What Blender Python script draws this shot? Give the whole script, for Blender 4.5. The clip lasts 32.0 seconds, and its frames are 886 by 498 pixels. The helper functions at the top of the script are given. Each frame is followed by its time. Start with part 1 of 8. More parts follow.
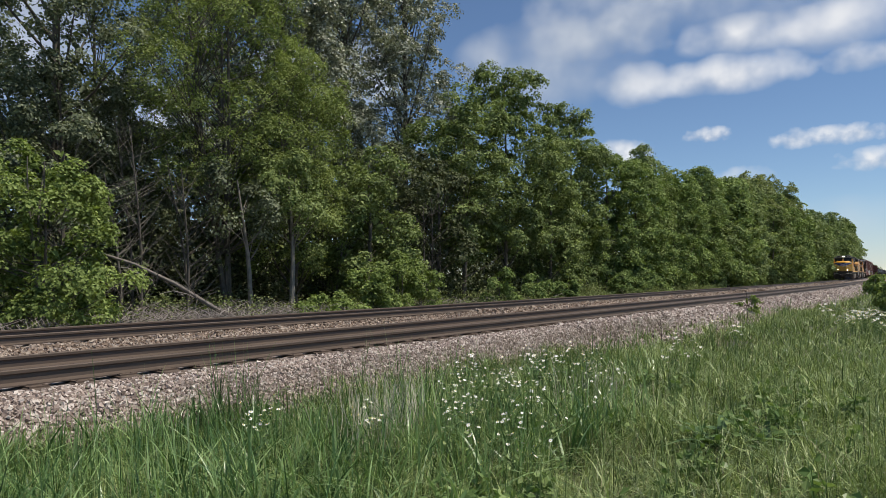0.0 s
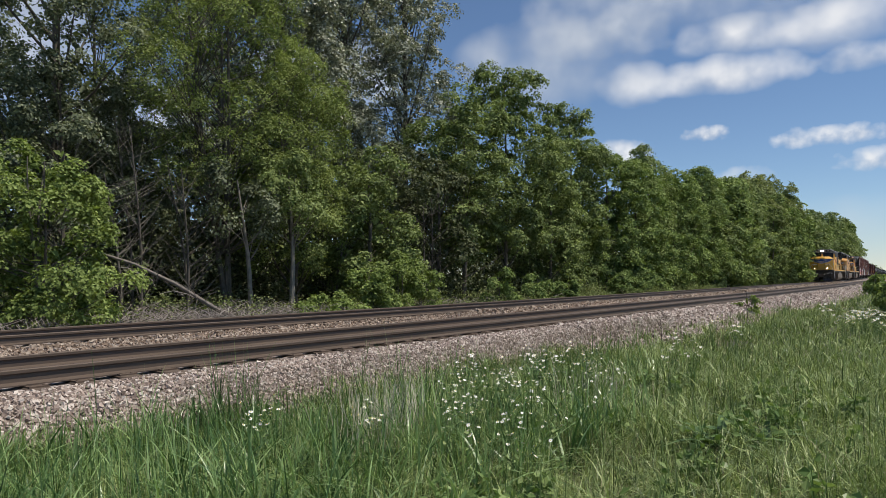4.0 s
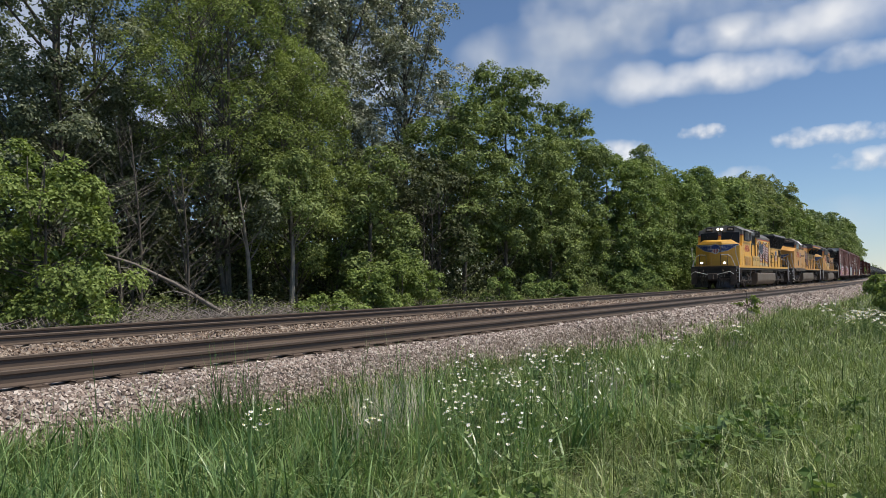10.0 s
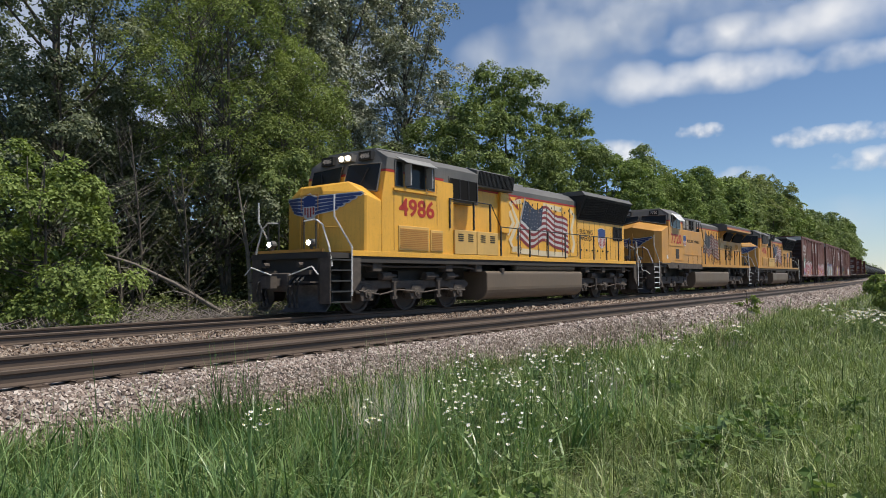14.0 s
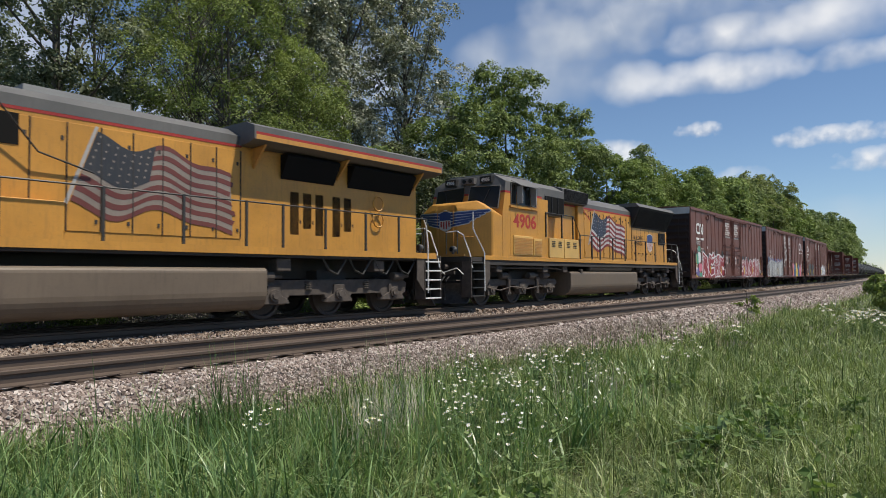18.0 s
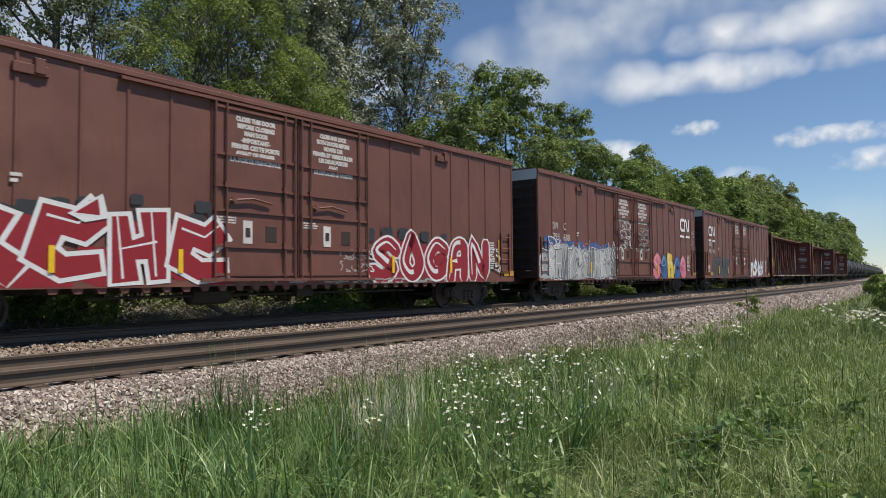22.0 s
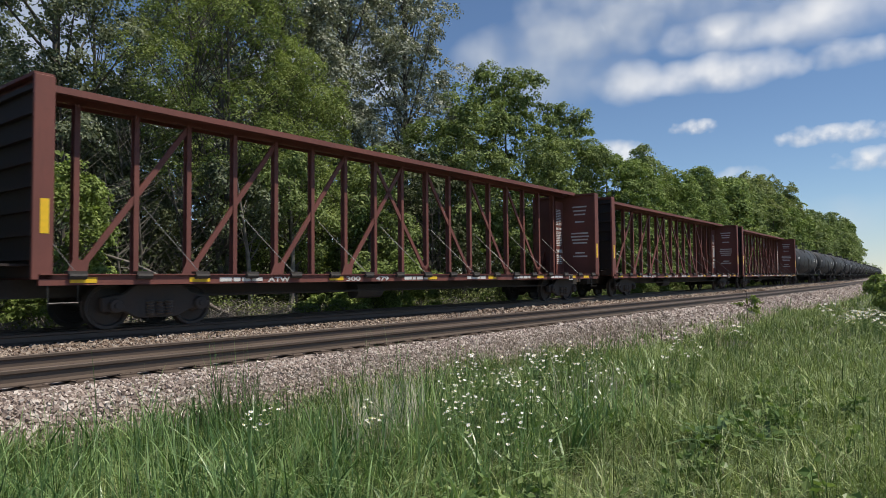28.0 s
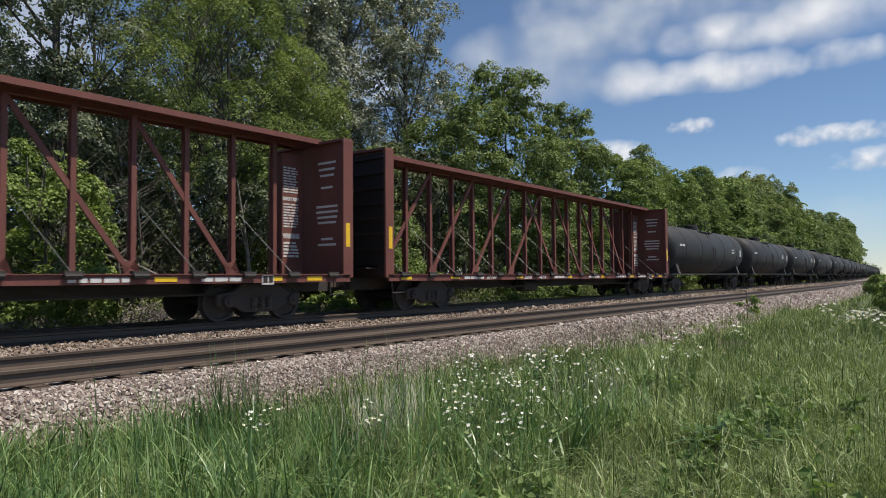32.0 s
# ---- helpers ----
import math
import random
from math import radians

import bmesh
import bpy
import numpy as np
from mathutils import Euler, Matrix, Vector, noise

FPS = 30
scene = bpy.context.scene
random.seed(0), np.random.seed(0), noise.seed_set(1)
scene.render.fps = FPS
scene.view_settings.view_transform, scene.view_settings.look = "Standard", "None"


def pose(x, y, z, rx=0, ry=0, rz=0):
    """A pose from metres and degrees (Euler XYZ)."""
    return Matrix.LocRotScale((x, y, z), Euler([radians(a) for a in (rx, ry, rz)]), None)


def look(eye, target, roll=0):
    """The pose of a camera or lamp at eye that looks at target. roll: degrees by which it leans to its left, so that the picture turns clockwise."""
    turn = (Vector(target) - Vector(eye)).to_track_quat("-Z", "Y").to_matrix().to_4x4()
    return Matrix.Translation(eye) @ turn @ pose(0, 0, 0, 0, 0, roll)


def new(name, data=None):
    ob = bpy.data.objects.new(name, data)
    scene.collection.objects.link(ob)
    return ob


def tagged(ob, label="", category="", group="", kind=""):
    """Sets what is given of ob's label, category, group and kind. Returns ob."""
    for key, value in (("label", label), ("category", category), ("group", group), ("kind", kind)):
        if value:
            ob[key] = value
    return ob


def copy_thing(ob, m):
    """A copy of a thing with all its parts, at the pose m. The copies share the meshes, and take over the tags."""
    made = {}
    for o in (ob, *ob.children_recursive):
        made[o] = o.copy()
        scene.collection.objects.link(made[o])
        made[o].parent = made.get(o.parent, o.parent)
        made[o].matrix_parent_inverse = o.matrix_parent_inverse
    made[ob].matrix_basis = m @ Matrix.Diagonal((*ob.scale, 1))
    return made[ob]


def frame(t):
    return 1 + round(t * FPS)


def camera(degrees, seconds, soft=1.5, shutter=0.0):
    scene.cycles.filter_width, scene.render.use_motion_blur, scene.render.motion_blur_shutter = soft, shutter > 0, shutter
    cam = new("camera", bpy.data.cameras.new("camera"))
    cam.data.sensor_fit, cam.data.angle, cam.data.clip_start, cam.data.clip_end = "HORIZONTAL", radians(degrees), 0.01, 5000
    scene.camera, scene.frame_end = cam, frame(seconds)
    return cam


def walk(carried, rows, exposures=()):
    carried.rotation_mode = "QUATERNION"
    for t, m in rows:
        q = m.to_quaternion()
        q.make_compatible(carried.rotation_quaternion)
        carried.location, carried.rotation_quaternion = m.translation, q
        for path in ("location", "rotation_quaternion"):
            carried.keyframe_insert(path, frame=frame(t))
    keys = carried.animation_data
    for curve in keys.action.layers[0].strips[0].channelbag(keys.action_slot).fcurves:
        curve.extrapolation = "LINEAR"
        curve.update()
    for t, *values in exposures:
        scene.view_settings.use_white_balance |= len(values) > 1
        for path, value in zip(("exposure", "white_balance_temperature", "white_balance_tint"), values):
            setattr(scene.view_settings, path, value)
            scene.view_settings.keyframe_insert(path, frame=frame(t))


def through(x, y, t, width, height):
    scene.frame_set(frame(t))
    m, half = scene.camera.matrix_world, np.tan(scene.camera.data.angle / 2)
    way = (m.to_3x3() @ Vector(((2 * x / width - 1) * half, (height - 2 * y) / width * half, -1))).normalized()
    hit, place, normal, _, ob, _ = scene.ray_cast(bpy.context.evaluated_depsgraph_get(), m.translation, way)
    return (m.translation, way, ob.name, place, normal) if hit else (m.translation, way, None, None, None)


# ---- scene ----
import functools

# ---- camera: stands still in the grass beside a double-track line ----
# x runs along the tracks (away along +x), y across them, z = 0 is the top of the rails
EYE_Z = 0.93
YAW, PITCH = radians(51.87), radians(2.48)
AHEAD = Vector((math.sin(YAW) * math.cos(PITCH), math.cos(YAW) * math.cos(PITCH), math.sin(PITCH)))
EYE = Vector((0.0, 0.0, EYE_Z))
cam = camera(66.6, 32.0, 0.72, 0.12)
STAND = look(EYE, EYE + AHEAD, -0.48)
walk(cam, [(0.0, STAND), (32.0, STAND)])

# ---- world and sun ----
SUN = Vector((0.28, -0.60, 1.37)).normalized()
world = bpy.data.worlds.new("sky")
scene.world = world
world.use_nodes = True
wn = world.node_tree.nodes
sky = wn.new("ShaderNodeTexSky")
sky.sky_type, sky.sun_disc = "NISHITA", False
sky.sun_elevation = math.asin(SUN.z)
sky.sun_rotation = math.atan2(SUN.x, SUN.y)
sky.air_density, sky.dust_density, sky.ozone_density = 0.88, 0.0, 4.6
wn["Background"].inputs["Strength"].default_value = 0.105
world.node_tree.links.new(sky.outputs[0], wn["Background"].inputs[0])
lamp = bpy.data.lights.new("sun", "SUN")
lamp.energy, lamp.angle, lamp.color = 4.9, radians(0.6), (1.0, 0.925, 0.81)
sun = new("sun", lamp)
sun.matrix_world = look(SUN * 60, (0, 0, 0))
scene.view_settings.exposure = 0.0

# ---- line of the tracks: a wide curve to x = 150, then straight ----
RADIUS, BEND_END = 2046.0, 150.0
NEAR_Y, FAR_Y = 8.77, 13.96      # centre lines of the two tracks at x = 0
GAUGE = 1.507
SPEED = 9.59


def on_line(s, y0):
    """Place and heading s metres along the line, on the track whose centre passes (0, y0)."""
    k = min(s, BEND_END) / RADIUS
    x, y = RADIUS * math.sin(k), RADIUS * (1 - math.cos(k))
    if s > BEND_END:
        x, y = x + (s - BEND_END) * math.cos(k), y + (s - BEND_END) * math.sin(k)
    return x - (y0 - FAR_Y) * math.sin(k), y0 + y - (y0 - FAR_Y) * (1 - math.cos(k)), k


def bend(x):
    """How far the line has swung across at x."""
    k = np.minimum(x, BEND_END)
    return k * k / (2 * RADIUS) + np.maximum(x - BEND_END, 0) * BEND_END / RADIUS


# ---- mesh helpers ----
class Mesh:
    """Gathers verts and faces of one part."""

    def __init__(self):
        self.v, self.f = [], []

    def add(self, v, f):
        n = len(self.v)
        self.v += [tuple(p) for p in v]
        self.f += [tuple(i + n for i in q) for q in f]
        return self

    def box(self, x0, x1, y0, y1, z0, z1):
        v = [(x, y, z) for z in (z0, z1) for y in (y0, y1) for x in (x0, x1)]
        return self.add(v, [(0, 2, 3, 1), (4, 5, 7, 6), (0, 1, 5, 4), (1, 3, 7, 5), (3, 2, 6, 7), (2, 0, 4, 6)])

    def loft(self, rings, caps=True):
        """Skin through rings of equally many points."""
        n = len(rings[0])
        v = [p for r in rings for p in r]
        f = [(i * n + j, i * n + (j + 1) % n, (i + 1) * n + (j + 1) % n, (i + 1) * n + j) for i in range(len(rings) - 1) for j in range(n)]
        if caps:
            f += [tuple(range(n))[::-1], tuple(range((len(rings) - 1) * n, len(rings) * n))]
        return self.add(v, f)

    def prism(self, poly, axis, a, b):
        """A polygon drawn out along an axis from a to b; poly holds the other two coordinates in order."""
        put = {"x": lambda p, t: (t, p[0], p[1]), "y": lambda p, t: (p[0], t, p[1]), "z": lambda p, t: (p[0], p[1], t)}[axis]
        return self.loft([[put(p, a) for p in poly], [put(p, b) for p in poly]])

    def tube(self, path, r, n=6, r2=None):
        pts = [Vector(p) for p in path]
        rings = []
        for i, p in enumerate(pts):
            d = (pts[min(i + 1, len(pts) - 1)] - pts[max(i - 1, 0)]).normalized()
            side = d.cross(Vector((0, 0, 1)) if abs(d.z) < 0.9 else Vector((1, 0, 0))).normalized()
            up = side.cross(d)
            k = r if r2 is None else r + (r2 - r) * i / (len(pts) - 1)
            rings.append([p + k * (math.cos(a) * side + math.sin(a) * up) for a in [2 * math.pi * j / n for j in range(n)]])
        return self.loft(rings)

    def drum(self, c, axis, r, length, n=20, lip=0.0):
        """A short cylinder about an axis, centred on c; lip rounds its rims."""
        ax = {"x": Vector((1, 0, 0)), "y": Vector((0, 1, 0)), "z": Vector((0, 0, 1))}[axis]
        s = ax.orthogonal().normalized()
        u = ax.cross(s)
        steps = [(-0.5, r - lip), (-0.5 + lip / length, r), (0.5 - lip / length, r), (0.5, r - lip)] if lip else [(-0.5, r), (0.5, r)]
        return self.loft([[Vector(c) + ax * length * t + k * (math.cos(a) * s + math.sin(a) * u) for a in [2 * math.pi * j / n for j in range(n)]] for t, k in steps])

    def data(self, name, material, smooth=False, bevel=0.0):
        me = bpy.data.meshes.new(name)
        me.from_pydata(self.v, [], self.f)
        bm = bmesh.new()
        bm.from_mesh(me)
        bmesh.ops.recalc_face_normals(bm, faces=bm.faces)
        if bevel:
            edges = [e for e in bm.edges if len(e.link_faces) == 2 and e.calc_face_angle(0) > 0.4]
            bmesh.ops.bevel(bm, geom=edges, offset=bevel, segments=1, affect="EDGES", clamp_overlap=True)
        bm.to_mesh(me)
        bm.free()
        if smooth:
            me.shade_smooth()
            me.set_sharp_from_angle(angle=radians(35))
        me.materials.append(material)
        return me


def part(name, mesh, material, parent=None, label="", smooth=False, bevel=0.0, at=None):
    """Links a Mesh (or finished mesh data) as one object under a thing or a part."""
    ob = new(name, mesh.data(name, material, smooth, bevel) if isinstance(mesh, Mesh) else mesh)
    if parent:
        ob.parent = parent
    if at is not None:
        ob.matrix_basis = at if isinstance(at, Matrix) else Matrix.Translation(at)
    return tagged(ob, label) if label else ob


def fast_mesh(name, verts, faces, material, smooth=False):
    """Mesh data from arrays; all faces have equally many corners."""
    me = bpy.data.meshes.new(name)
    m, k = faces.shape
    me.vertices.add(len(verts))
    me.vertices.foreach_set("co", np.ascontiguousarray(verts, dtype=np.float32).ravel())
    me.loops.add(m * k)
    me.loops.foreach_set("vertex_index", np.ascontiguousarray(faces, dtype=np.int32).ravel())
    me.polygons.add(m)
    me.polygons.foreach_set("loop_start", np.arange(0, m * k, k, dtype=np.int32))
    me.polygons.foreach_set("use_smooth", np.full(m, smooth))
    me.update(calc_edges=True)
    me.materials.append(material)
    return me


# ---- materials ----
class Nodes:
    """A small builder for node materials."""

    def __init__(self, name):
        self.mat = bpy.data.materials.new(name)
        self.mat.use_nodes = True
        self.t = self.mat.node_tree
        self.bsdf = self.t.nodes["Principled BSDF"]
        self.coord = self.t.nodes.new("ShaderNodeTexCoord").outputs["Object"]

    def link(self, a, b):
        self.t.links.new(a, b)

    def node(self, kind, **inputs):
        n = self.t.nodes.new(kind)
        for k, v in inputs.items():
            s = n.inputs[k.replace("_", " ")]
            if isinstance(v, bpy.types.NodeSocket):
                self.link(v, s)
            else:
                s.default_value = v
        return n

    def noise(self, scale, detail=4.0, rough=0.6, stretch=None):
        src = self.coord
        if stretch:
            src = self.node("ShaderNodeMapping", Vector=src, Scale=stretch).outputs[0]
        return self.node("ShaderNodeTexNoise", Vector=src, Scale=scale, Detail=detail, Roughness=rough).outputs["Fac"]

    def ramp(self, fac, *stops):
        r = self.t.nodes.new("ShaderNodeValToRGB")
        e = r.color_ramp.elements
        while len(e) < len(stops):
            e.new(0.5)
        for el, (p, c) in zip(e, stops):
            el.position, el.color = p, (*c, 1.0) if len(c) == 3 else c
        self.link(fac, r.inputs[0])
        return r.outputs[0]

    def mix(self, fac, a, b, mode="MIX"):
        m = self.t.nodes.new("ShaderNodeMix")
        m.data_type, m.blend_type = "RGBA", mode
        for s, v in ((m.inputs[0], fac), (m.inputs[6], a), (m.inputs[7], b)):
            if isinstance(v, bpy.types.NodeSocket):
                self.link(v, s)
            else:
                s.default_value = v if not isinstance(v, tuple) or len(v) == 4 else (*v, 1.0)
        return m.outputs[2]

    def math(self, op, a, b=0.0):
        m = self.t.nodes.new("ShaderNodeMath")
        m.operation = op
        for s, v in zip(m.inputs, (a, b)):
            if isinstance(v, bpy.types.NodeSocket):
                self.link(v, s)
            else:
                s.default_value = v
        return m.outputs[0]

    def island(self):
        return self.t.nodes.new("ShaderNodeNewGeometry").outputs["Random Per Island"]

    def each(self):
        return self.t.nodes.new("ShaderNodeObjectInfo").outputs["Random"]

    def done(self, color, rough=0.6, metal=0.0, bump=None, strength=0.3, distance=0.01, spec=0.5):
        b = self.bsdf.inputs
        for key, v in (("Base Color", color), ("Roughness", rough), ("Metallic", metal), ("Specular IOR Level", spec)):
            if isinstance(v, bpy.types.NodeSocket):
                self.link(v, b[key])
            else:
                b[key].default_value = (*v, 1.0) if isinstance(v, tuple) and len(v) == 3 else v
        if bump is not None:
            n = self.node("ShaderNodeBump", Height=bump, Strength=strength, Distance=distance)
            self.link(n.outputs[0], b["Normal"])
        return self.mat


def scaled(c, k):
    return tuple(min(1.0, x * k) for x in c)


def paint(name, color, rough=0.45, dirt=0.35, dirt_color=(0.10, 0.08, 0.06), fade=0.12, grain=1.0, wave=0.0):
    """Weathered paint: faded patches, rain streaks running down, grime, and dents where the sheet is wavy."""
    n = Nodes(name)
    fade_mask = n.ramp(n.noise(0.9 * grain, 5), (0.35, (0, 0, 0)), (0.7, (1, 1, 1)))
    base = n.mix(fade_mask, scaled(color, 1 - fade), scaled(color, 1 + fade))
    streak = n.ramp(n.noise(3.0 * grain, 6, 0.7, (6, 6, 0.5)), (0.52, (0, 0, 0)), (0.78, (1, 1, 1)))
    spots = n.ramp(n.noise(14 * grain, 6, 0.7), (0.55, (0, 0, 0)), (0.8, (1, 1, 1)))
    grime = n.math("MULTIPLY", n.math("MAXIMUM", streak, spots), dirt)
    return n.done(n.mix(grime, base, dirt_color), n.ramp(fade_mask, (0, (rough,) * 3), (1, (rough + 0.2,) * 3)), 0.0, n.math("ADD", n.noise(30, 4), n.math("MULTIPLY", n.noise(1.1, 2, 0.5, (1, 1, 0.6)), 40.0 * wave)) if wave else n.noise(30, 4), 0.5 if wave else 0.12, 0.004)


def rusty(name, color, rust=(0.11, 0.055, 0.03), amount=0.5, rough=0.75, scale=4.0, metal=0.0):
    n = Nodes(name)
    a = n.ramp(n.noise(scale, 7, 0.7), (0.4, (0, 0, 0)), (0.65, (1, 1, 1)))
    b = n.noise(scale * 8, 5, 0.7)
    return n.done(n.mix(n.math("MULTIPLY", a, amount), n.mix(b, scaled(color, 0.7), scaled(color, 1.3)), rust), rough, metal, b, 0.4, 0.006)


def plain(name, color, rough=0.5, metal=0.0, vary=0.15, scale=12.0):
    n = Nodes(name)
    return n.done(n.mix(n.noise(scale, 5), scaled(color, 1 - vary), scaled(color, 1 + vary)), rough, metal, n.noise(scale * 4, 3), 0.08, 0.003)


def leafy(name, dark, light, tip, through=0.35, rough=0.5, spec=0.14, vary=0.55):
    """Leaves: each differs a little, light passes through them."""
    n = Nodes(name)
    r = n.island()
    patch = n.noise(0.55, 3)
    col = n.mix(n.math("ADD", n.math("MULTIPLY", r, vary), 0.5 - 0.5 * vary), dark, light)
    col = n.mix(n.ramp(n.math("ADD", n.math("MULTIPLY", r, 0.4), patch), (0.62, (0, 0, 0)), (0.95, (1, 1, 1))), col, tip)
    n.done(col, rough + 0.1, 0.0, spec=spec)
    tr = n.node("ShaderNodeBsdfTranslucent", Color=n.mix(1.0, col, (0.93, 1.0, 0.55, 1.0), "MULTIPLY"))
    mixer = n.node("ShaderNodeMixShader", Fac=through)
    n.link(n.bsdf.outputs[0], mixer.inputs[1])
    n.link(tr.outputs[0], mixer.inputs[2])
    n.link(mixer.outputs[0], n.t.nodes["Material Output"].inputs[0])
    return n.mat


M_LEAF = {
    "maple": leafy("maple_leaves", (0.107, 0.151, 0.040), (0.219, 0.283, 0.084), (0.356, 0.438, 0.149), 0.36),
    "shrub": leafy("shrub_leaves", (0.118, 0.145, 0.058), (0.203, 0.240, 0.096), (0.321, 0.360, 0.163), 0.32),
    "feather": leafy("feathery_leaves", (0.126, 0.163, 0.054), (0.227, 0.280, 0.088), (0.332, 0.391, 0.144), 0.38),
    "pale": leafy("pale_feathery_leaves", (0.150, 0.180, 0.075), (0.260, 0.300, 0.125), (0.350, 0.390, 0.180), 0.38),
    "cotton": leafy("cottonwood_leaves", (0.101, 0.113, 0.072), (0.226, 0.245, 0.170), (0.482, 0.500, 0.419), 0.24, 0.32, 0.42, 0.8),
    "elm": leafy("elm_leaves", (0.094, 0.129, 0.046), (0.190, 0.242, 0.088), (0.339, 0.410, 0.158), 0.32),
    "hedge": leafy("hedgerow_leaves", (0.098, 0.146, 0.046), (0.189, 0.260, 0.081), (0.322, 0.403, 0.141), 0.32),
    "olive": leafy("olive_leaves", (0.114, 0.157, 0.061), (0.207, 0.265, 0.104), (0.327, 0.389, 0.170), 0.32),
    # shade of the wood's interior is put into these leaf colours
    "shade": leafy("shade_toned_leaves", (0.048, 0.062, 0.029), (0.102, 0.120, 0.058), (0.182, 0.200, 0.106), 0.25),
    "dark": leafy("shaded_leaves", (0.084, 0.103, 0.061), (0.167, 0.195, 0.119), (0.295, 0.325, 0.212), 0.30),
}
M_BARK = rusty("bark", (0.13, 0.115, 0.095), (0.05, 0.042, 0.035), 0.7, 0.9, 6)
M_PALE_BARK = rusty("pale_bark", (0.27, 0.24, 0.20), (0.11, 0.09, 0.075), 0.6, 0.9, 5)
M_TWIG = rusty("dead_twigs", (0.27, 0.24, 0.215), (0.11, 0.085, 0.07), 0.6, 0.9, 9)

CLOUDS = []


# ---- clouds: thin glowing sheets far off that stand for vapour ----
def cloud(x, y, w, h, soft, thick, seed, drift=(0, 0), puff=2.2, veil=False):
    """A cloud whose middle lies along the picture direction (x, y), w and h wide in the same units (thousandths of the focal length)."""
    far = 2200.0
    right = Vector((math.cos(YAW), -math.sin(YAW), 0))
    up = right.cross(AHEAD)
    n = Nodes("cloud_vapour")
    sep = n.node("ShaderNodeSeparateXYZ", Vector=n.coord)
    r2 = n.math("ADD", n.math("POWER", n.math("ABSOLUTE", sep.outputs[0]), 2.0), n.math("POWER", n.math("ABSOLUTE", sep.outputs[1]), 2.0))
    shift = n.node("ShaderNodeMapping", Vector=n.coord, Scale=(puff * w / h, puff, 1.0), Location=(seed * 3.7, seed * 1.3, 0.0)).outputs[0]
    big = n.node("ShaderNodeTexNoise", Vector=shift, Scale=0.5, Detail=1.5, Roughness=0.5).outputs["Fac"]
    fine = n.node("ShaderNodeTexNoise", Vector=shift, Scale=0.9, Detail=3.0, Roughness=0.42).outputs["Fac"]
    form = n.math("ADD", n.math("MULTIPLY", big, 0.9), n.math("MULTIPLY", fine, 1.2))
    dens = n.math("SUBTRACT", n.math("ADD", n.math("SUBTRACT", 1.0, r2), form), 1.42)
    edge = n.math("MINIMUM", n.math("MAXIMUM", n.math("MULTIPLY", n.math("SUBTRACT", 1.0, r2), 3.0), 0.0), 1.0)
    alpha = n.math("MULTIPLY", n.math("MULTIPLY", n.ramp(dens, (0.0, (0, 0, 0)), (soft * 1.5, (1, 1, 1))), edge), thick)
    # sunlit tops and greyer undersides are put into the emitted colour
    tone = n.ramp(n.math("ADD", n.math("MULTIPLY", sep.outputs[1], 0.35), fine), (0.22, (0.58, 0.63, 0.72)) if not veil else (0.22, (0.55, 0.63, 0.76)), (0.62, (0.95, 0.955, 0.97)) if not veil else (0.75, (0.80, 0.85, 0.93)))
    glow = n.node("ShaderNodeEmission", Color=tone, Strength=0.93 if not veil else 0.78)
    clear = n.node("ShaderNodeBsdfTransparent")
    mixer = n.node("ShaderNodeMixShader", Fac=alpha)
    n.link(clear.outputs[0], mixer.inputs[1])
    n.link(glow.outputs[0], mixer.inputs[2])
    n.link(mixer.outputs[0], n.t.nodes["Material Output"].inputs[0])
    me = Mesh().add([(-1, -1, 0), (1, -1, 0), (1, 1, 0), (-1, 1, 0)], [(0, 1, 2, 3)]).data("cloud", n.mat)
    ob = tagged(new("cloud", me), "thin veil of cloud and haze" if veil else "white fair-weather cloud in the blue sky", "cloud", "clouds", "structure")
    k = far / 1000.0
    ob.scale = (w * k, h * k, 1)
    rows = []
    for t, q in ((0.0, -0.5), (32.0, 0.5)):
        spot = EYE + AHEAD * (far + seed * 6) + right * (x + drift[0] * q) * k + up * (y + drift[1] * q) * k
        m = look(spot, EYE)
        rows.append((t, m @ pose(0, 0, 0, 0, 180, 0)))
    CLOUDS.append((ob, rows))


cloud(150, 270, 190, 100, 0.7, 0.80, 1, (-8, 0), 1.5, True)
cloud(330, 370, 330, 70, 0.8, 0.75, 2, (-16, 0), 1.4, True)
cloud(240, 330, 160, 50, 0.8, 0.75, 17, (-8, 0), 1.4, True)
cloud(420, 258, 165, 38, 0.62, 0.97, 3, (-10, 3), 0.8)
cloud(285, 252, 85, 46, 0.7, 0.90, 15, (-10, 3), 0.8)
cloud(455, 322, 130, 44, 0.6, 0.90, 4, (-30, 0), 0.8)
cloud(605, 335, 140, 58, 0.6, 0.95, 5, (-30, 10), 0.8)
cloud(640, 296, 80, 34, 0.6, 0.90, 16, (-30, 6), 0.8)
cloud(391, 176, 46, 15, 0.8, 0.9, 6, (-24, 13), 1.2)
cloud(585, 168, 110, 22, 0.75, 0.95, 7, (10, 3), 1.3)
cloud(668, 134, 90, 25, 0.75, 0.95, 8, (-4, 0), 1.3)
cloud(270, 138, 62, 30, 0.5, 0.9, 9, (-6, 0), 1.2)
cloud(455, 105, 55, 22, 0.8, 0.55, 10, (-6, 0), 1.2)
# low glowing veil added to paint pale haze over the horizon
cloud(700, 15, 360, 85, 0.9, 0.45, 11, (-6, 0), 1.2, True)
cloud(-640, 330, 150, 120, 0.7, 0.85, 12, (0, 0), 1.3)
cloud(-180, 260, 150, 110, 0.8, 0.8, 13, (0, 0), 1.3)
cloud(-440, 190, 260, 90, 0.8, 0.8, 14, (0, 0), 1.3)

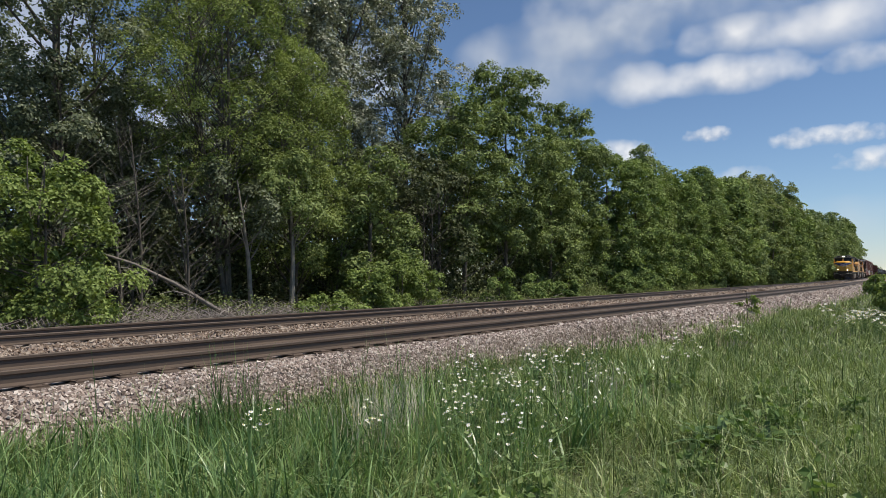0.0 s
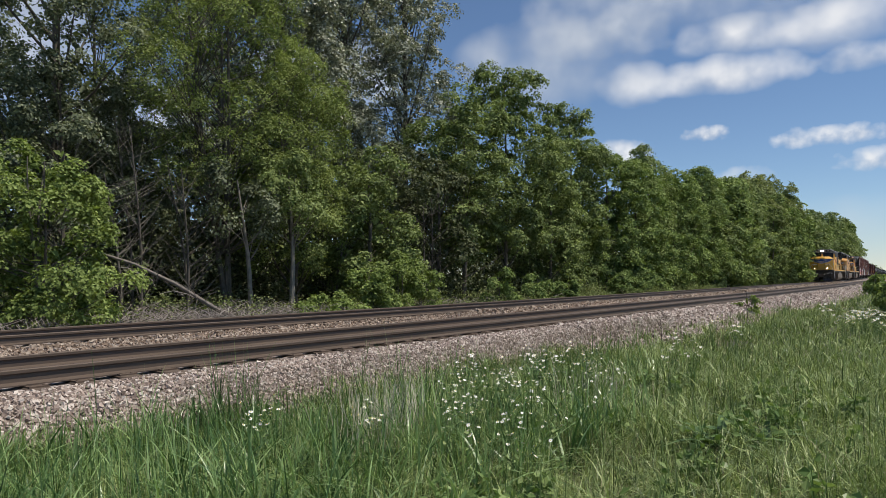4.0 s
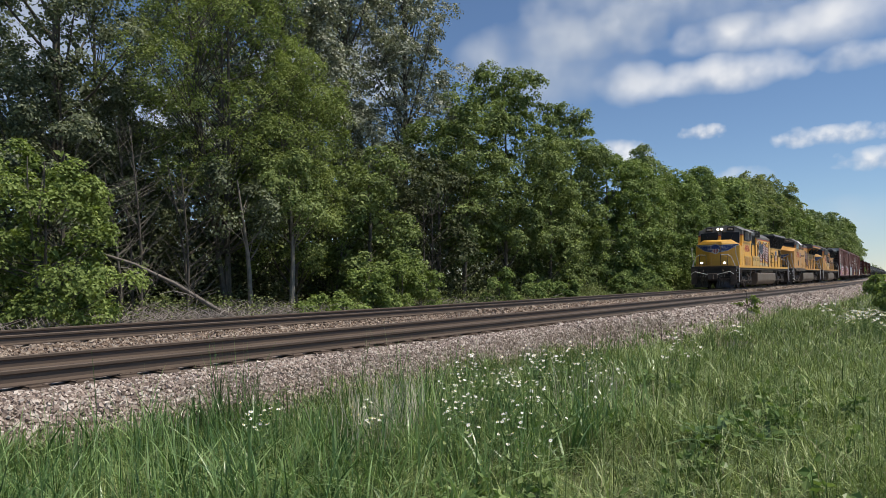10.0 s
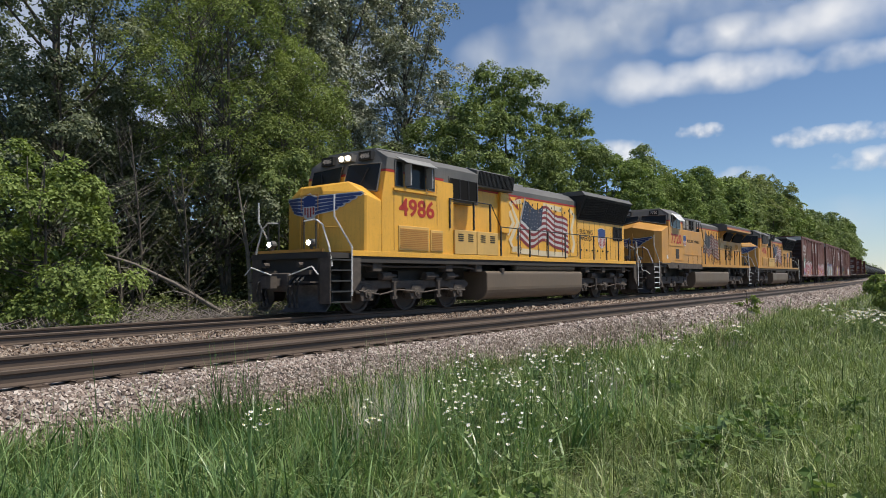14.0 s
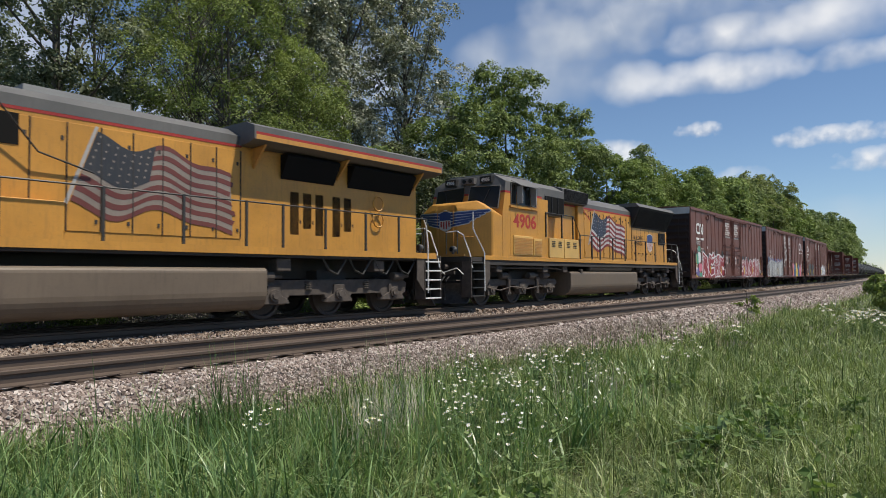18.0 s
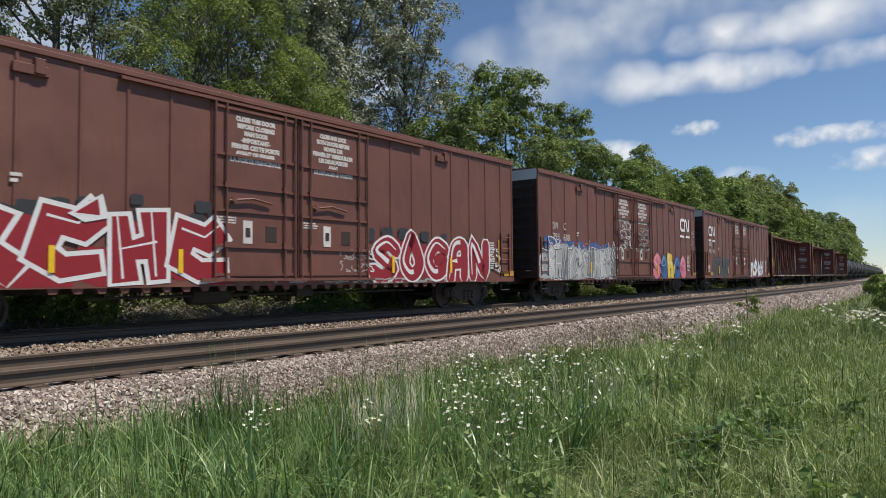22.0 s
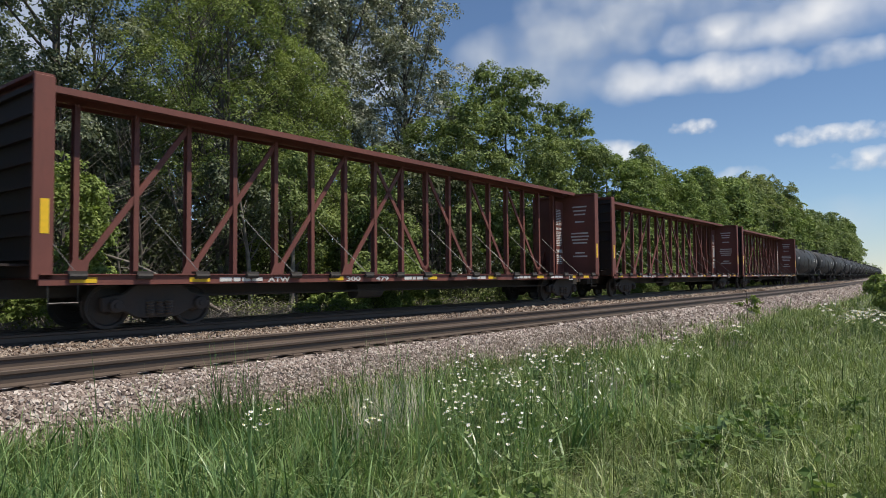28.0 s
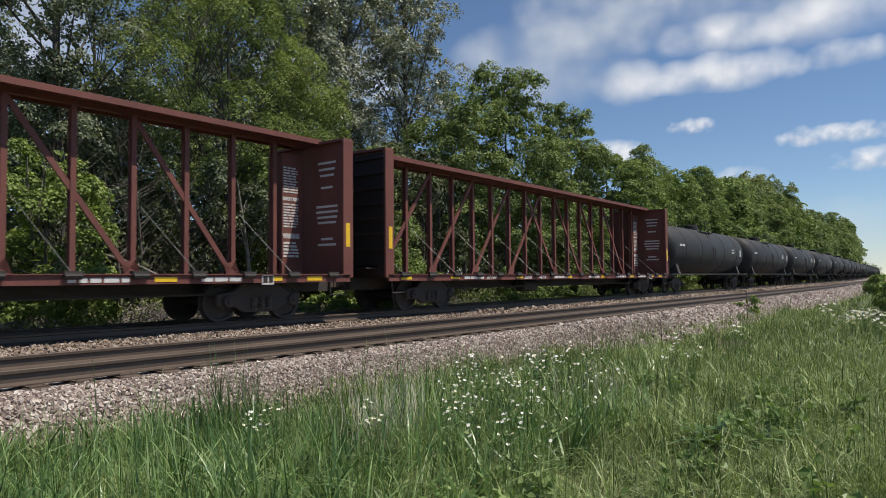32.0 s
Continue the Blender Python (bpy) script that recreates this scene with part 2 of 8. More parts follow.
# ---- ground, ballast and tracks ----
def ground_height(x, y):
    """Height of the land under the grass and the trees, before the ballast is laid on it."""
    w = y - bend(x)
    z = -0.66 + 0.05 * np.sin(x * 0.6 + y) * np.sin(y * 0.8 - x * 0.21)
    z = z - 0.10 * np.exp(-((w - 5.6) / 0.7) ** 2)
    return z + np.clip((w - 18.0) * 0.02, 0, 0.6)


def make_ground():
    n = Nodes("soil")
    fine, coarse = n.noise(9, 8, 0.7), n.noise(0.7, 5)
    col = n.mix(coarse, (0.045, 0.05, 0.018), (0.075, 0.06, 0.035))
    n.done(n.mix(n.ramp(fine, (0.45, (0, 0, 0)), (0.7, (1, 1, 1))), col, (0.035, 0.055, 0.014)), 0.95, 0, fine, 0.6, 0.05)
    xs = np.concatenate([[-2500, -900, -300, -120, -60], np.arange(-40, 120, 1.0), np.arange(120, 420, 6.0), [480, 600, 900, 1500, 2600]])
    ws = np.concatenate([[-2500, -900, -300, -100, -40, -20], np.arange(-12, 30, 0.6), [34, 40, 50, 80, 150, 400, 1000, 2500]])
    gx, gw = np.meshgrid(xs, ws, indexing="ij")
    gy = gw + bend(np.clip(gx, -200, 500))
    v = np.stack([gx, gy, ground_height(gx, gy)], -1).reshape(-1, 3)
    a, b = len(xs), len(ws)
    i, j = np.meshgrid(np.arange(a - 1), np.arange(b - 1), indexing="ij")
    k = (i * b + j).ravel()
    f = np.stack([k, k + b, k + b + 1, k + 1], 1)
    tagged(new("ground", fast_mesh("ground", v, f, n.mat, True)), "dark soil under grass and trees beside the line", "ground", kind="structure")


# the bed's profile: distance across, height
BED = [(5.75, -0.80), (6.35, -0.62), (7.05, -0.26), (7.45, -0.215), (8.77, -0.20), (10.1, -0.215), (10.9, -0.24), (11.8, -0.24), (12.6, -0.215), (13.96, -0.20), (15.3, -0.215), (15.8, -0.28), (17.0, -0.85)]


def bed_height(w):
    return np.interp(w, [p[0] for p in BED], [p[1] for p in BED])


def make_bed(mat):
    ss = np.concatenate([np.arange(-80, 160, 2.0), np.arange(160, 1000, 20.0)])
    v = np.array([on_line(s, w)[:2] + (z,) for s in ss for w, z in BED])
    b = len(BED)
    i, j = np.meshgrid(np.arange(len(ss) - 1), np.arange(b - 1), indexing="ij")
    k = (i * b + j).ravel()
    tagged(new("ballast_bed", fast_mesh("ballast_bed", v, np.stack([k, k + b, k + b + 1, k + 1], 1), mat, True)), "bed of crushed pinkish stone under two railway tracks", "ballast", kind="structure")


CUBE = np.array([(-1, -1, -1), (1, -1, -1), (1, 1, -1), (-1, 1, -1), (-1, -1, 1), (1, -1, 1), (1, 1, 1), (-1, 1, 1)], float)
CUBE_F = np.array([(0, 3, 2, 1), (4, 5, 6, 7), (0, 1, 5, 4), (1, 2, 6, 5), (2, 3, 7, 6), (3, 0, 4, 7)])


def turns(rng, n):
    """n random rotation matrices."""
    q = rng.normal(size=(n, 4))
    q /= np.linalg.norm(q, axis=1, keepdims=True)
    w, x, y, z = q.T
    return np.stack([1 - 2 * (y * y + z * z), 2 * (x * y - z * w), 2 * (x * z + y * w), 2 * (x * y + z * w), 1 - 2 * (x * x + z * z), 2 * (y * z - x * w), 2 * (x * z - y * w), 2 * (y * z + x * w), 1 - 2 * (x * x + y * y)], 1).reshape(n, 3, 3)


def stones(name, label, mat, seed, strips):
    """Crushed stone strewn over strips of the bed: (s from, s to, w from, w to, count, size)."""
    rng = np.random.default_rng(seed)
    vs = []
    for s0, s1, w0, w1, count, size in strips:
        s, w = rng.uniform(s0, s1, count), rng.uniform(w0, w1, count)
        k = np.minimum(s, BEND_END) / RADIUS
        x = np.where(s > BEND_END, RADIUS * np.sin(k) + (s - BEND_END) * np.cos(k), RADIUS * np.sin(k)) - (w - FAR_Y) * np.sin(k)
        y = w + bend(s)
        z = bed_height(w) + rng.uniform(-0.3, 0.75, count) * size
        dims = size * rng.uniform(0.35, 0.72, (count, 1, 3)) * rng.uniform(0.6, 1.25, (count, 1, 1))
        body = CUBE[None] * dims * rng.uniform(0.62, 1.0, (count, 8, 3))
        vs.append(np.einsum("nij,nkj->nki", turns(rng, count), body) + np.stack([x, y, z], 1)[:, None])
    v = np.concatenate(vs)
    f = (CUBE_F[None] + (np.arange(len(v)) * 8)[:, None, None]).reshape(-1, 4)
    return tagged(new(name, fast_mesh(name, v.reshape(-1, 3), f, mat)), label, "ballast", kind="stuff")


RAIL = [(-0.076, -0.172), (0.076, -0.172), (0.076, -0.160), (0.012, -0.135), (0.009, -0.055), (0.036, -0.040), (0.037, -0.008), (0.028, 0.0), (-0.028, 0.0), (-0.037, -0.008), (-0.036, -0.040), (-0.009, -0.055), (-0.012, -0.135), (-0.076, -0.160)]


def make_track(name, y0, label):
    track = tagged(new(name), label, "railway track", kind="structure")
    ss = [-80 + 4 * i for i in range(60)] + [160 + 20 * i for i in range(42)]
    for side in (-1, 1):
        m = Mesh()
        m.loft([[on_line(s, y0 + side * GAUGE / 2 + dy)[:2] + (z,) for dy, z in RAIL] for s in ss])
        part("rail", m, M_RAIL, track, "rust-brown steel rail with a worn bright top")
    rng = random.Random(int(y0 * 10))
    m = Mesh().box(-0.115, 0.115, -1.30, 1.30, -0.36, -0.175)
    shapes = [m.data("tie", M_TIE, bevel=0.012)]
    plate = Mesh().box(-0.10, 0.10, -0.19, 0.19, -0.176, -0.158)
    for dx, dy in ((-0.06, -0.11), (0.06, -0.13), (-0.05, 0.12), (0.06, 0.11)):
        plate.box(dx - 0.010, dx + 0.010, dy - 0.010, dy + 0.010, -0.16, -0.152)
    plate_data = plate.data("tie_plate", M_RUST)
    far = Mesh()
    for i in range(430):
        s = -9 + 0.5 * i + rng.uniform(-0.03, 0.03)
        x, y, k = on_line(s, y0)
        if i < 140:
            at = pose(x, y, rng.uniform(-0.02, 0.0), 0, 0, math.degrees(k) + rng.uniform(-1.5, 1.5)) @ Matrix.Translation((0, rng.uniform(-0.06, 0.06), 0))
            tie = part("tie", shapes[0], None, track, at=at)
            if i < 70:
                for side in (-1, 1):
                    part("tie_plate", plate_data, None, tie, at=(0, side * GAUGE / 2, 0))
        else:
            far.box(x - 0.115, x + 0.115, y - 1.3, y + 1.3, -0.36, -0.18)
    tagged(part("far_ties", far, M_TIE, track), kind="stuff")
    return track


n = Nodes("ballast_stone")
r = n.island()
col = n.ramp(r, (0.0, (0.15, 0.115, 0.095)), (0.32, (0.32, 0.255, 0.22)), (0.62, (0.46, 0.385, 0.335)), (1.0, (0.66, 0.61, 0.55)))
M_STONE = n.done(n.mix(n.noise(40, 5), col, n.mix(1.0, col, (0.75, 0.70, 0.66, 1), "MULTIPLY")), 0.85, 0, n.noise(90, 4), 0.3, 0.004)
n = Nodes("brown_stone")
col = n.ramp(n.island(), (0.0, (0.15, 0.105, 0.075)), (0.4, (0.28, 0.215, 0.165)), (1.0, (0.47, 0.41, 0.345)))
M_BROWN_STONE = n.done(n.mix(n.noise(40, 5), col, n.mix(1.0, col, (0.7, 0.62, 0.55, 1), "MULTIPLY")), 0.9, 0, n.noise(90, 4), 0.3, 0.004)
n = Nodes("ballast_under")
cell = n.node("ShaderNodeTexVoronoi", Vector=n.coord, Scale=16.0)
tone = n.ramp(cell.outputs["Color"], (0.1, (0.16, 0.12, 0.10)), (0.5, (0.33, 0.27, 0.24)), (0.9, (0.50, 0.44, 0.41)))
# the shade in the gaps between stones is painted in as dark colour
M_BED = n.done(n.mix(n.ramp(cell.outputs["Distance"], (0.3, (0, 0, 0)), (0.7, (1, 1, 1))), tone, (0.08, 0.06, 0.05)), 0.95, 0, cell.outputs["Distance"], 0.8, 0.04)
n = Nodes("rail_steel")
M_RAIL = n.done(n.mix(n.noise(2.5, 8, 0.7, (0.3, 1, 6)), (0.050, 0.037, 0.028), (0.15, 0.11, 0.085)), 0.6, 0.3, n.noise(60, 4), 0.2, 0.003)
M_TIE = rusty("tie_timber", (0.12, 0.085, 0.06), (0.05, 0.035, 0.028), 0.6, 0.9, 5)
M_RUST = rusty("rusted_iron", (0.105, 0.072, 0.05), (0.05, 0.035, 0.027), 0.6, 0.85, 12)

make_ground()
make_bed(M_BED)
make_track("near_track", NEAR_Y, "empty railway track with rusty rails on timber ties")
make_track("far_track", FAR_Y, "railway track that carries the freight train")
stones("ballast_shoulder", "pale pinkish crushed stone beside the track", M_STONE, 3, [
    (-1, 14, 5.95, 7.62, 36000, 0.037), (14, 34, 5.95, 7.62, 14000, 0.064), (34, 70, 5.95, 7.62, 8000, 0.10), (70, 170, 5.95, 7.62, 6000, 0.17)])
stones("ballast_between", "brownish crushed stone between the tracks", M_BROWN_STONE, 4, [
    (-1, 18, 9.72, 13.0, 11000, 0.047), (18, 50, 9.8, 13.0, 6500, 0.085), (50, 120, 9.9, 13.0, 3500, 0.14)])

# ---- trees, shrubs and brush behind the tracks ----
M_DEAD = rusty("weathered_dead_wood", (0.20, 0.175, 0.15), (0.07, 0.058, 0.048), 0.6, 0.9, 7)
M_SIDING = paint("grey_siding", (0.42, 0.43, 0.45), 0.7, 0.3)
M_TRIM = paint("white_trim", (0.78, 0.78, 0.77), 0.6, 0.2)
M_SHINGLE = rusty("grey_shingles", (0.13, 0.125, 0.12), (0.08, 0.075, 0.07), 0.6, 0.9, 4)
M_PANE = plain("window_glass", (0.02, 0.022, 0.025), 0.1)


def leaves(points, size, rng, hang=0.35, out=None, free=0.62, wide=0.36):
    """Diamond leaves, slightly folded, at the given points; most of them lie flat to the light."""
    n = len(points)
    nrm = rng.normal(size=(n, 3)) * free + np.array([0.0, 0.0, 0.75 if out is None else 0.30])
    if out is not None:
        nrm += out * 0.85
    nrm /= np.linalg.norm(nrm, axis=1, keepdims=True)
    d = np.cross(nrm, rng.normal(size=(n, 3)))
    d[:, 2] -= hang * 0.5
    d /= np.linalg.norm(d, axis=1, keepdims=True)
    s = np.cross(d, nrm)
    s /= np.linalg.norm(s, axis=1, keepdims=True)
    up = np.cross(s, d)
    L = (size * rng.uniform(0.6, 1.3, n))[:, None]
    v = np.stack([points, points + d * L * 0.5 + s * L * wide + up * L * 0.08, points + d * L, points + d * L * 0.5 - s * L * wide + up * L * 0.08], 1)
    f = np.arange(4 * n).reshape(n, 4)
    return v.reshape(-1, 3), f


def unit(v):
    return v / (np.linalg.norm(v, axis=1, keepdims=True) + 1e-6)


def crown_points(rng, H, R, base, clumps, per, spread, lumps, shape, droop=0.22):
    """A crown of boughs, each a cushion of leafy sprays: the sprays' middles, the leaf points and each leaf's outward way."""
    boughs = max(3, clumps // 10)
    i = np.arange(boughs)
    h = (i + rng.uniform(0.1, 0.9, boughs)) / boughs
    prof = np.sin(np.pi * (0.15 + 0.77 * h ** shape)) ** 0.6
    ang = 2.4 * i + rng.normal(0, 0.5, boughs)
    lump = 1 + lumps * np.sin(ang * 2 + h * 7 + rng.uniform(0, 6)) + lumps * rng.normal(0, 0.6, boughs)
    wide = R * 0.40 * rng.uniform(0.75, 1.3, boughs) * (0.45 + 0.55 * prof)
    rad = np.maximum(R * prof * lump * rng.uniform(0.62, 1.08, boughs) - 0.65 * wide, 0.0)
    mid = np.stack([rad * np.cos(ang), rad * np.sin(ang), H * base + (H * (1 - base) - 0.7 * wide) * h], 1)
    side = np.stack([np.cos(ang), np.sin(ang), 0 * ang], 1)
    b = rng.integers(0, boughs, clumps)
    way = unit(rng.normal(size=(clumps, 3)) * 0.75 + side[b] * 0.55 + np.array([0, 0, 0.40]))
    c = mid[b] + way * (wide[b] * rng.uniform(0.55, 1.08, clumps))[:, None] * np.array([1.0, 1.0, 0.85])
    size = spread * rng.uniform(0.6, 1.35, clumps)
    k = np.repeat(np.arange(clumps), per)
    out = unit(rng.normal(size=(len(k), 3)) * 0.62 + way[k] * 0.55 + np.array([0, 0, 0.42]))
    far = rng.uniform(0.35, 1.0, (len(k), 1)) ** 0.5
    far = np.where(rng.uniform(size=(len(k), 1)) < 0.07, far * rng.uniform(1.05, 1.5, (len(k), 1)), far)
    ragged = 1 + 0.30 * np.sin(out[:, :1] * 6 + 9 * size[k][:, None]) * np.sin(out[:, 1:2] * 7 + 5.0 * c[k][:, :1])
    off = out * far * ragged * size[k][:, None] * np.array([1.15, 1.15, 0.72])
    off[:, 2] -= droop * (off[:, 0] ** 2 + off[:, 1] ** 2) / size[k]
    return c, c[k] + off, out


def limbs(rng, H, R, base, centres, r0, lean, count, stems):
    """The trunks, one mesh each, and the limbs that reach some of the sprays."""
    trunks, m = [], Mesh()
    py = random.Random(int(rng.integers(1e6)))
    for st in range(stems):
        fx, fy = lean if stems == 1 else (py.uniform(-0.16, 0.16), py.uniform(-0.16, 0.16))
        axis = lambda t, fx=fx, fy=fy: Vector((fx * H * t + 0.10 * math.sin(5 * t + st), fy * H * t + 0.10 * math.cos(4 * t + st), H * t - 0.1))
        trunks.append(Mesh().tube([axis(t) for t in (0, 0.02, 0.08, 0.2, 0.35, 0.5, 0.65, 0.8, 0.92)], r0, 8, r0 * 0.18))
        for i in py.sample(range(len(centres)), min(count, len(centres))):
            c = Vector(centres[i])
            t = max(base * 0.6, min(0.85, c.z / H - 0.12 - 0.1 * py.random()))
            a = axis(t)
            mid = a.lerp(c, 0.5) + Vector((0, 0, -0.06 * (c - a).length))
            m.tube([a, mid, c], r0 * 0.32 * (1 - t * 0.6), 5, r0 * 0.06)
    return trunks, m


def tree_parts(tree, seed, H, R, kind, base=0.2, clumps=300, per=70, leaf=0.13, spread=0.42, lumps=0.14, shape=1.0, trunk=0.14, bark=None, lean=(0, 0), stems=1, count=16, core=0.0, droop=0.22):
    rng = np.random.default_rng(seed)
    c, p, way = crown_points(rng, H, R, base, clumps, per, spread, lumps, shape, droop)
    c[:, 0] += lean[0] * c[:, 2]
    c[:, 1] += lean[1] * c[:, 2]
    p[:, 0] += lean[0] * p[:, 2]
    p[:, 1] += lean[1] * p[:, 2]
    trunks, twigs = limbs(rng, H, R, base, c, trunk, lean, count, stems)
    for m in trunks:
        part("trunk", m, bark or M_BARK, tree, smooth=True)
    tagged(part("limb_work", twigs, bark or M_BARK, tree, smooth=True), kind="stuff")
    v, f = leaves(p, leaf, rng, 0.35, way, 0.34)
    if core:
        # the shaded inner foliage that closes the crown
        n = int(core * R * H * 26)
        h = rng.uniform(0.04, 0.94, n)
        rad = R * 0.58 * np.sqrt(np.clip(1 - (2 * (0.10 + 0.86 * h) - 1) ** 2, 0, 1)) * np.sqrt(rng.uniform(0, 1, n))
        g = rng.uniform(0, 2 * np.pi, n)
        z = H * base + H * (1 - base) * h
        q = np.stack([rad * np.cos(g) + lean[0] * z, rad * np.sin(g) + lean[1] * z, z], 1)
        v2, f2 = leaves(q, leaf * 2.2, rng, 0.2)
        v, f = np.concatenate([v, v2]), np.concatenate([f, f2 + len(v)])
    part("crown", fast_mesh("crown", v, f, M_LEAF[kind]), None, tree)


def tree(name, label, category, x, w, seed, H, R, kind, group="", **how):
    y = w + float(bend(x))
    ob = tagged(new(name), label, category, group)
    ob.location = (x, y, float(ground_height(x, y)))
    tree_parts(ob, seed, H, R, kind, **how)
    return ob


# leafy edge of the wood, nearest first
tree("maple_bush", "light green boxelder bush at the edge of the wood", "bush", 6.75, 17.7, 11, 5.0, 2.2, "maple", base=0.06, clumps=230, per=140, leaf=0.10, spread=0.28, trunk=0.07, stems=3, core=0.5, droop=0.5, lumps=0.2)
tree("maple_bush", "low light green bush beside the track", "bush", 3.9, 18.4, 12, 5.2, 2.1, "maple", base=0.10, clumps=130, per=130, leaf=0.105, spread=0.32, trunk=0.07, stems=3, core=0.5, droop=0.5)
tree("locust_tree", "tall yellow-green tree with fine feathery foliage", "tree", 14.6, 21.5, 13, 15.5, 3.5, "feather", base=0.28, clumps=520, per=130, leaf=0.085, spread=0.42, trunk=0.12, bark=M_BARK, stems=4, count=34, shape=0.85, lumps=0.22, core=0.12, droop=0.6)
tree("locust_tree", "slender feathery tree with yellow-green foliage", "tree", 17.4, 21.0, 14, 11.0, 2.5, "feather", base=0.15, clumps=300, per=125, leaf=0.09, spread=0.40, trunk=0.12, stems=2, shape=0.8, count=24, core=0.25, droop=0.6)
tree("young_elm", "slim grey-barked tree at the edge of the wood", "tree", 15.5, 18.9, 15, 6.2, 1.7, "elm", base=0.52, clumps=80, per=110, leaf=0.10, spread=0.36, trunk=0.13, bark=M_PALE_BARK, lean=(-0.03, 0.0), count=10)
tree("young_elm", "slim leaning tree with grey bark", "tree", 13.9, 19.0, 16, 5.4, 1.4, "dark", base=0.58, clumps=54, per=110, leaf=0.10, spread=0.34, trunk=0.12, bark=M_PALE_BARK, lean=(-0.12, 0.0), count=8)
tree("willow_tree", "tall old willow with a thick dark trunk", "tree", 9.55, 24.0, 20, 17.0, 3.4, "dark", "tall trees in the wood", base=0.30, clumps=300, per=90, leaf=0.12, spread=0.46, trunk=0.27, lumps=0.28, count=40, core=0.2)
# the later, lower ones get leaf colours darkened for the wood's shade
for i, (x, w, H, R) in enumerate(((3.6, 27.5, 16.0, 2.4), (12.2, 27.0, 15.5, 2.8), (9.2, 22.5, 8.6, 2.2), (12.6, 25.5, 10.0, 2.4), (8.0, 29.0, 8.5, 2.6), (11.4, 23.6, 6.4, 2.0), (13.2, 28.0, 8.5, 2.4), (10.4, 28.5, 8.0, 2.4))):
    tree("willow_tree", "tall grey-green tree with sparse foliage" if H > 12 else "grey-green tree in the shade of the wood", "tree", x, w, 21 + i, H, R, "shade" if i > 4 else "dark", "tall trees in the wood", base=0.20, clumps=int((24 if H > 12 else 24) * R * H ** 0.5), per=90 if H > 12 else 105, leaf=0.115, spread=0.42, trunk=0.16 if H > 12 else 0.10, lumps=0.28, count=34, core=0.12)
for i, (x, w, H, R) in enumerate(((25.6, 32.0, 27.0, 3.7), (31.0, 32.5, 29.0, 3.8), (37.2, 32.4, 28.0, 4.5), (21.5, 32.5, 23.0, 3.3))):
    tree("cottonwood_tree", "tall cottonwood with silvery shimmering leaves", "tree", x, w, 31 + i, H, R, "cotton", "cottonwoods behind the wood", base=0.24, clumps=560, per=82, leaf=0.185, spread=0.62, trunk=0.36, lumps=0.28, count=44, core=0.42, droop=0.4)
# "shade" crowns paint the dark hollows of the wood with darker leaves
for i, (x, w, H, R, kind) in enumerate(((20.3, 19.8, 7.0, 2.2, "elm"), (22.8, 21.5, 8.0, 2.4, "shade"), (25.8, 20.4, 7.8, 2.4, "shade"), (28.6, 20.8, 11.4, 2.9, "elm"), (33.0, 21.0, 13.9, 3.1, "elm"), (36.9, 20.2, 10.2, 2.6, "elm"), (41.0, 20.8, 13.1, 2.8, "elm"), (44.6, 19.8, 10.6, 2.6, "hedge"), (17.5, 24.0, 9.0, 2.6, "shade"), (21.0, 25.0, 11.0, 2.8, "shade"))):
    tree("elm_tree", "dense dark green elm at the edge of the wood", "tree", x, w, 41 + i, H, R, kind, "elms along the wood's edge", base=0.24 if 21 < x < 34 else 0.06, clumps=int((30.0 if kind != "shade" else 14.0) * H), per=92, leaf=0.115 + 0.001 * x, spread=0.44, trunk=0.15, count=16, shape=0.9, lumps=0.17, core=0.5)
# the hedgerow that follows the curve: a few crowns, repeated
rng = random.Random(5)
for i in range(5):
    tree("hedgerow_tree", "leafy green tree in the long row beside the line", "tree", 47.9 + 4.4 * i, 19.0 + 0.6 * (i % 2), 61 + i, 10.0 + 0.9 * (i * 2 % 3), 2.7, "hedge" if i != 1 else "elm", "row of trees along the curve", base=0.03, clumps=260, per=85, leaf=0.18, spread=0.50, trunk=0.16, count=8, shape=0.95, lumps=0.15, core=0.4)
models = []
for i in range(3):
    models.append(tree("hedgerow_tree", "leafy green tree in the long row beside the line", "tree", 70.0 + 5.0 * i, 19.0, 71 + i, 11.0 + 0.5 * i, 3.1, ("hedge", "elm", "olive")[i], "row of trees along the curve", base=0.03, clumps=210, per=58, leaf=0.25, spread=0.60, trunk=0.16, count=4, shape=0.95, lumps=0.14, core=0.3))
far_models = []
for i in range(3):
    far_models.append(tree("hedgerow_tree", "leafy green tree far along the row beside the line", "tree", 122.0 + 6.0 * i, 19.2, 171 + i, 11.0 + 0.5 * i, 3.1, ("hedge", "elm", "olive")[i], "row of trees along the curve", base=0.03, clumps=130, per=34, leaf=0.38, spread=0.70, trunk=0.16, count=3, shape=0.95, lumps=0.14, core=0.15))
for i, (x, H) in enumerate(((93.0, 14.4), (101.0, 16.0), (110.0, 16.6), (119.0, 16.4))):
    tree("locust_tree", "pale feathery tree rising above the hedgerow", "tree", x, 20.6, 181 + i, H, 3.7, "pale", "row of trees along the curve", base=0.2, clumps=150, per=80, leaf=0.24, spread=0.62, trunk=0.2, count=10, lumps=0.2, core=0.3, droop=0.5)
x = 66.0
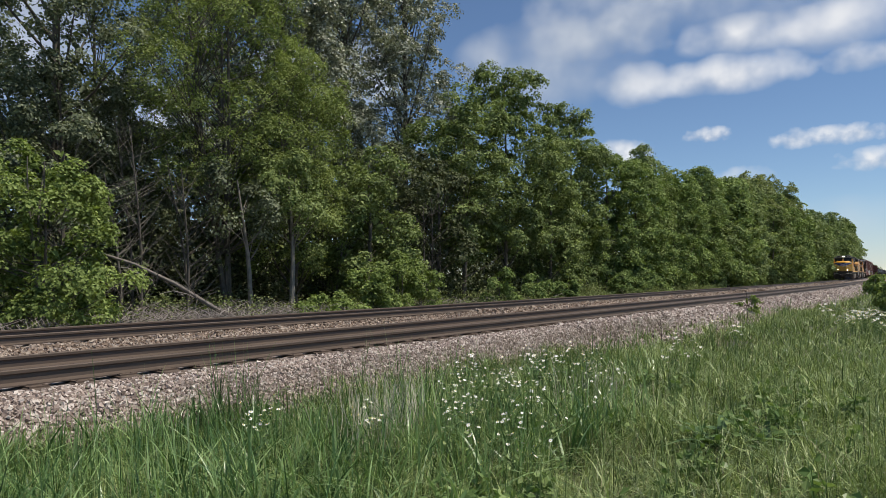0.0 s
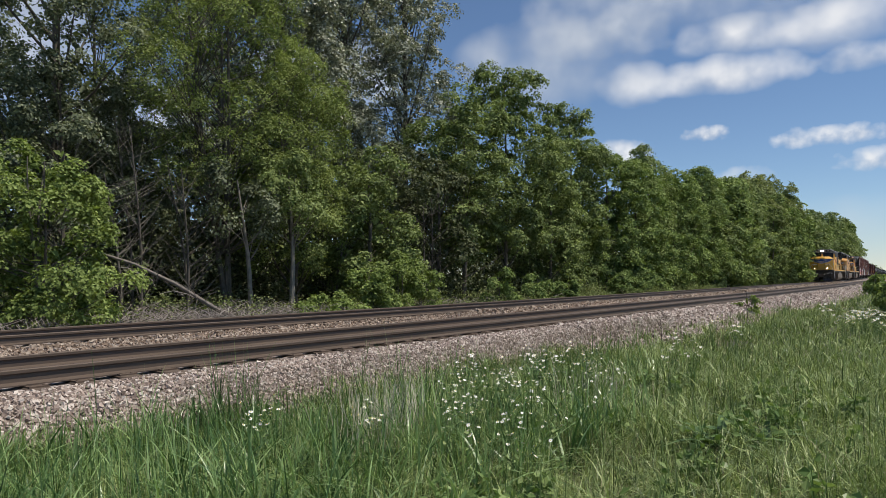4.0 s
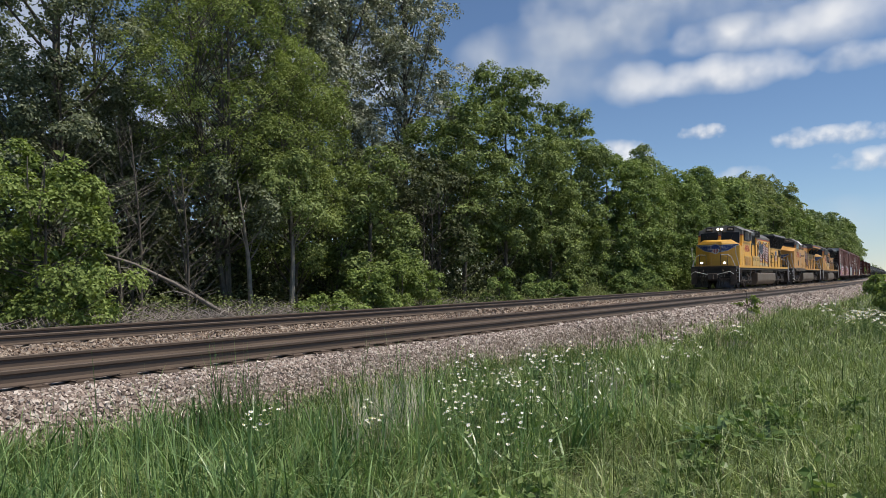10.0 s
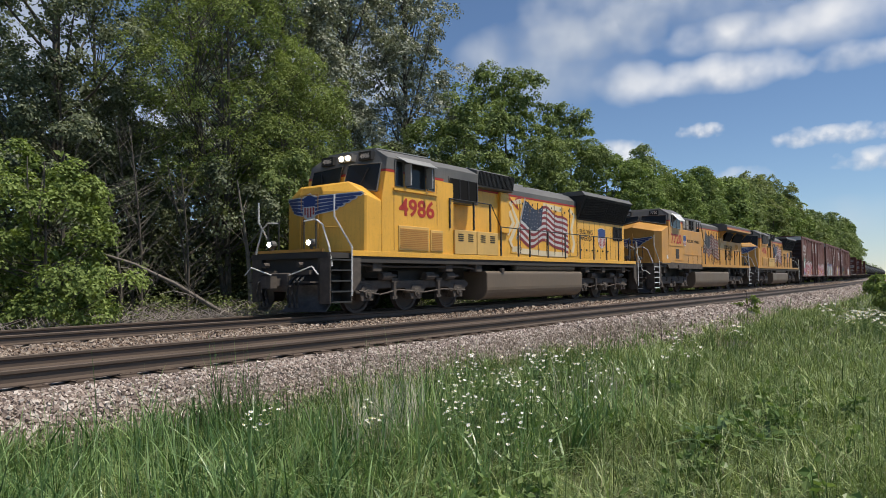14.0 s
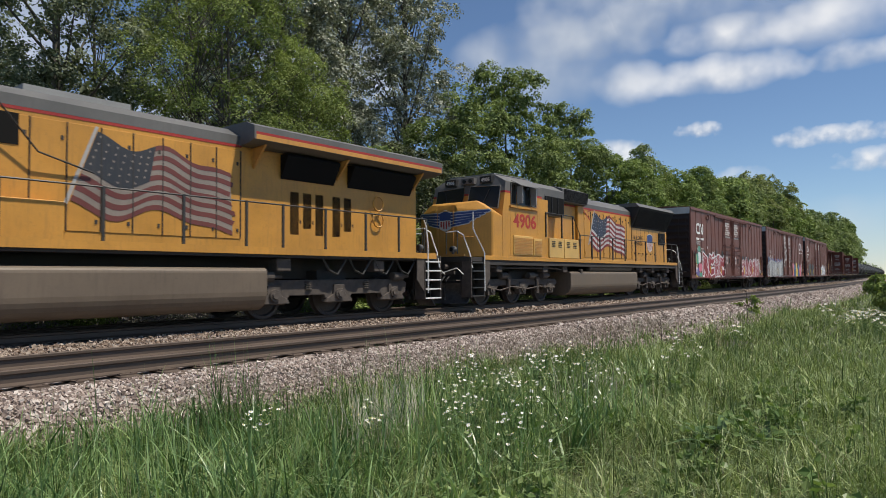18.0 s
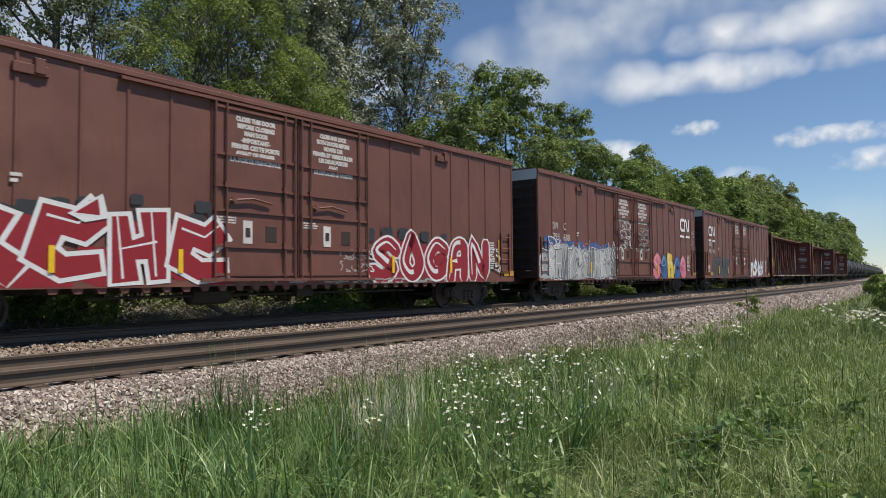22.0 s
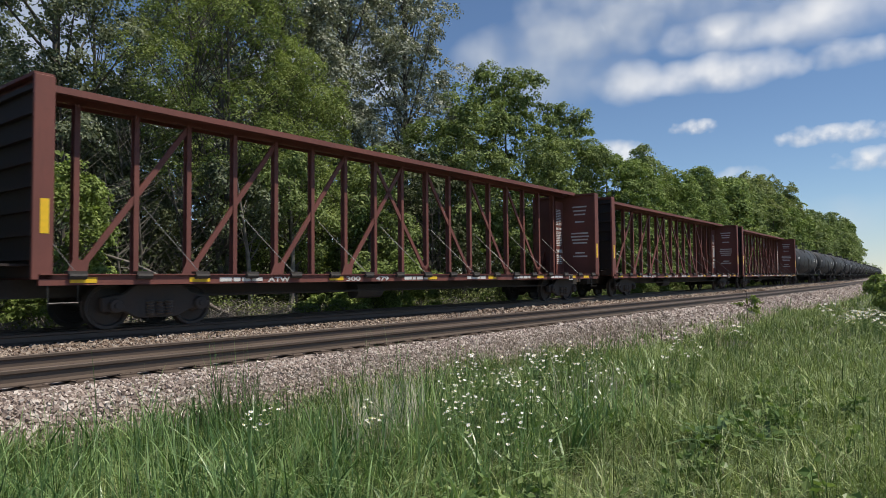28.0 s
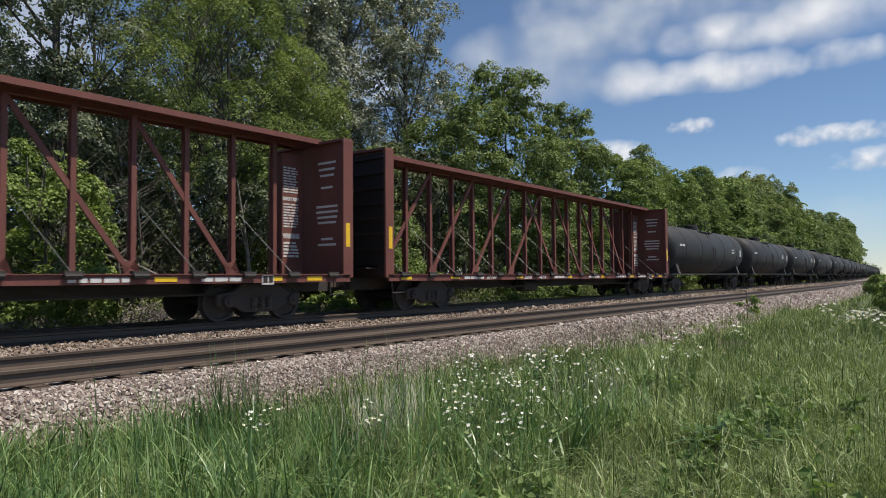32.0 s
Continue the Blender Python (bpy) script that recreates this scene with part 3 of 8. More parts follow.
while x < 300:
    for row in range(2):
        k = (0.96 + (x - 66) * 0.0026) * rng.uniform(0.84, 1.12) * (1.0, 1.14)[row]
        k = min(k, 1.55)
        w = (18.6, 23.5)[row] + rng.uniform(-0.7, 0.7) + x * 0.004
        xx = x + rng.uniform(-1, 1) + 2.2 * row
        y = w + float(bend(xx))
        ob = copy_thing(rng.choice(models if x < 118 else far_models), pose(xx, y, float(ground_height(xx, y)), 0, 0, rng.uniform(0, 360)))
        ob.scale = (k, k, k)
    x += 4.8 + x * 0.016


def thicket(name, label, seed, strips, kind, leaf):
    """Foliage in the depth of the wood that nobody could count."""
    rng = np.random.default_rng(seed)
    pts = []
    for x0, x1, w0, w1, z0, z1, clumps, per, spread in strips:
        c = np.stack([rng.uniform(x0, x1, clumps), rng.uniform(w0, w1, clumps), z0 + (z1 - z0) * rng.uniform(0, 1, clumps) ** 1.3], 1)
        k = np.repeat(np.arange(clumps), per)
        pts.append(c[k] + rng.normal(size=(len(k), 3)) * np.array([spread, spread, spread * 0.6]))
    p = np.concatenate(pts)
    p[:, 1] += bend(p[:, 0])
    p[:, 2] -= 0.6
    v, f = leaves(p, leaf, rng)
    tagged(new(name, fast_mesh(name, v, f, M_LEAF[kind])), label, "undergrowth", kind="stuff")


# deep wood and undergrowth carry their shade in the darkened leaf colour
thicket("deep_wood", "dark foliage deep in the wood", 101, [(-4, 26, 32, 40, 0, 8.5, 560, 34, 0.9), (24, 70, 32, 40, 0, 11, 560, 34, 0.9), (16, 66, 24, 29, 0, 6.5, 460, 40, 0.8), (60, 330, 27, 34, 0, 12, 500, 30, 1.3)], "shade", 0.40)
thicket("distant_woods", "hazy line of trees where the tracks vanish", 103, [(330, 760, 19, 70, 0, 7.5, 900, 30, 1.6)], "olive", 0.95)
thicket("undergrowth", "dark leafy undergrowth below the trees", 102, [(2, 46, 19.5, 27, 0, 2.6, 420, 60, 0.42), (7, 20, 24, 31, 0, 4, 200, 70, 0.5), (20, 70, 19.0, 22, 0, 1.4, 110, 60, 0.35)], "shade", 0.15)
thicket("verge_weeds", "low sunlit weeds along the far side of the tracks", 104, [(13, 62, 16.2, 17.3, 0.0, 0.65, 330, 60, 0.20), (2, 14, 16.8, 17.8, 0.0, 0.7, 50, 50, 0.2), (4, 60, 17.8, 19.4, -0.1, 1.0, 420, 55, 0.22)], "shrub", 0.085)
for i, (x, w, H) in enumerate(((8.6, 20.4, 6.0), (9.8, 19.6, 5.2), (10.9, 20.6, 6.8), (12.0, 19.8, 5.6), (12.9, 21.0, 6.4), (11.4, 22.0, 7.6), (19.0, 20.6, 5.0), (23.8, 19.8, 5.6), (25.0, 20.2, 6.2))):
    snag = tagged(new("dead_tree"), "thin bare dead tree tangled in the shade of the wood", "tree", "bare trees in the wood")
    y = w + float(bend(x))
    snag.location = (x, y, float(ground_height(x, y)))
    rnd = random.Random(500 + i)
    tips = [(rnd.uniform(-1.5, 1.5), rnd.uniform(-1.2, 1.2), H * rnd.uniform(0.30, 1.0)) for k in range(34)]
    stems_made, twigs = limbs(np.random.default_rng(500 + i), H, 1.4, 0.15, tips, 0.07, (rnd.uniform(-0.15, 0.15), rnd.uniform(-0.1, 0.1)), 34, 1)
    part("trunk", stems_made[0], M_BARK, snag, smooth=True)
    tagged(part("limb_work", twigs, M_BARK, snag, smooth=True), kind="stuff")
# undergrowth
for i, (x, w, H, R) in enumerate(((17.3, 16.7, 2.2, 1.0), (18.7, 16.8, 2.5, 1.1), (20.0, 16.8, 2.2, 0.9), (14.6, 16.4, 1.0, 0.9), (15.7, 16.5, 1.0, 0.7), (26.0, 17.0, 1.9, 0.8), (30.0, 17.4, 1.8, 0.9), (33.0, 17.2, 1.5, 0.8), (41.5, 17.4, 1.9, 1.2), (46.0, 17.6, 2.1, 1.3))):
    tree("shrub", "low green shrub at the foot of the trees", "shrub", x, w, 81 + i, H, R, "maple" if i < 5 else "hedge", "shrubs beside the far track", base=0.05, clumps=int(60 * R * R) + 24, per=80, leaf=0.10 if i < 6 else 0.13, spread=0.22, trunk=0.025, stems=3, count=6)


def brush(seed, count, x0, x1, w0, w1, height, label):
    """Tangled grey dead canes along the edge of the wood."""
    rnd = random.Random(seed)
    m = Mesh()
    for i in range(count):
        x, w = rnd.uniform(x0, x1), rnd.uniform(w0, w1)
        p = Vector((x, w + float(bend(x)), -0.75))
        g, l = rnd.uniform(0, 6.28), height * rnd.uniform(0.6, 1.3)
        d = Vector((math.cos(g), math.sin(g), 0))
        m.tube([p, p + d * l * 0.25 + Vector((0, 0, l * 0.6)), p + d * l * 0.7 + Vector((0, 0, l * 0.75)), p + d * l * 1.05 + Vector((0, 0, l * 0.45))], 0.012, 3, 0.004)
    tagged(part("dead_brush", m, M_TWIG), label, "brush", kind="stuff")


brush(7, 1100, 4.5, 15.5, 15.9, 17.8, 0.95, "tangled grey dead brush beside the far track")
brush(9, 420, 4.5, 14.5, 17.8, 19.2, 1.1, "grey dead brush behind the first tangle")
brush(8, 300, 15.5, 30, 16.4, 18.6, 0.9, "grey dead canes at the foot of the trees")
log = tagged(new("fallen_tree"), "dead grey tree trunk leaning into the wood", "fallen tree")
log.location = (12.1, 16.9, -0.35)
m = Mesh().tube([(0, 0, 0.0), (-0.9, 0.3, 0.50), (-1.9, 0.6, 1.18), (-2.9, 0.9, 1.72), (-3.8, 1.2, 2.05), (-4.8, 1.5, 2.2)], 0.075, 8, 0.022)
part("trunk", m, M_DEAD, log, smooth=True)
rnd = random.Random(77)
for i in range(12):
    t = rnd.uniform(0.25, 0.95)
    p = Vector((-4.3 * t, 1.3 * t, 2.15 * t ** 0.9))
    d = Vector((rnd.uniform(-1.1, 0.2), rnd.uniform(-0.6, 0.5), rnd.uniform(-0.6, 0.5)))
    part("limb", Mesh().tube([p, p + d * 0.5 + Vector((0, 0, 0.08)), p + d], 0.016, 5, 0.005), M_TWIG, log)

# a grey house beyond the wood, glimpsed between the trunks
house = tagged(new("house"), "grey house with white trim, half hidden behind the wood", "house")
house.location = (17.2, 34.5, float(ground_height(17.2, 34.5)))
part("wall", Mesh().box(-3.2, 3.2, -0.1, 6.0, 0, 2.6), M_SIDING, house, "grey clapboard wall")
part("roof", Mesh().prism([(-0.55, 2.5), (2.95, 4.3), (6.45, 2.5), (6.45, 2.6), (2.95, 4.42), (-0.55, 2.6)], "x", -3.5, 3.5), M_SHINGLE, house)
part("fascia", Mesh().box(-3.5, 3.5, -0.60, -0.555, 2.40, 2.62), M_TRIM, house, "white fascia board")
for x in (-1.6, 1.2):
    w = part("window", Mesh().box(x - 0.5, x + 0.5, -0.14, -0.1, 0.9, 1.0).box(x - 0.5, x + 0.5, -0.14, -0.1, 2.1, 2.2).box(x - 0.5, x - 0.42, -0.14, -0.1, 1.0, 2.1).box(x + 0.42, x + 0.5, -0.14, -0.1, 1.0, 2.1).box(x - 0.03, x + 0.03, -0.14, -0.1, 1.0, 2.1), M_TRIM, house)
    part("pane", Mesh().box(x - 0.42, x + 0.42, -0.115, -0.105, 1.0, 2.1), M_PANE, w)

# ---- grass, weeds and flowers in the foreground ----
def blades(name, label, mat, seed, zones, category="grass", arch=1.0, fan=(12, 91), spill=1.05):
    """Blades of grass in rings about the camera: (from, to, count, height, width, levels, keep)."""
    rng = np.random.default_rng(seed)
    vs, fs, base = [], [], 0
    for r0, r1, count, height, width, levels, w_from, w_to in zones:
        tufts = max(1, count // 14)
        a = np.radians(rng.uniform(*fan, tufts))
        r = np.sqrt(rng.uniform(r0 * r0, r1 * r1, tufts))
        k = rng.integers(0, tufts, count)
        size = 0.035 + 0.006 * r0
        x, y = (r * np.sin(a))[k] + rng.normal(0, size, count), (r * np.cos(a))[k] + rng.normal(0, size, count)
        tall = rng.uniform(0.6, 1.25, tufts)[k]
        w = y - bend(x)
        ok = (w < w_to) & (w > w_from)
        x, y, w, tall = x[ok], y[ok], w[ok], tall[ok]
        n = len(x)
        patch = 0.5 + 0.5 * np.sin(x * 1.9 + 0.7 * y) * np.sin(y * 2.3 - x * 0.8 + 1.0)
        h = height * rng.uniform(0.4, 1.2, n) * (0.78 + 0.4 * patch) * tall
        h *= np.clip((6.75 - w) / 0.5, 0.35, 1.0)
        ang = rng.uniform(0, 2 * np.pi, n)
        lean = rng.uniform(0.05, spill, n) ** 1.2 * np.where(rng.uniform(size=n) < 0.35, arch, 1.0)
        d = np.stack([np.cos(ang) * lean, np.sin(ang) * lean, np.ones(n)], 1)
        s = np.stack([-np.sin(ang + rng.normal(0, 0.9, n)), np.cos(ang + rng.normal(0, 0.9, n)), np.zeros(n)], 1)
        ground = np.stack([x, y, np.where(w > 5.9, np.maximum(ground_height(x, y), bed_height(np.maximum(w, 5.76))), ground_height(x, y))], 1)
        wd = width * rng.uniform(0.6, 1.4, n)
        rows = []
        for q in range(levels + 1):
            t = q / levels
            c = ground.copy()
            c[:, 2] += h * (t - np.minimum(0.42 * lean, 0.85) * t ** 2.4)
            c[:, :2] += d[:, :2] * (h * t ** 1.8)[:, None]
            half = (wd * (1 - t) ** 0.6 * 0.5)[:, None]
            rows += [c] if q == levels else [c - s * half, c + s * half]
        k = 2 * levels + 1
        v = np.stack(rows, 1)
        tri = []
        for q in range(levels):
            o = 2 * q
            tri += [(o, o + 1, o + 2)] if q == levels - 1 else [(o, o + 1, o + 3), (o, o + 3, o + 2)]
        f = (np.array(tri)[None] + (np.arange(n) * k)[:, None, None]).reshape(-1, 3) + base
        vs.append(v.reshape(-1, 3))
        fs.append(f)
        base += n * k
    return tagged(new(name, fast_mesh(name, np.concatenate(vs), np.concatenate(fs), mat)), label, category, kind="stuff")


M_GRASS = leafy("meadow_grass", (0.070, 0.112, 0.032), (0.235, 0.315, 0.105), (0.42, 0.49, 0.21), 0.30, 0.30, 0.35, 0.9)
M_LUSH = leafy("lush_grass", (0.055, 0.118, 0.036), (0.165, 0.275, 0.088), (0.33, 0.46, 0.19), 0.30, 0.22, 0.5, 0.9)
M_WEED = leafy("weed_leaves", (0.11, 0.18, 0.05), (0.20, 0.29, 0.09), (0.33, 0.41, 0.16), 0.36, 0.3, 0.3)
M_STRAW = leafy("dry_straw", (0.22, 0.19, 0.11), (0.35, 0.31, 0.19), (0.45, 0.41, 0.28), 0.25, 0.75, 0.08)
M_BLEACHED = plain("bleached_stalks", (0.62, 0.56, 0.42), 0.8, 0.0, 0.25)
M_SEED = leafy("seed_heads", (0.16, 0.13, 0.115), (0.25, 0.205, 0.185), (0.32, 0.28, 0.25), 0.3, 0.7)
blades("meadow_grass", "tall green meadow grass beside the line", M_GRASS, 51, [
    (2.4, 7.2, 32000, 0.42, 0.0100, 4, -9, 6.5), (2.4, 7.2, 12000, 0.26, 0.008, 3, -9, 6.3), (6.8, 14, 62000, 0.42, 0.0140, 3, -9, 6.7), (14, 34, 80000, 0.38, 0.024, 2, -9, 6.7), (34, 80, 60000, 0.38, 0.055, 1, -9, 6.7), (80, 230, 40000, 0.42, 0.15, 1, -30, 6.7)], arch=1.5, spill=1.5)
blades("trodden_grass", "shorter green grass round the viewpoint", M_GRASS, 57, [
    (0.5, 6, 16000, 0.26, 0.012, 2, -40, 6.5), (6, 16, 18000, 0.34, 0.024, 2, -40, 6.5), (16, 40, 14000, 0.38, 0.06, 1, -60, 6.5)], fan=(92, 371))
blades("sparse_grass", "short grass in front of the viewpoint", M_GRASS, 58, [(0.5, 2.6, 5000, 0.24, 0.009, 2, -9, 6.5)])
blades("lush_grass", "broad-bladed deep green grass", M_LUSH, 52, [
    (2.4, 7.5, 17000, 0.56, 0.0165, 6, 2.6, 6.35), (7.0, 13, 7000, 0.54, 0.018, 3, 3.8, 6.4)], arch=2.6, spill=0.85)
blades("dry_grass", "pale dry stalks among the grass", M_STRAW, 53, [
    (2.8, 7, 2600, 0.46, 0.0042, 3, -9, 4.3), (7, 16, 3600, 0.46, 0.0065, 2, -9, 6.2), (16, 40, 4500, 0.46, 0.018, 1, -9, 6.2)], spill=1.5)
blades("tall_stalks", "thin tall grass stems at the edge of the stones", M_LUSH, 54, [
    (3.5, 9, 3800, 0.90, 0.010, 4, 4.8, 6.3), (9, 16, 1300, 0.85, 0.014, 3, 5.1, 6.4), (14, 40, 900, 0.75, 0.016, 3, 5.0, 6.6)], spill=0.4)


def straw_patch(seed, spots):
    """Tufts of last year's bleached stalks: (x, y, spread, count)."""
    rnd = random.Random(seed)
    m = Mesh()
    for x0, y0, spread, count in spots:
        for i in range(count):
            x, y = rnd.gauss(x0, spread), rnd.gauss(y0, spread * 0.6)
            h, g = rnd.uniform(0.35, 0.68), rnd.uniform(0, 6.28)
            k = rnd.uniform(0.05, 0.35) * h
            z = float(ground_height(x, y))
            m.tube([(x, y, z), (x + 0.4 * k * math.cos(g), y + 0.4 * k * math.sin(g), z + h * 0.6), (x + k * math.cos(g), y + k * math.sin(g), z + h)], 0.0042, 4, 0.002)
    tagged(part("dry_stalks", m, M_BLEACHED), "bleached dry stalks from last year in the grass", "grass", kind="stuff")


straw_patch(71, [(4.9, 4.55, 0.34, 75), (4.4, 4.1, 0.25, 60), (6.6, 3.2, 0.3, 40)])


def seed_heads(seed, count):
    """Feathery purple-brown panicles on thin stems along the foot of the ballast."""
    rng = np.random.default_rng(seed)
    x = rng.uniform(3.5, 17.0, count)
    w = 5.95 + rng.normal(0, 0.26, count)
    tops = np.stack([x, w + bend(x), -0.62 + rng.uniform(0.30, 0.55, count)], 1)
    k = np.repeat(np.arange(count), 22)
    pts = tops[k] + rng.normal(size=(len(k), 3)) * np.array([0.035, 0.035, 0.07])
    v, f = leaves(pts, 0.016, rng, -0.6, None, 0.62, 0.18)
    tagged(new("grass_seed_heads", fast_mesh("grass_seed_heads", v, f, M_SEED)), "hazy purple-brown grass seed heads", "grass", kind="stuff")


seed_heads(55, 2400)

# white daisy-like flowers in loose clumps
petals = Mesh()
for i in range(9):
    g = 2 * math.pi * i / 9
    c, s = math.cos(g), math.sin(g)
    petals.add([(0.003 * c, 0.003 * s, 0.001), (0.012 * c - 0.004 * s, 0.012 * s + 0.004 * c, 0.003), (0.017 * c, 0.017 * s, 0.002), (0.012 * c + 0.004 * s, 0.012 * s - 0.004 * c, 0.003)], [(0, 1, 2, 3)])
M_PETAL = plain("white_petals", (0.80, 0.80, 0.78), 0.6, 0, 0.05)
M_EYE = plain("yellow_flower_eye", (0.75, 0.60, 0.10), 0.7)
PETALS = petals.data("petals", M_PETAL)
EYE_DISC = Mesh().drum((0, 0, 0.003), "z", 0.0042, 0.006, 8).data("flower_eye", M_EYE)


def fleabane(x, y, seed, heads=9, height=0.62, spread=0.16, big=1.0):
    rnd = random.Random(seed)
    plant = tagged(new("fleabane_plant"), "white fleabane flowers on thin green stems", "flower", "white flowers in the grass")
    z = float(ground_height(x, y))
    plant.location = (x, y, z)
    stems, lv = Mesh(), []
    for i in range(heads):
        g = rnd.uniform(0, 6.28)
        d = spread * math.sqrt(rnd.random())
        top = Vector((d * math.cos(g), d * math.sin(g), height * rnd.uniform(0.80, 1.18)))
        mid = Vector((top.x * 0.35, top.y * 0.35, top.z * 0.6))
        stems.tube([(0.2 * top.x, 0.2 * top.y, 0), mid, top], 0.0022, 4, 0.0012)
        lv.append(mid.lerp(top, rnd.uniform(-0.4, 0.6)))
        at = Matrix.Translation(top) @ pose(0, 0, 0, rnd.uniform(-35, 35), rnd.uniform(-35, 35), rnd.uniform(0, 90)) @ Matrix.Scale(rnd.uniform(0.8, 1.15) * big, 4)
        head = part("flower_head", PETALS, None, plant, at=at)
        part("flower_eye", EYE_DISC, None, head)
    tagged(part("stem_tangle", stems, M_LUSH, plant), kind="stuff")
    v, f = leaves(np.array([tuple(p) for p in lv]), 0.05, np.random.default_rng(seed), 0.0)
    tagged(part("foliage", fast_mesh("foliage", v, f, M_GRASS), None, plant), kind="stuff")


for i, (x, y, heads, h, big) in enumerate((
        (3.20, 4.28, 16, 0.60, 1.0), (3.62, 3.55, 11, 0.62, 1.0), (5.9, 4.35, 10, 0.62, 1.1), (6.3, 4.55, 8, 0.66, 1.1), (5.3, 3.9, 8, 0.62, 1.0), (7.6, 4.45, 14, 0.62, 1.2), (8.2, 4.3, 9, 0.62, 1.2),
        (6.5, 3.75, 9, 0.6, 1.1), (6.9, 3.45, 9, 0.6, 1.1), (5.2, 3.15, 8, 0.55, 1.0), (7.2, 3.9, 8, 0.6, 1.1), (8.4, 3.0, 10, 0.62, 1.2), (8.9, 2.9, 8, 0.62, 1.2), (4.7, 3.0, 8, 0.5, 0.9), (11.5, 4.0, 8, 0.6, 1.5), (15.5, 4.6, 9, 0.62, 1.8), (12.8, 3.4, 8, 0.6, 1.5),
        (18.0, 2.4, 14, 0.62, 2.3), (18.8, 2.1, 14, 0.66, 2.3), (19.6, 2.4, 14, 0.62, 2.3), (20.4, 2.0, 14, 0.62, 2.4), (21.3, 2.3, 12, 0.6, 2.4), (19.0, 1.6, 12, 0.62, 2.3), (22.5, 3.4, 10, 0.6, 2.4), (17.0, 1.6, 10, 0.6, 2.0), (4.9, 3.5, 9, 0.58, 0.8), (5.3, 3.4, 10, 0.6, 0.8), (5.6, 3.7, 10, 0.6, 0.85), (5.0, 3.9, 9, 0.6, 0.8), (6.0, 3.9, 10, 0.6, 0.9), (6.2, 3.5, 9, 0.6, 0.9), (5.8, 4.1, 9, 0.62, 0.9), (6.8, 4.1, 10, 0.62, 0.95), (4.5, 3.3, 8, 0.55, 0.75), (7.4, 3.6, 9, 0.6, 1.0))):
    fleabane(x, y, 300 + i, int(heads * 1.7), h, 0.10 + 0.040 * big * heads / 10, big)
rnd = random.Random(88)
for i in range(30):
    q, d = radians(rnd.uniform(51.5, 66.0)), rnd.uniform(4.2, 8.2)
    fleabane(d * math.sin(q), d * math.cos(q), 360 + i, rnd.randint(5, 9), rnd.uniform(0.46, 0.62), 0.20, 0.85)

def weed(x, y, seed, size, height, count, name="broadleaf_weed", label="leafy green weed among the grass", mat=None):
    """A weed with broad pointed leaves on upright stems."""
    rng = np.random.default_rng(seed)
    ob = tagged(new(name), label, "weed", "weeds in the grass")
    ob.location = (x, y, float(ground_height(x, y)))
    stems = Mesh()
    pts = []
    for i in range(max(3, count // 9)):
        a, r = rng.uniform(0, 6.28), rng.uniform(0.05, 0.5) * height
        tip = (r * math.cos(a), r * math.sin(a), height * rng.uniform(0.6, 1.0))
        stems.tube([(0.1 * tip[0], 0.1 * tip[1], 0), (0.5 * tip[0], 0.5 * tip[1], 0.6 * tip[2]), tip], 0.006, 5, 0.002)
        for k in range(9):
            t = rng.uniform(0.25, 1.0)
            pts.append((tip[0] * t, tip[1] * t, tip[2] * t))
    tagged(part("stem_tangle", stems, M_LUSH, ob), kind="stuff")
    v, f = leaves(np.array(pts) + rng.normal(0, 0.02, (len(pts), 3)), size, rng, 0.1)
    part("foliage", fast_mesh("foliage", v, f, mat or M_WEED), None, ob)


def dock(x, y, seed, height):
    """A dock plant: long broad leaves that arch out from the root, each with a midrib fold and a wavy rim."""
    rnd = random.Random(seed)
    ob = tagged(new("dock_plant"), "dock plant with long broad dark green leaves", "weed", "weeds in the grass")
    ob.location = (x, y, float(ground_height(x, y)))
    for i in range(11):
        g, l, wd = rnd.uniform(0, 6.28), height * rnd.uniform(0.75, 1.2), rnd.uniform(0.035, 0.06)
        c, s, bow = math.cos(g), math.sin(g), rnd.uniform(0.75, 1.25)
        m, v, f = Mesh(), [], []
        for k in range(8):
            t = k / 7
            r, z = l * bow * t ** 1.4, l * (t - min(0.75, 0.55 * bow) * t ** 2.2)
            half = wd * max(0.06, math.sin(math.pi * min(1.0, 0.08 + 0.92 * t) ** 0.8)) * (1 + 0.15 * math.sin(9 * t + i))
            v += [(c * r - s * half, s * r + c * half, z + 0.25 * half), (c * r, s * r, z), (c * r + s * half, s * r - c * half, z + 0.25 * half)]
            if k:
                o = 3 * k
                f += [(o - 3, o - 2, o + 1, o), (o - 2, o - 1, o + 2, o + 1)]
        part("leaf", m.add(v, f), M_DOCK, ob, smooth=True)


M_DOCK = leafy("dock_leaves", (0.055, 0.11, 0.030), (0.11, 0.185, 0.055), (0.17, 0.26, 0.085), 0.30, 0.3, 0.45)
for i, (x, y, size, h, c) in enumerate(((3.45, 2.3, 0.15, 0.52, 40), (3.7, 2.75, 0.14, 0.45, 36), (3.2, 2.6, 0.12, 0.4, 30), (6.3, 1.6, 0.14, 0.55, 45), (6.7, 1.3, 0.14, 0.62, 45), (5.9, 1.9, 0.12, 0.5, 30), (4.4, 1.6, 0.12, 0.42, 30), (8.5, 2.0, 0.13, 0.55, 36), (2.9, 3.6, 0.11, 0.4, 27), (7.9, 1.0, 0.13, 0.6, 36))):
    weed(x, y, 400 + i, size * 0.55, h * 0.85, int(c * 2.0))
rnd = random.Random(61)
for i in range(22):
    q, d = radians(rnd.uniform(42, 84)), rnd.uniform(3.4, 11)
    weed(d * math.sin(q), d * math.cos(q), 440 + i, rnd.uniform(0.055, 0.085), rnd.uniform(0.36, 0.52), 60)
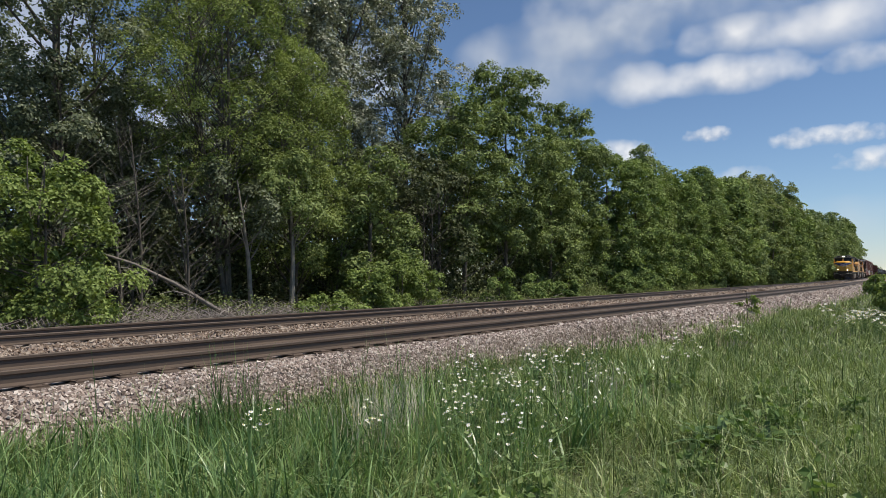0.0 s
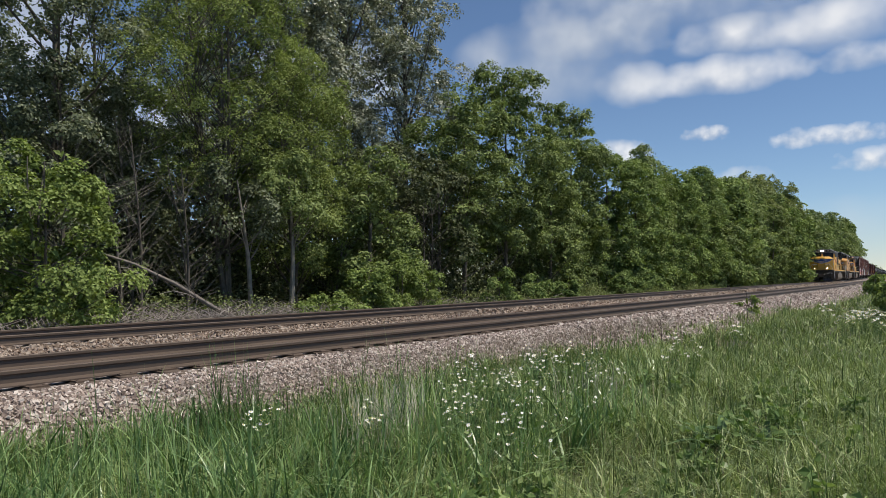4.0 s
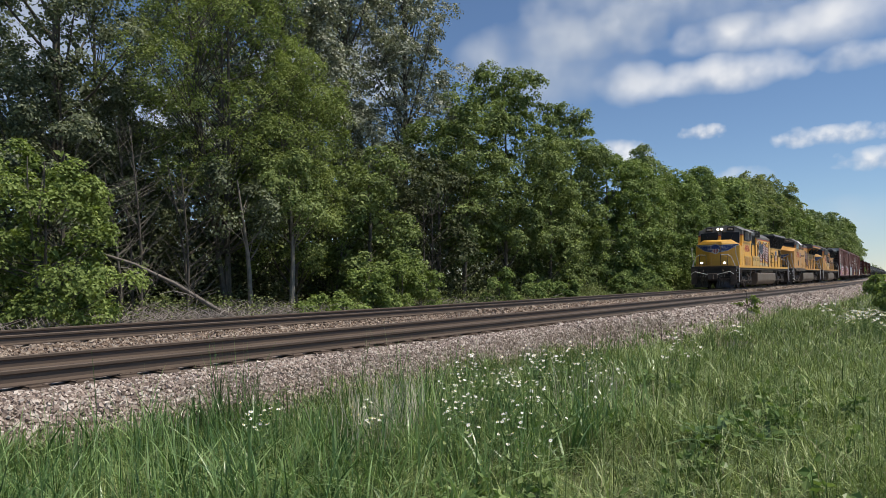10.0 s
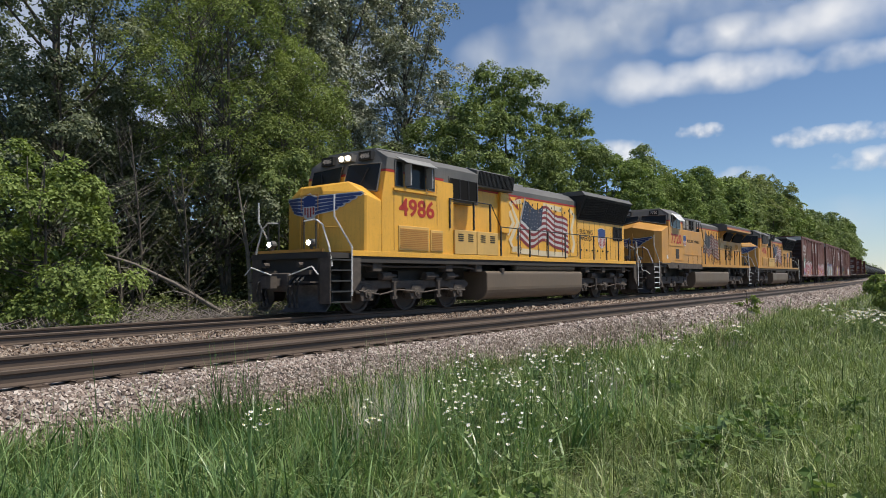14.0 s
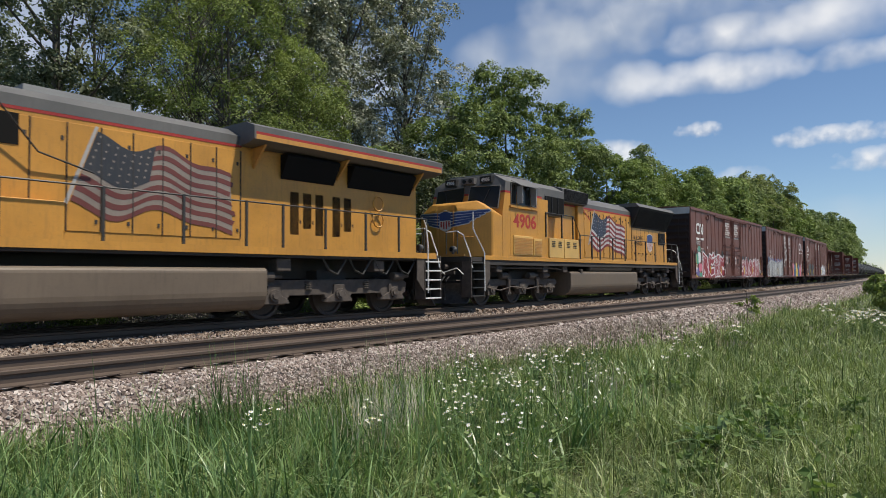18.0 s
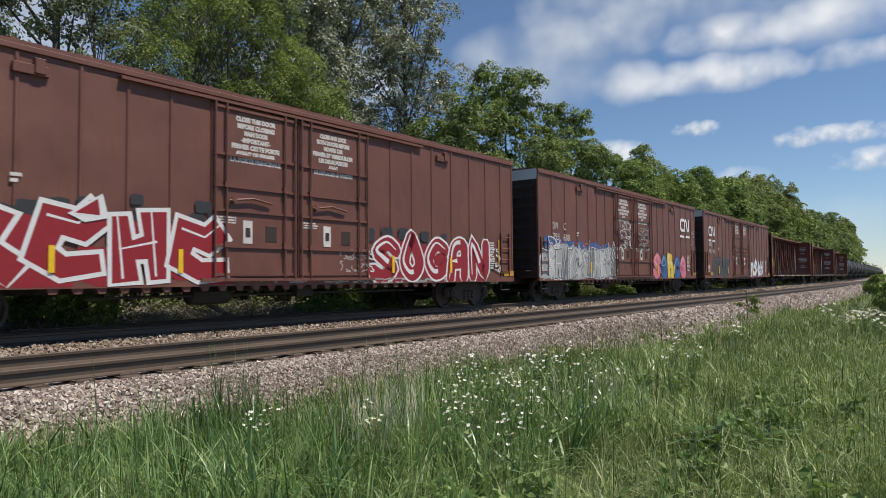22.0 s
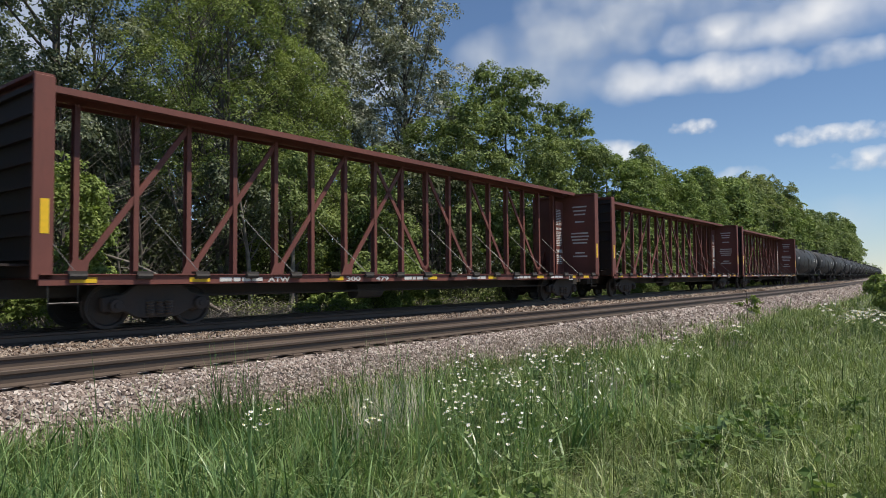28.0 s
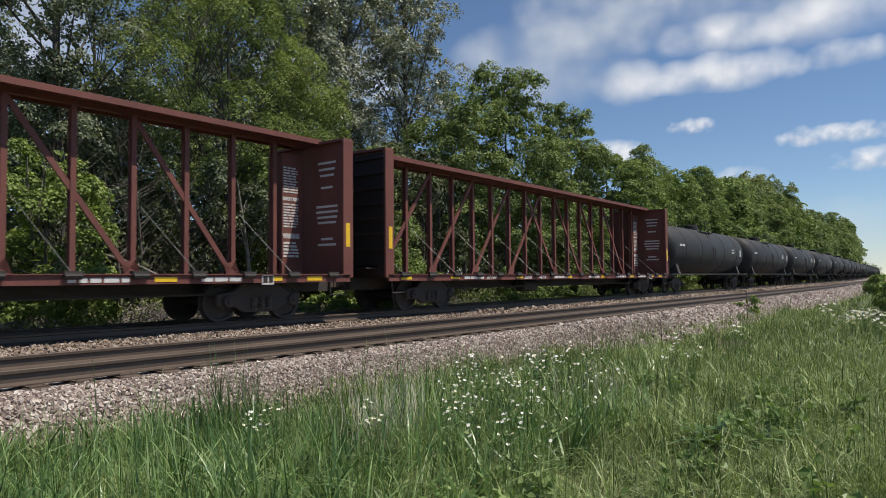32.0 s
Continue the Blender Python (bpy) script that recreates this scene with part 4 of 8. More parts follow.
for i, (x, y, h) in enumerate(((3.05, 2.28, 0.50), (3.35, 2.1, 0.46), (2.75, 2.25, 0.42), (6.1, 1.75, 0.50), (6.4, 1.55, 0.52))):
    dock(x, y, 480 + i, h)
tree("roadside_bush", "leafy green bush in the meadow", "bush", 27.9, 1.9, 95, 1.3, 0.65, "maple", base=0.02, clumps=40, per=80, leaf=0.13, spread=0.26, trunk=0.02, stems=4, count=8)
tree("roadside_bush", "leafy green bush at the edge of the grass", "bush", 31.5, 2.3, 96, 1.5, 0.9, "maple", base=0.02, clumps=40, per=70, leaf=0.15, spread=0.3, trunk=0.02, stems=4, count=8)
tree("sapling", "small leafy sapling at the edge of the ballast", "sapling", 27.8, 6.75, 97, 0.85, 0.5, "maple", base=0.05, clumps=36, per=24, leaf=0.11, spread=0.12, trunk=0.012, stems=3, count=6)


def dead_stalk(x, y, seed, height):
    rnd = random.Random(seed)
    ob = tagged(new("dead_weed"), "dark dry weed stalk from last year", "weed")
    ob.location = (x, y, float(ground_height(x, y)))
    m = Mesh().tube([(0, 0, 0), (0.04, 0.02, height * 0.5), (0.10, 0.05, height)], 0.008, 5, 0.004)
    for k in range(9):
        t = rnd.uniform(0.45, 0.98)
        p = Vector((0.10 * t, 0.05 * t, height * t))
        m.tube([p, p + Vector((rnd.uniform(-0.2, 0.2), rnd.uniform(-0.2, 0.2), rnd.uniform(0.05, 0.22)))], 0.005, 4, 0.003)
    part("stalk", m, M_TWIG_DARK, ob)


M_TWIG_DARK = rusty("dark_dry_stem", (0.06, 0.045, 0.04), (0.03, 0.022, 0.02), 0.5, 0.9, 9)
dead_stalk(24.6, 6.1, 1, 1.15)
dead_stalk(14.6, 5.4, 2, 0.7)
dead_stalk(25.6, 6.2, 3, 0.9)


# ---- a dragonfly that crosses the sky ----
def sight(x, y, d):
    """The place d metres ahead, x and y thousandths of that to the right and up."""
    right = Vector((math.cos(YAW), -math.sin(YAW), 0))
    return EYE + d * (AHEAD + right * x / 1000 + right.cross(AHEAD) * y / 1000)


M_WING = plain("insect_wing", (0.10, 0.10, 0.11), 0.3)
DRAGONFLY = tagged(new("dragonfly"), "dark dragonfly with clear wings in flight", "insect")
part("body", Mesh().drum((0, 0, 0), "x", 0.006, 0.02, 8, 0.002).drum((-0.033, 0, 0), "x", 0.0022, 0.05, 6).drum((0.014, 0, 0), "x", 0.005, 0.009, 8, 0.002), M_TWIG_DARK, DRAGONFLY)
for sx, sy in ((0.004, 1), (0.004, -1), (-0.006, 1), (-0.006, -1)):
    part("wing", Mesh().prism([(sx, 0), (sx + 0.006, sy * 0.02), (sx + 0.003, sy * 0.042), (sx - 0.007, sy * 0.038), (sx - 0.006, sy * 0.01)], "z", 0.003, 0.0035), M_WING, DRAGONFLY)

# ---- the freight train ----
YELLOW = (0.78, 0.415, 0.055)
M_YELLOW = paint("armour_yellow_paint", YELLOW, 0.36, 0.42, (0.24, 0.12, 0.03), 0.10, 1.0, 0.25)
M_DULL_YELLOW = paint("dulled_yellow_paint", (0.56, 0.278, 0.062), 0.40, 0.5, (0.20, 0.11, 0.045), 0.15, 1.0, 0.3)
M_WORN = paint("worn_yellow_paint", (0.55, 0.264, 0.042), 0.40, 0.5, (0.18, 0.10, 0.035), 0.14, 1.0, 0.3)
M_PRIMER = paint("pale_primer", (0.66, 0.56, 0.38), 0.6, 0.5, (0.55, 0.38, 0.14))
M_FLAG_WHITE = paint("flag_white", (0.52, 0.51, 0.50), 0.5, 0.3, (0.26, 0.23, 0.20))
M_FLAG_RED = paint("flag_red", (0.22, 0.030, 0.034), 0.5, 0.25)
M_FLAG_BLUE = paint("flag_blue", (0.022, 0.034, 0.065), 0.5, 0.3)
M_FADED_WHITE = paint("faded_flag_white", (0.26, 0.22, 0.185), 0.5, 0.5, (0.16, 0.13, 0.10))
M_FADED_RED = paint("faded_flag_red", (0.15, 0.040, 0.034), 0.5, 0.4)
M_FADED_BLUE = paint("faded_flag_blue", (0.030, 0.034, 0.042), 0.5, 0.4)
M_GREY = paint("roof_grey_paint", (0.128, 0.125, 0.119), 0.55, 0.5, (0.075, 0.068, 0.06), 0.18)
# roof grey lightened as if in full sun; serves other pale panels too
M_ROOF = paint("sunlit_roof_grey", (0.27, 0.27, 0.26), 0.55, 0.3, (0.14, 0.13, 0.12))
M_RED = paint("stripe_red", (0.36, 0.030, 0.022), 0.45, 0.2)
M_NUMBER = paint("number_red", (0.42, 0.032, 0.018), 0.45, 0.15)
M_BLUE = paint("emblem_blue", (0.026, 0.055, 0.19), 0.45, 0.15)
M_WHITE = paint("white_paint", (0.60, 0.60, 0.585), 0.5, 0.2, (0.3, 0.27, 0.24))
M_STENCIL = paint("stencil_white", (0.62, 0.60, 0.57), 0.6, 0.25, (0.25, 0.16, 0.13))
M_BRIGHT = paint("fresh_white_paint", (0.74, 0.73, 0.71), 0.5, 0.12, (0.4, 0.35, 0.32))
M_CREAM = paint("pale_yellow_box", (0.64, 0.40, 0.12), 0.45, 0.3, (0.3, 0.2, 0.1))
M_BLACK = paint("sooty_black", (0.018, 0.018, 0.018), 0.6, 0.3, (0.05, 0.045, 0.04))
M_GRILLE = Nodes("dark_grille").done((0.012, 0.0115, 0.011), 0.8, 0.0, spec=0.1)
M_FRAME = rusty("underframe_black", (0.042, 0.038, 0.035), (0.06, 0.046, 0.037), 0.5, 0.8, 3)
M_TRUCK = rusty("truck_steel", (0.098, 0.080, 0.066), (0.035, 0.028, 0.024), 0.6, 0.85, 5)
M_DARK_TRUCK = rusty("freight_truck_steel", (0.055, 0.048, 0.044), (0.07, 0.05, 0.04), 0.5, 0.85, 5)
M_PLOUGH = rusty("scuffed_plough_black", (0.026, 0.024, 0.023), (0.13, 0.12, 0.11), 0.55, 0.5, 3)
M_WHEEL = rusty("wheel_steel", (0.045, 0.04, 0.037), (0.09, 0.06, 0.045), 0.5, 0.7, 6)
M_TANK = paint("fuel_tank_taupe", (0.150, 0.114, 0.080), 0.45, 0.5, (0.055, 0.045, 0.036))
M_RAILING = plain("handrail_black", (0.035, 0.034, 0.031), 0.5)
M_WHITE_RAIL = plain("white_handrail", (0.72, 0.71, 0.68), 0.45)
M_GLASS = Nodes("dark_cab_glass").done((0.020, 0.022, 0.022), 0.12, 0.0, spec=0.25)
M_SILVER = plain("aluminium_trim", (0.42, 0.41, 0.39), 0.55, 0.2)
M_GALV = paint("galvanised_plate", (0.62, 0.63, 0.63), 0.45, 0.4, (0.30, 0.29, 0.28))
M_BROWN = paint("boxcar_brown", (0.156, 0.060, 0.043), 0.48, 0.35, (0.06, 0.025, 0.02), 0.12, 1.0, 0.9)
M_BEAM = paint("beam_car_brown", (0.165, 0.055, 0.042), 0.6, 0.4, (0.07, 0.03, 0.025), 0.15)
M_CAR_END = rusty("dark_car_end", (0.034, 0.026, 0.024), (0.04, 0.022, 0.018), 0.6, 0.8, 2)
M_TANKCAR = paint("tank_car_black", (0.020, 0.020, 0.020), 0.60, 0.5, (0.07, 0.068, 0.065), 0.2, 0.6)
M_REFLECT = plain("yellow_reflector", (0.80, 0.50, 0.02), 0.4)
M_CABLE = plain("galvanised_cable", (0.16, 0.155, 0.15), 0.5, 0.3)
n = Nodes("headlight_lens")
n.bsdf.inputs["Emission Color"].default_value = (1.0, 0.86, 0.62, 1)
n.bsdf.inputs["Emission Strength"].default_value = 24.0
M_LAMP = n.done((0.9, 0.85, 0.7), 0.2)


def text(parent, words, x, z, y, height, material, width=None, name="lettering", bold=0.0):
    """Painted letters on the side that faces the camera's field."""
    cu = bpy.data.curves.new(name, "FONT")
    cu.body, cu.size, cu.extrude = words, height * 1.42, 0.002
    cu.resolution_u, cu.offset = 3, bold
    ob = bpy.data.objects.new(name, cu)
    me = bpy.data.meshes.new_from_object(ob)
    bpy.data.objects.remove(ob)
    me.materials.clear()
    me.materials.append(material)
    if width:
        xs = [v.co.x for v in me.vertices]
        k = width / (max(xs) - min(xs))
        for v in me.vertices:
            v.co.x *= k
    return part(name, me, None, parent, at=pose(x, y, z, 90))


def front_text(parent, words, x, y, z, height, width):
    """Pale figures on a board that faces the train's way."""
    ob = text(parent, words, 0, 0, 0, height, M_STENCIL, width, "board_figures", 0.006)
    ob.matrix_local = pose(x, y + width / 2, z, 90, 0, -90)


def stroke(m, pts, w, y, n=3):
    """A flat painted band along a line of (x, z)."""
    pts = [Vector((p[0], 0, p[1])) for p in pts]
    left, right = [], []
    for i, p in enumerate(pts):
        d = (pts[min(i + 1, len(pts) - 1)] - pts[max(i - 1, 0)]).normalized()
        s = Vector((-d.z, 0, d.x)) * w / 2
        left.append((p.x + s.x, y, p.z + s.z))
        right.append((p.x - s.x, y, p.z - s.z))
    k = len(pts)
    return m.add(left + right, [(i, i + 1, k + i + 1, k + i) for i in range(k - 1)])


def bars(parent, x, z, y, rows, width, pitch, material, seed=1, name="stencil_block", fill=0.6):
    """Writing too small to read, as short bars."""
    rnd = random.Random(seed)
    m = Mesh()
    for i in range(rows):
        a = x
        while a < x + width * rnd.uniform(0.75, 1.0):
            b = a + pitch * rnd.uniform(1.2, 3.2)
            m.box(a, min(b, x + width), y - 0.003, y + 0.003, z - i * pitch - pitch * fill, z - i * pitch)
            a = b + pitch * 0.45
    return tagged(part(name, m, material, parent), kind="stuff")


def wheelset(radius, width=0.135):
    """Axle with two flanged wheels."""
    m = Mesh()
    prof = [(-0.075, radius * 0.30), (-0.045, radius * 0.36), (-0.02, radius * 0.80), (-0.065, radius * 0.86), (-0.065, radius), (0.045, radius * 1.01), (0.065, radius + 0.028), (0.075, radius * 0.86), (0.01, radius * 0.80), (0.01, radius * 0.36), (0.08, radius * 0.30)]
    for side in (-1, 1):
        m.loft([[(r * math.cos(a), side * (0.7535 - t), r * math.sin(a)) for a in [2 * math.pi * j / 28 for j in range(28)]] for t, r in prof])
    return m.drum((0, 0, 0), "y", 0.085, 2.1, 10).data("wheelset", M_WHEEL, smooth=True)


WHEEL_L, WHEEL_F = wheelset(0.52), wheelset(0.44)
ROLLING = []


def six_wheel_truck(loco, u, style, L):
    """A three-axle locomotive truck with its frame, axle boxes, brake gear and wheels."""
    truck = part("truck_bolster", Mesh().box(-1.9, 1.9, -0.6, 0.6, 0.62, 0.9).box(-0.5, 0.5, -0.95, 0.95, 0.75, 1.15), M_FRAME, loco, at=(u - L / 2, 0, 0))
    axles = (-2.05, 0.0, 2.05)
    for side in (-1, 1):
        y0, y1 = side * 1.02, side * 1.20
        top, low, drop = (0.88, 0.66, 0.14) if style == "hung" else (0.92, 0.54, 0.20)
        prof = [(-2.65, top - 0.10), (-2.45, top), (2.45, top), (2.65, top - 0.10), (2.6, low)]
        for a in axles[::-1]:
            prof += [(a + 0.48, low), (a + 0.36, low - drop), (a - 0.36, low - drop), (a - 0.48, low)]
        prof += [(-2.6, low)]
        part("side_frame", Mesh().prism(prof, "y", min(y0, y1), max(y0, y1)), M_TRUCK, truck, bevel=0.015)
        for a in axles:
            m = Mesh()
            if style == "hung":
                m.prism([(a - 0.22, 0.34), (a + 0.22, 0.34), (a + 0.26, 0.52), (a + 0.17, 0.76), (a - 0.17, 0.76), (a - 0.26, 0.52)], "y", side * 1.12 - 0.11, side * 1.12 + 0.11)
                m.drum((a, side * 1.25, 0.52), "y", 0.13, 0.07, 12)
                m.drum((a, side * 1.29, 0.52), "y", 0.06, 0.05, 8)
            else:
                m.prism([(a - 0.46, 0.36), (a + 0.46, 0.36), (a + 0.40, 0.46), (a + 0.20, 0.56), (a + 0.18, 0.80), (a - 0.18, 0.80), (a - 0.20, 0.56), (a - 0.40, 0.46)], "y", side * 1.14 - 0.11, side * 1.14 + 0.11)
                m.drum((a, side * 1.27, 0.56), "y", 0.15, 0.06, 12)
                m.drum((a, side * 1.31, 0.56), "y", 0.10, 0.04, 6)
            part("axle_box", m, M_TRUCK, truck, bevel=0.01)
        for a in ((-1.35, 0.55, 1.55) if style == "hung" else (-2.3, 2.2)):
            part("brake_cylinder", Mesh().drum((a, side * 1.24, 1.0), "x", 0.12, 0.42, 12, 0.02).drum((a + 0.3, side * 1.24, 1.0), "x", 0.05, 0.3, 8), M_TRUCK, truck)
        for a in (-1.0, 1.0):
            m = Mesh()
            if style == "hung":
                m.drum((a, side * 1.24, 0.66), "z", 0.07, 0.50, 8).box(a - 0.13, a + 0.13, side * 1.24 - 0.06, side * 1.24 + 0.06, 0.84, 0.95).box(a - 0.10, a + 0.10, side * 1.24 - 0.05, side * 1.24 + 0.05, 0.36, 0.44)
            else:
                for k in range(4):
                    m.drum((a, side * 1.15, 0.70 + 0.055 * k), "z", 0.13, 0.03, 10)
            part("damper" if style == "hung" else "coil_spring", m, M_TRUCK, truck)
        if style == "hung":
            part("brake_pipe", Mesh().tube([(-2.4, side * 1.25, 0.62), (-1.6, side * 1.27, 0.50), (-0.8, side * 1.25, 0.62), (0.2, side * 1.27, 0.52), (1.2, side * 1.25, 0.60), (2.4, side * 1.25, 0.55)], 0.025, 5), M_TRUCK, truck)
    for a in axles:
        ROLLING.append((part("wheelset", WHEEL_L, None, truck, at=(a, 0, 0.52)), 0.52, (a, 0.52)))


def four_wheel_truck(car, x, tone=None):
    """A freight truck: two cast side frames, springs and two wheelsets."""
    truck = part("truck_bolster", Mesh().box(-0.22, 0.22, -1.05, 1.05, 0.48, 0.78).drum((0, 0, 0.82), "z", 0.3, 0.12, 14), M_DARK_TRUCK, car, at=(x, 0, 0))
    for side in (-1, 1):
        y = side * 1.02
        prof = [(-1.12, 0.34), (-0.70, 0.34), (-0.42, 0.20), (0.42, 0.20), (0.70, 0.34), (1.12, 0.34), (1.14, 0.62), (0.72, 0.68), (0.48, 0.86), (-0.48, 0.86), (-0.72, 0.68), (-1.14, 0.62)]
        part("side_frame", Mesh().prism(prof, "y", y - 0.07, y + 0.07), M_DARK_TRUCK, truck, bevel=0.02)
        for dx in (-0.2, 0.0, 0.2):
            coil = [(0.26 + 0.0275 * k, 0.085 if k % 2 else 0.062) for k in range(11)]
            part("coil_spring", Mesh().loft([[(dx + q * math.cos(g), y + side * 0.09 + q * math.sin(g), z) for g in [2 * math.pi * j / 10 for j in range(10)]] for z, q in coil]), M_TRUCK, truck)
        for a in (-0.89, 0.89):
            part("bearing_cap", Mesh().drum((a, y + side * 0.10, 0.46), "y", 0.14, 0.14, 14, 0.02).drum((a, y + side * 0.18, 0.46), "y", 0.06, 0.04, 6), M_DARK_TRUCK, truck)
    for a in (-0.89, 0.89):
        ROLLING.append((part("wheelset", WHEEL_F, None, truck, at=(a, 0, 0.44)), 0.44, (a, 0.44)))


def coupler(m, u, way, z=0.86):
    """Knuckle coupler whose face stands at u; way is +1 where it points to the train's head."""
    a = u + way * 0.62
    m.box(min(a, u + way * 0.2), max(a, u + way * 0.2), -0.09, 0.09, z - 0.10, z + 0.10)
    m.prism([(u + way * 0.25, -0.16), (u + way * 0.02, -0.20), (u, -0.05), (u + way * 0.10, 0.0), (u + way * 0.02, 0.18), (u + way * 0.25, 0.16)], "z", z - 0.15, z + 0.15)
    return m


def ring(u, half, levels, top_half, top, base=1.62):
    """Cross-section of a hood: straight sides, chamfered roof."""
    return [(u, -half, base), (u, -half, levels), (u, -top_half, top), (u, top_half, top), (u, half, levels), (u, half, base)]


def tank_section(half, low, top):
    """Outline of a fuel tank: upright sides rolled under at the foot."""
    pts = []
    for cy, cz, ry, rz, a0, a1, n in ((half - 0.40, low + 0.42, 0.40, 0.42, 270, 360, 7), (half - 0.12, top - 0.12, 0.12, 0.12, 0, 90, 4)):
        for i in range(n + 1):
            g = math.radians(a0 + (a1 - a0) * i / n)
            pts.append((cy + ry * math.cos(g), cz + rz * math.sin(g)))
    return [(-y, z) for y, z in pts] + [(y, z) for y, z in pts[::-1]]


def flag(parent, u0, u1, z0, z1, y, dyes=None):
    """A waving striped flag painted on the hood: stripes, field and stars."""
    white, red, blue = dyes or (M_FLAG_WHITE, M_FLAG_RED, M_FLAG_BLUE)
    h = (z1 - z0) * 0.80

    def top(t):
        return z1 - (z1 - z0) * (0.20 * t + 0.055 * math.sin(9.0 * t) - 0.04 * math.sin(15 * t + 1))

    def strip(k0, k1, t0, t1, n, dy):
        m = Mesh()
        ts = [t0 + (t1 - t0) * i / n for i in range(n + 1)]
        ring_at = lambda t, k: top(t) - h * k / 13 * (1 + 0.05 * math.sin(7 * t))
        tilt = lambda t, k: u0 + (u1 - u0) * (t + 0.15 * (0.5 - k / 13) * (1 - 1.25 * t) + 0.02 * math.sin(0.9 * k) * t)
        lo = [(tilt(t, k1), y - dy, ring_at(t, k1)) for t in ts]
        hi = [(tilt(t, k0), y - dy, ring_at(t, k0)) for t in ts]
        m.add(lo + hi, [(i, i + 1, n + 2 + i, n + 1 + i) for i in range(n)])
        return m

    panel = strip(0, 13, 0, 1, 24, 0.004)
    body = part("flag", panel, white, parent, "painted waving flag with red and white stripes and a starred blue field")
    for k in range(0, 13, 2):
        part("red_stripe", strip(k, k + 1, 0, 1, 24, 0.007), red, body)
    part("blue_field", strip(0, 7, 0, 0.40, 10, 0.010), blue, body)
    part("flag_pole", strip(-0.8, 13.8, -0.025, -0.005, 1, 0.010), M_SILVER, body)
    stars = Mesh()
    for i in range(7):
        for j in range(5):
            t, k = 0.03 + 0.055 * i, 0.7 + 1.3 * j + 0.6 * (i % 2)
            x, z, r = u0 + (u1 - u0) * (t + 0.15 * (0.5 - k / 13) * (1 - 1.25 * t)), top(t) - h * k / 13, 0.034
            stars.add([(x + (r if q % 2 == 0 else r * 0.4) * math.sin(q * math.pi / 5), y - 0.013, z + (r if q % 2 == 0 else r * 0.4) * math.cos(q * math.pi / 5)) for q in range(10)], [tuple(range(10))])
    tagged(part("star_field", stars, white, body), kind="stuff")


def shield(parent, x, z, y, w, h):
    """Railway emblem as plain shapes: blue head over red and white bars."""
    outline = [(-0.5, 0.42), (-0.25, 0.46), (0, 0.5), (0.25, 0.46), (0.5, 0.42), (0.46, 0.2), (0.5, -0.1), (0.36, -0.36), (0, -0.5), (-0.36, -0.36), (-0.5, -0.1), (-0.46, 0.2)]
    body = part("emblem", Mesh().prism([(x + w * a, z + h * b) for a, b in outline], "y", y - 0.006, y), M_WHITE, parent, "shield emblem with a blue head and red bars")
    part("emblem_head", Mesh().prism([(x + w * a, z + h * b) for a, b in [(-0.47, 0.40), (0, 0.47), (0.47, 0.40), (0.44, 0.2), (0.45, 0.02), (-0.45, 0.02), (-0.44, 0.2)]], "y", y - 0.010, y), M_BLUE, body)
    for i in range(5):
        a = -0.40 + 0.18 * i
        m = Mesh().box(x + w * a, x + w * (a + 0.09), y - 0.010, y, z + h * (-0.30 - 0.12 * (1 - abs(a + 0.045) * 2)), z)
        part("emblem_bar", m, M_RED, body)


def wings(parent, u_front, z, half, fold, way):
    """Winged emblem across the nose, as plain shapes: a shield between stacked blue feathers edged in white, bent round the corners."""
    outline = [(-0.28, 0.30), (0, 0.40), (0.28, 0.30), (0.28, -0.10), (0.20, -0.26), (0, -0.34), (-0.20, -0.26), (-0.28, -0.10)]
    body = part("wing_emblem", Mesh().prism([(a, z + b) for a, b in outline], "x", u_front - 0.016, u_front + 0.02), M_WHITE, parent, "blue and white winged emblem")
    part("emblem_head", Mesh().prism([(a * 0.86, z + b) for a, b in [(-0.28, 0.27), (0, 0.36), (0.28, 0.27), (0.28, 0.04), (-0.28, 0.04)]], "x", u_front - 0.020, u_front), M_BLUE, body)
    for k in range(4):
        c = -0.165 + 0.11 * k
        part("emblem_bar", Mesh().box(u_front - 0.020, u_front, c - 0.03, c + 0.03, z - 0.28 + abs(c) * 0.6, z + 0.01), M_RED, body)

    def spot(side, s, zz, d):
        over = max(0.0, s - fold)
        lean = 0.024 * (zz - z)
        return (u_front + lean + way[0] * over - d, side * (s - over + way[1] * over + (d if over else 0)), zz)

    for side in (-1, 1):
        for k in range(5):
            e = half - 0.17 * k
            base, tip = z + 0.24 - 0.100 * k, z + 0.33 - 0.088 * k
            for nm, t, mm, d, trim in (("white_feather", 0.064, M_WHITE, 0.020, 0.0), ("blue_feather", 0.036, M_BLUE, 0.026, 0.04)):
                ss = sorted({0.24, 0.6, fold - 0.001, fold + 0.001, e - trim - 0.06, e - trim}) if e - trim - 0.06 > fold + 0.001 else [0.24, 0.5, e - trim - 0.06, e - trim]
                mid = [base + (tip - base) * (q - 0.24) / (e - 0.24) for q in ss]
                thick = [t] * (len(ss) - 1) + [t * 0.25]
                low = [spot(side, q, c - w, d + 0.0004 * k) for q, c, w in zip(ss, mid, thick)]
                top = [spot(side, q, c + w, d + 0.0004 * k) for q, c, w in zip(ss, mid, thick)]
                n = len(ss)
                part(nm, Mesh().add(low + top, [(i, i + 1, n + i + 1, n + i) for i in range(n - 1)]), mm, body)


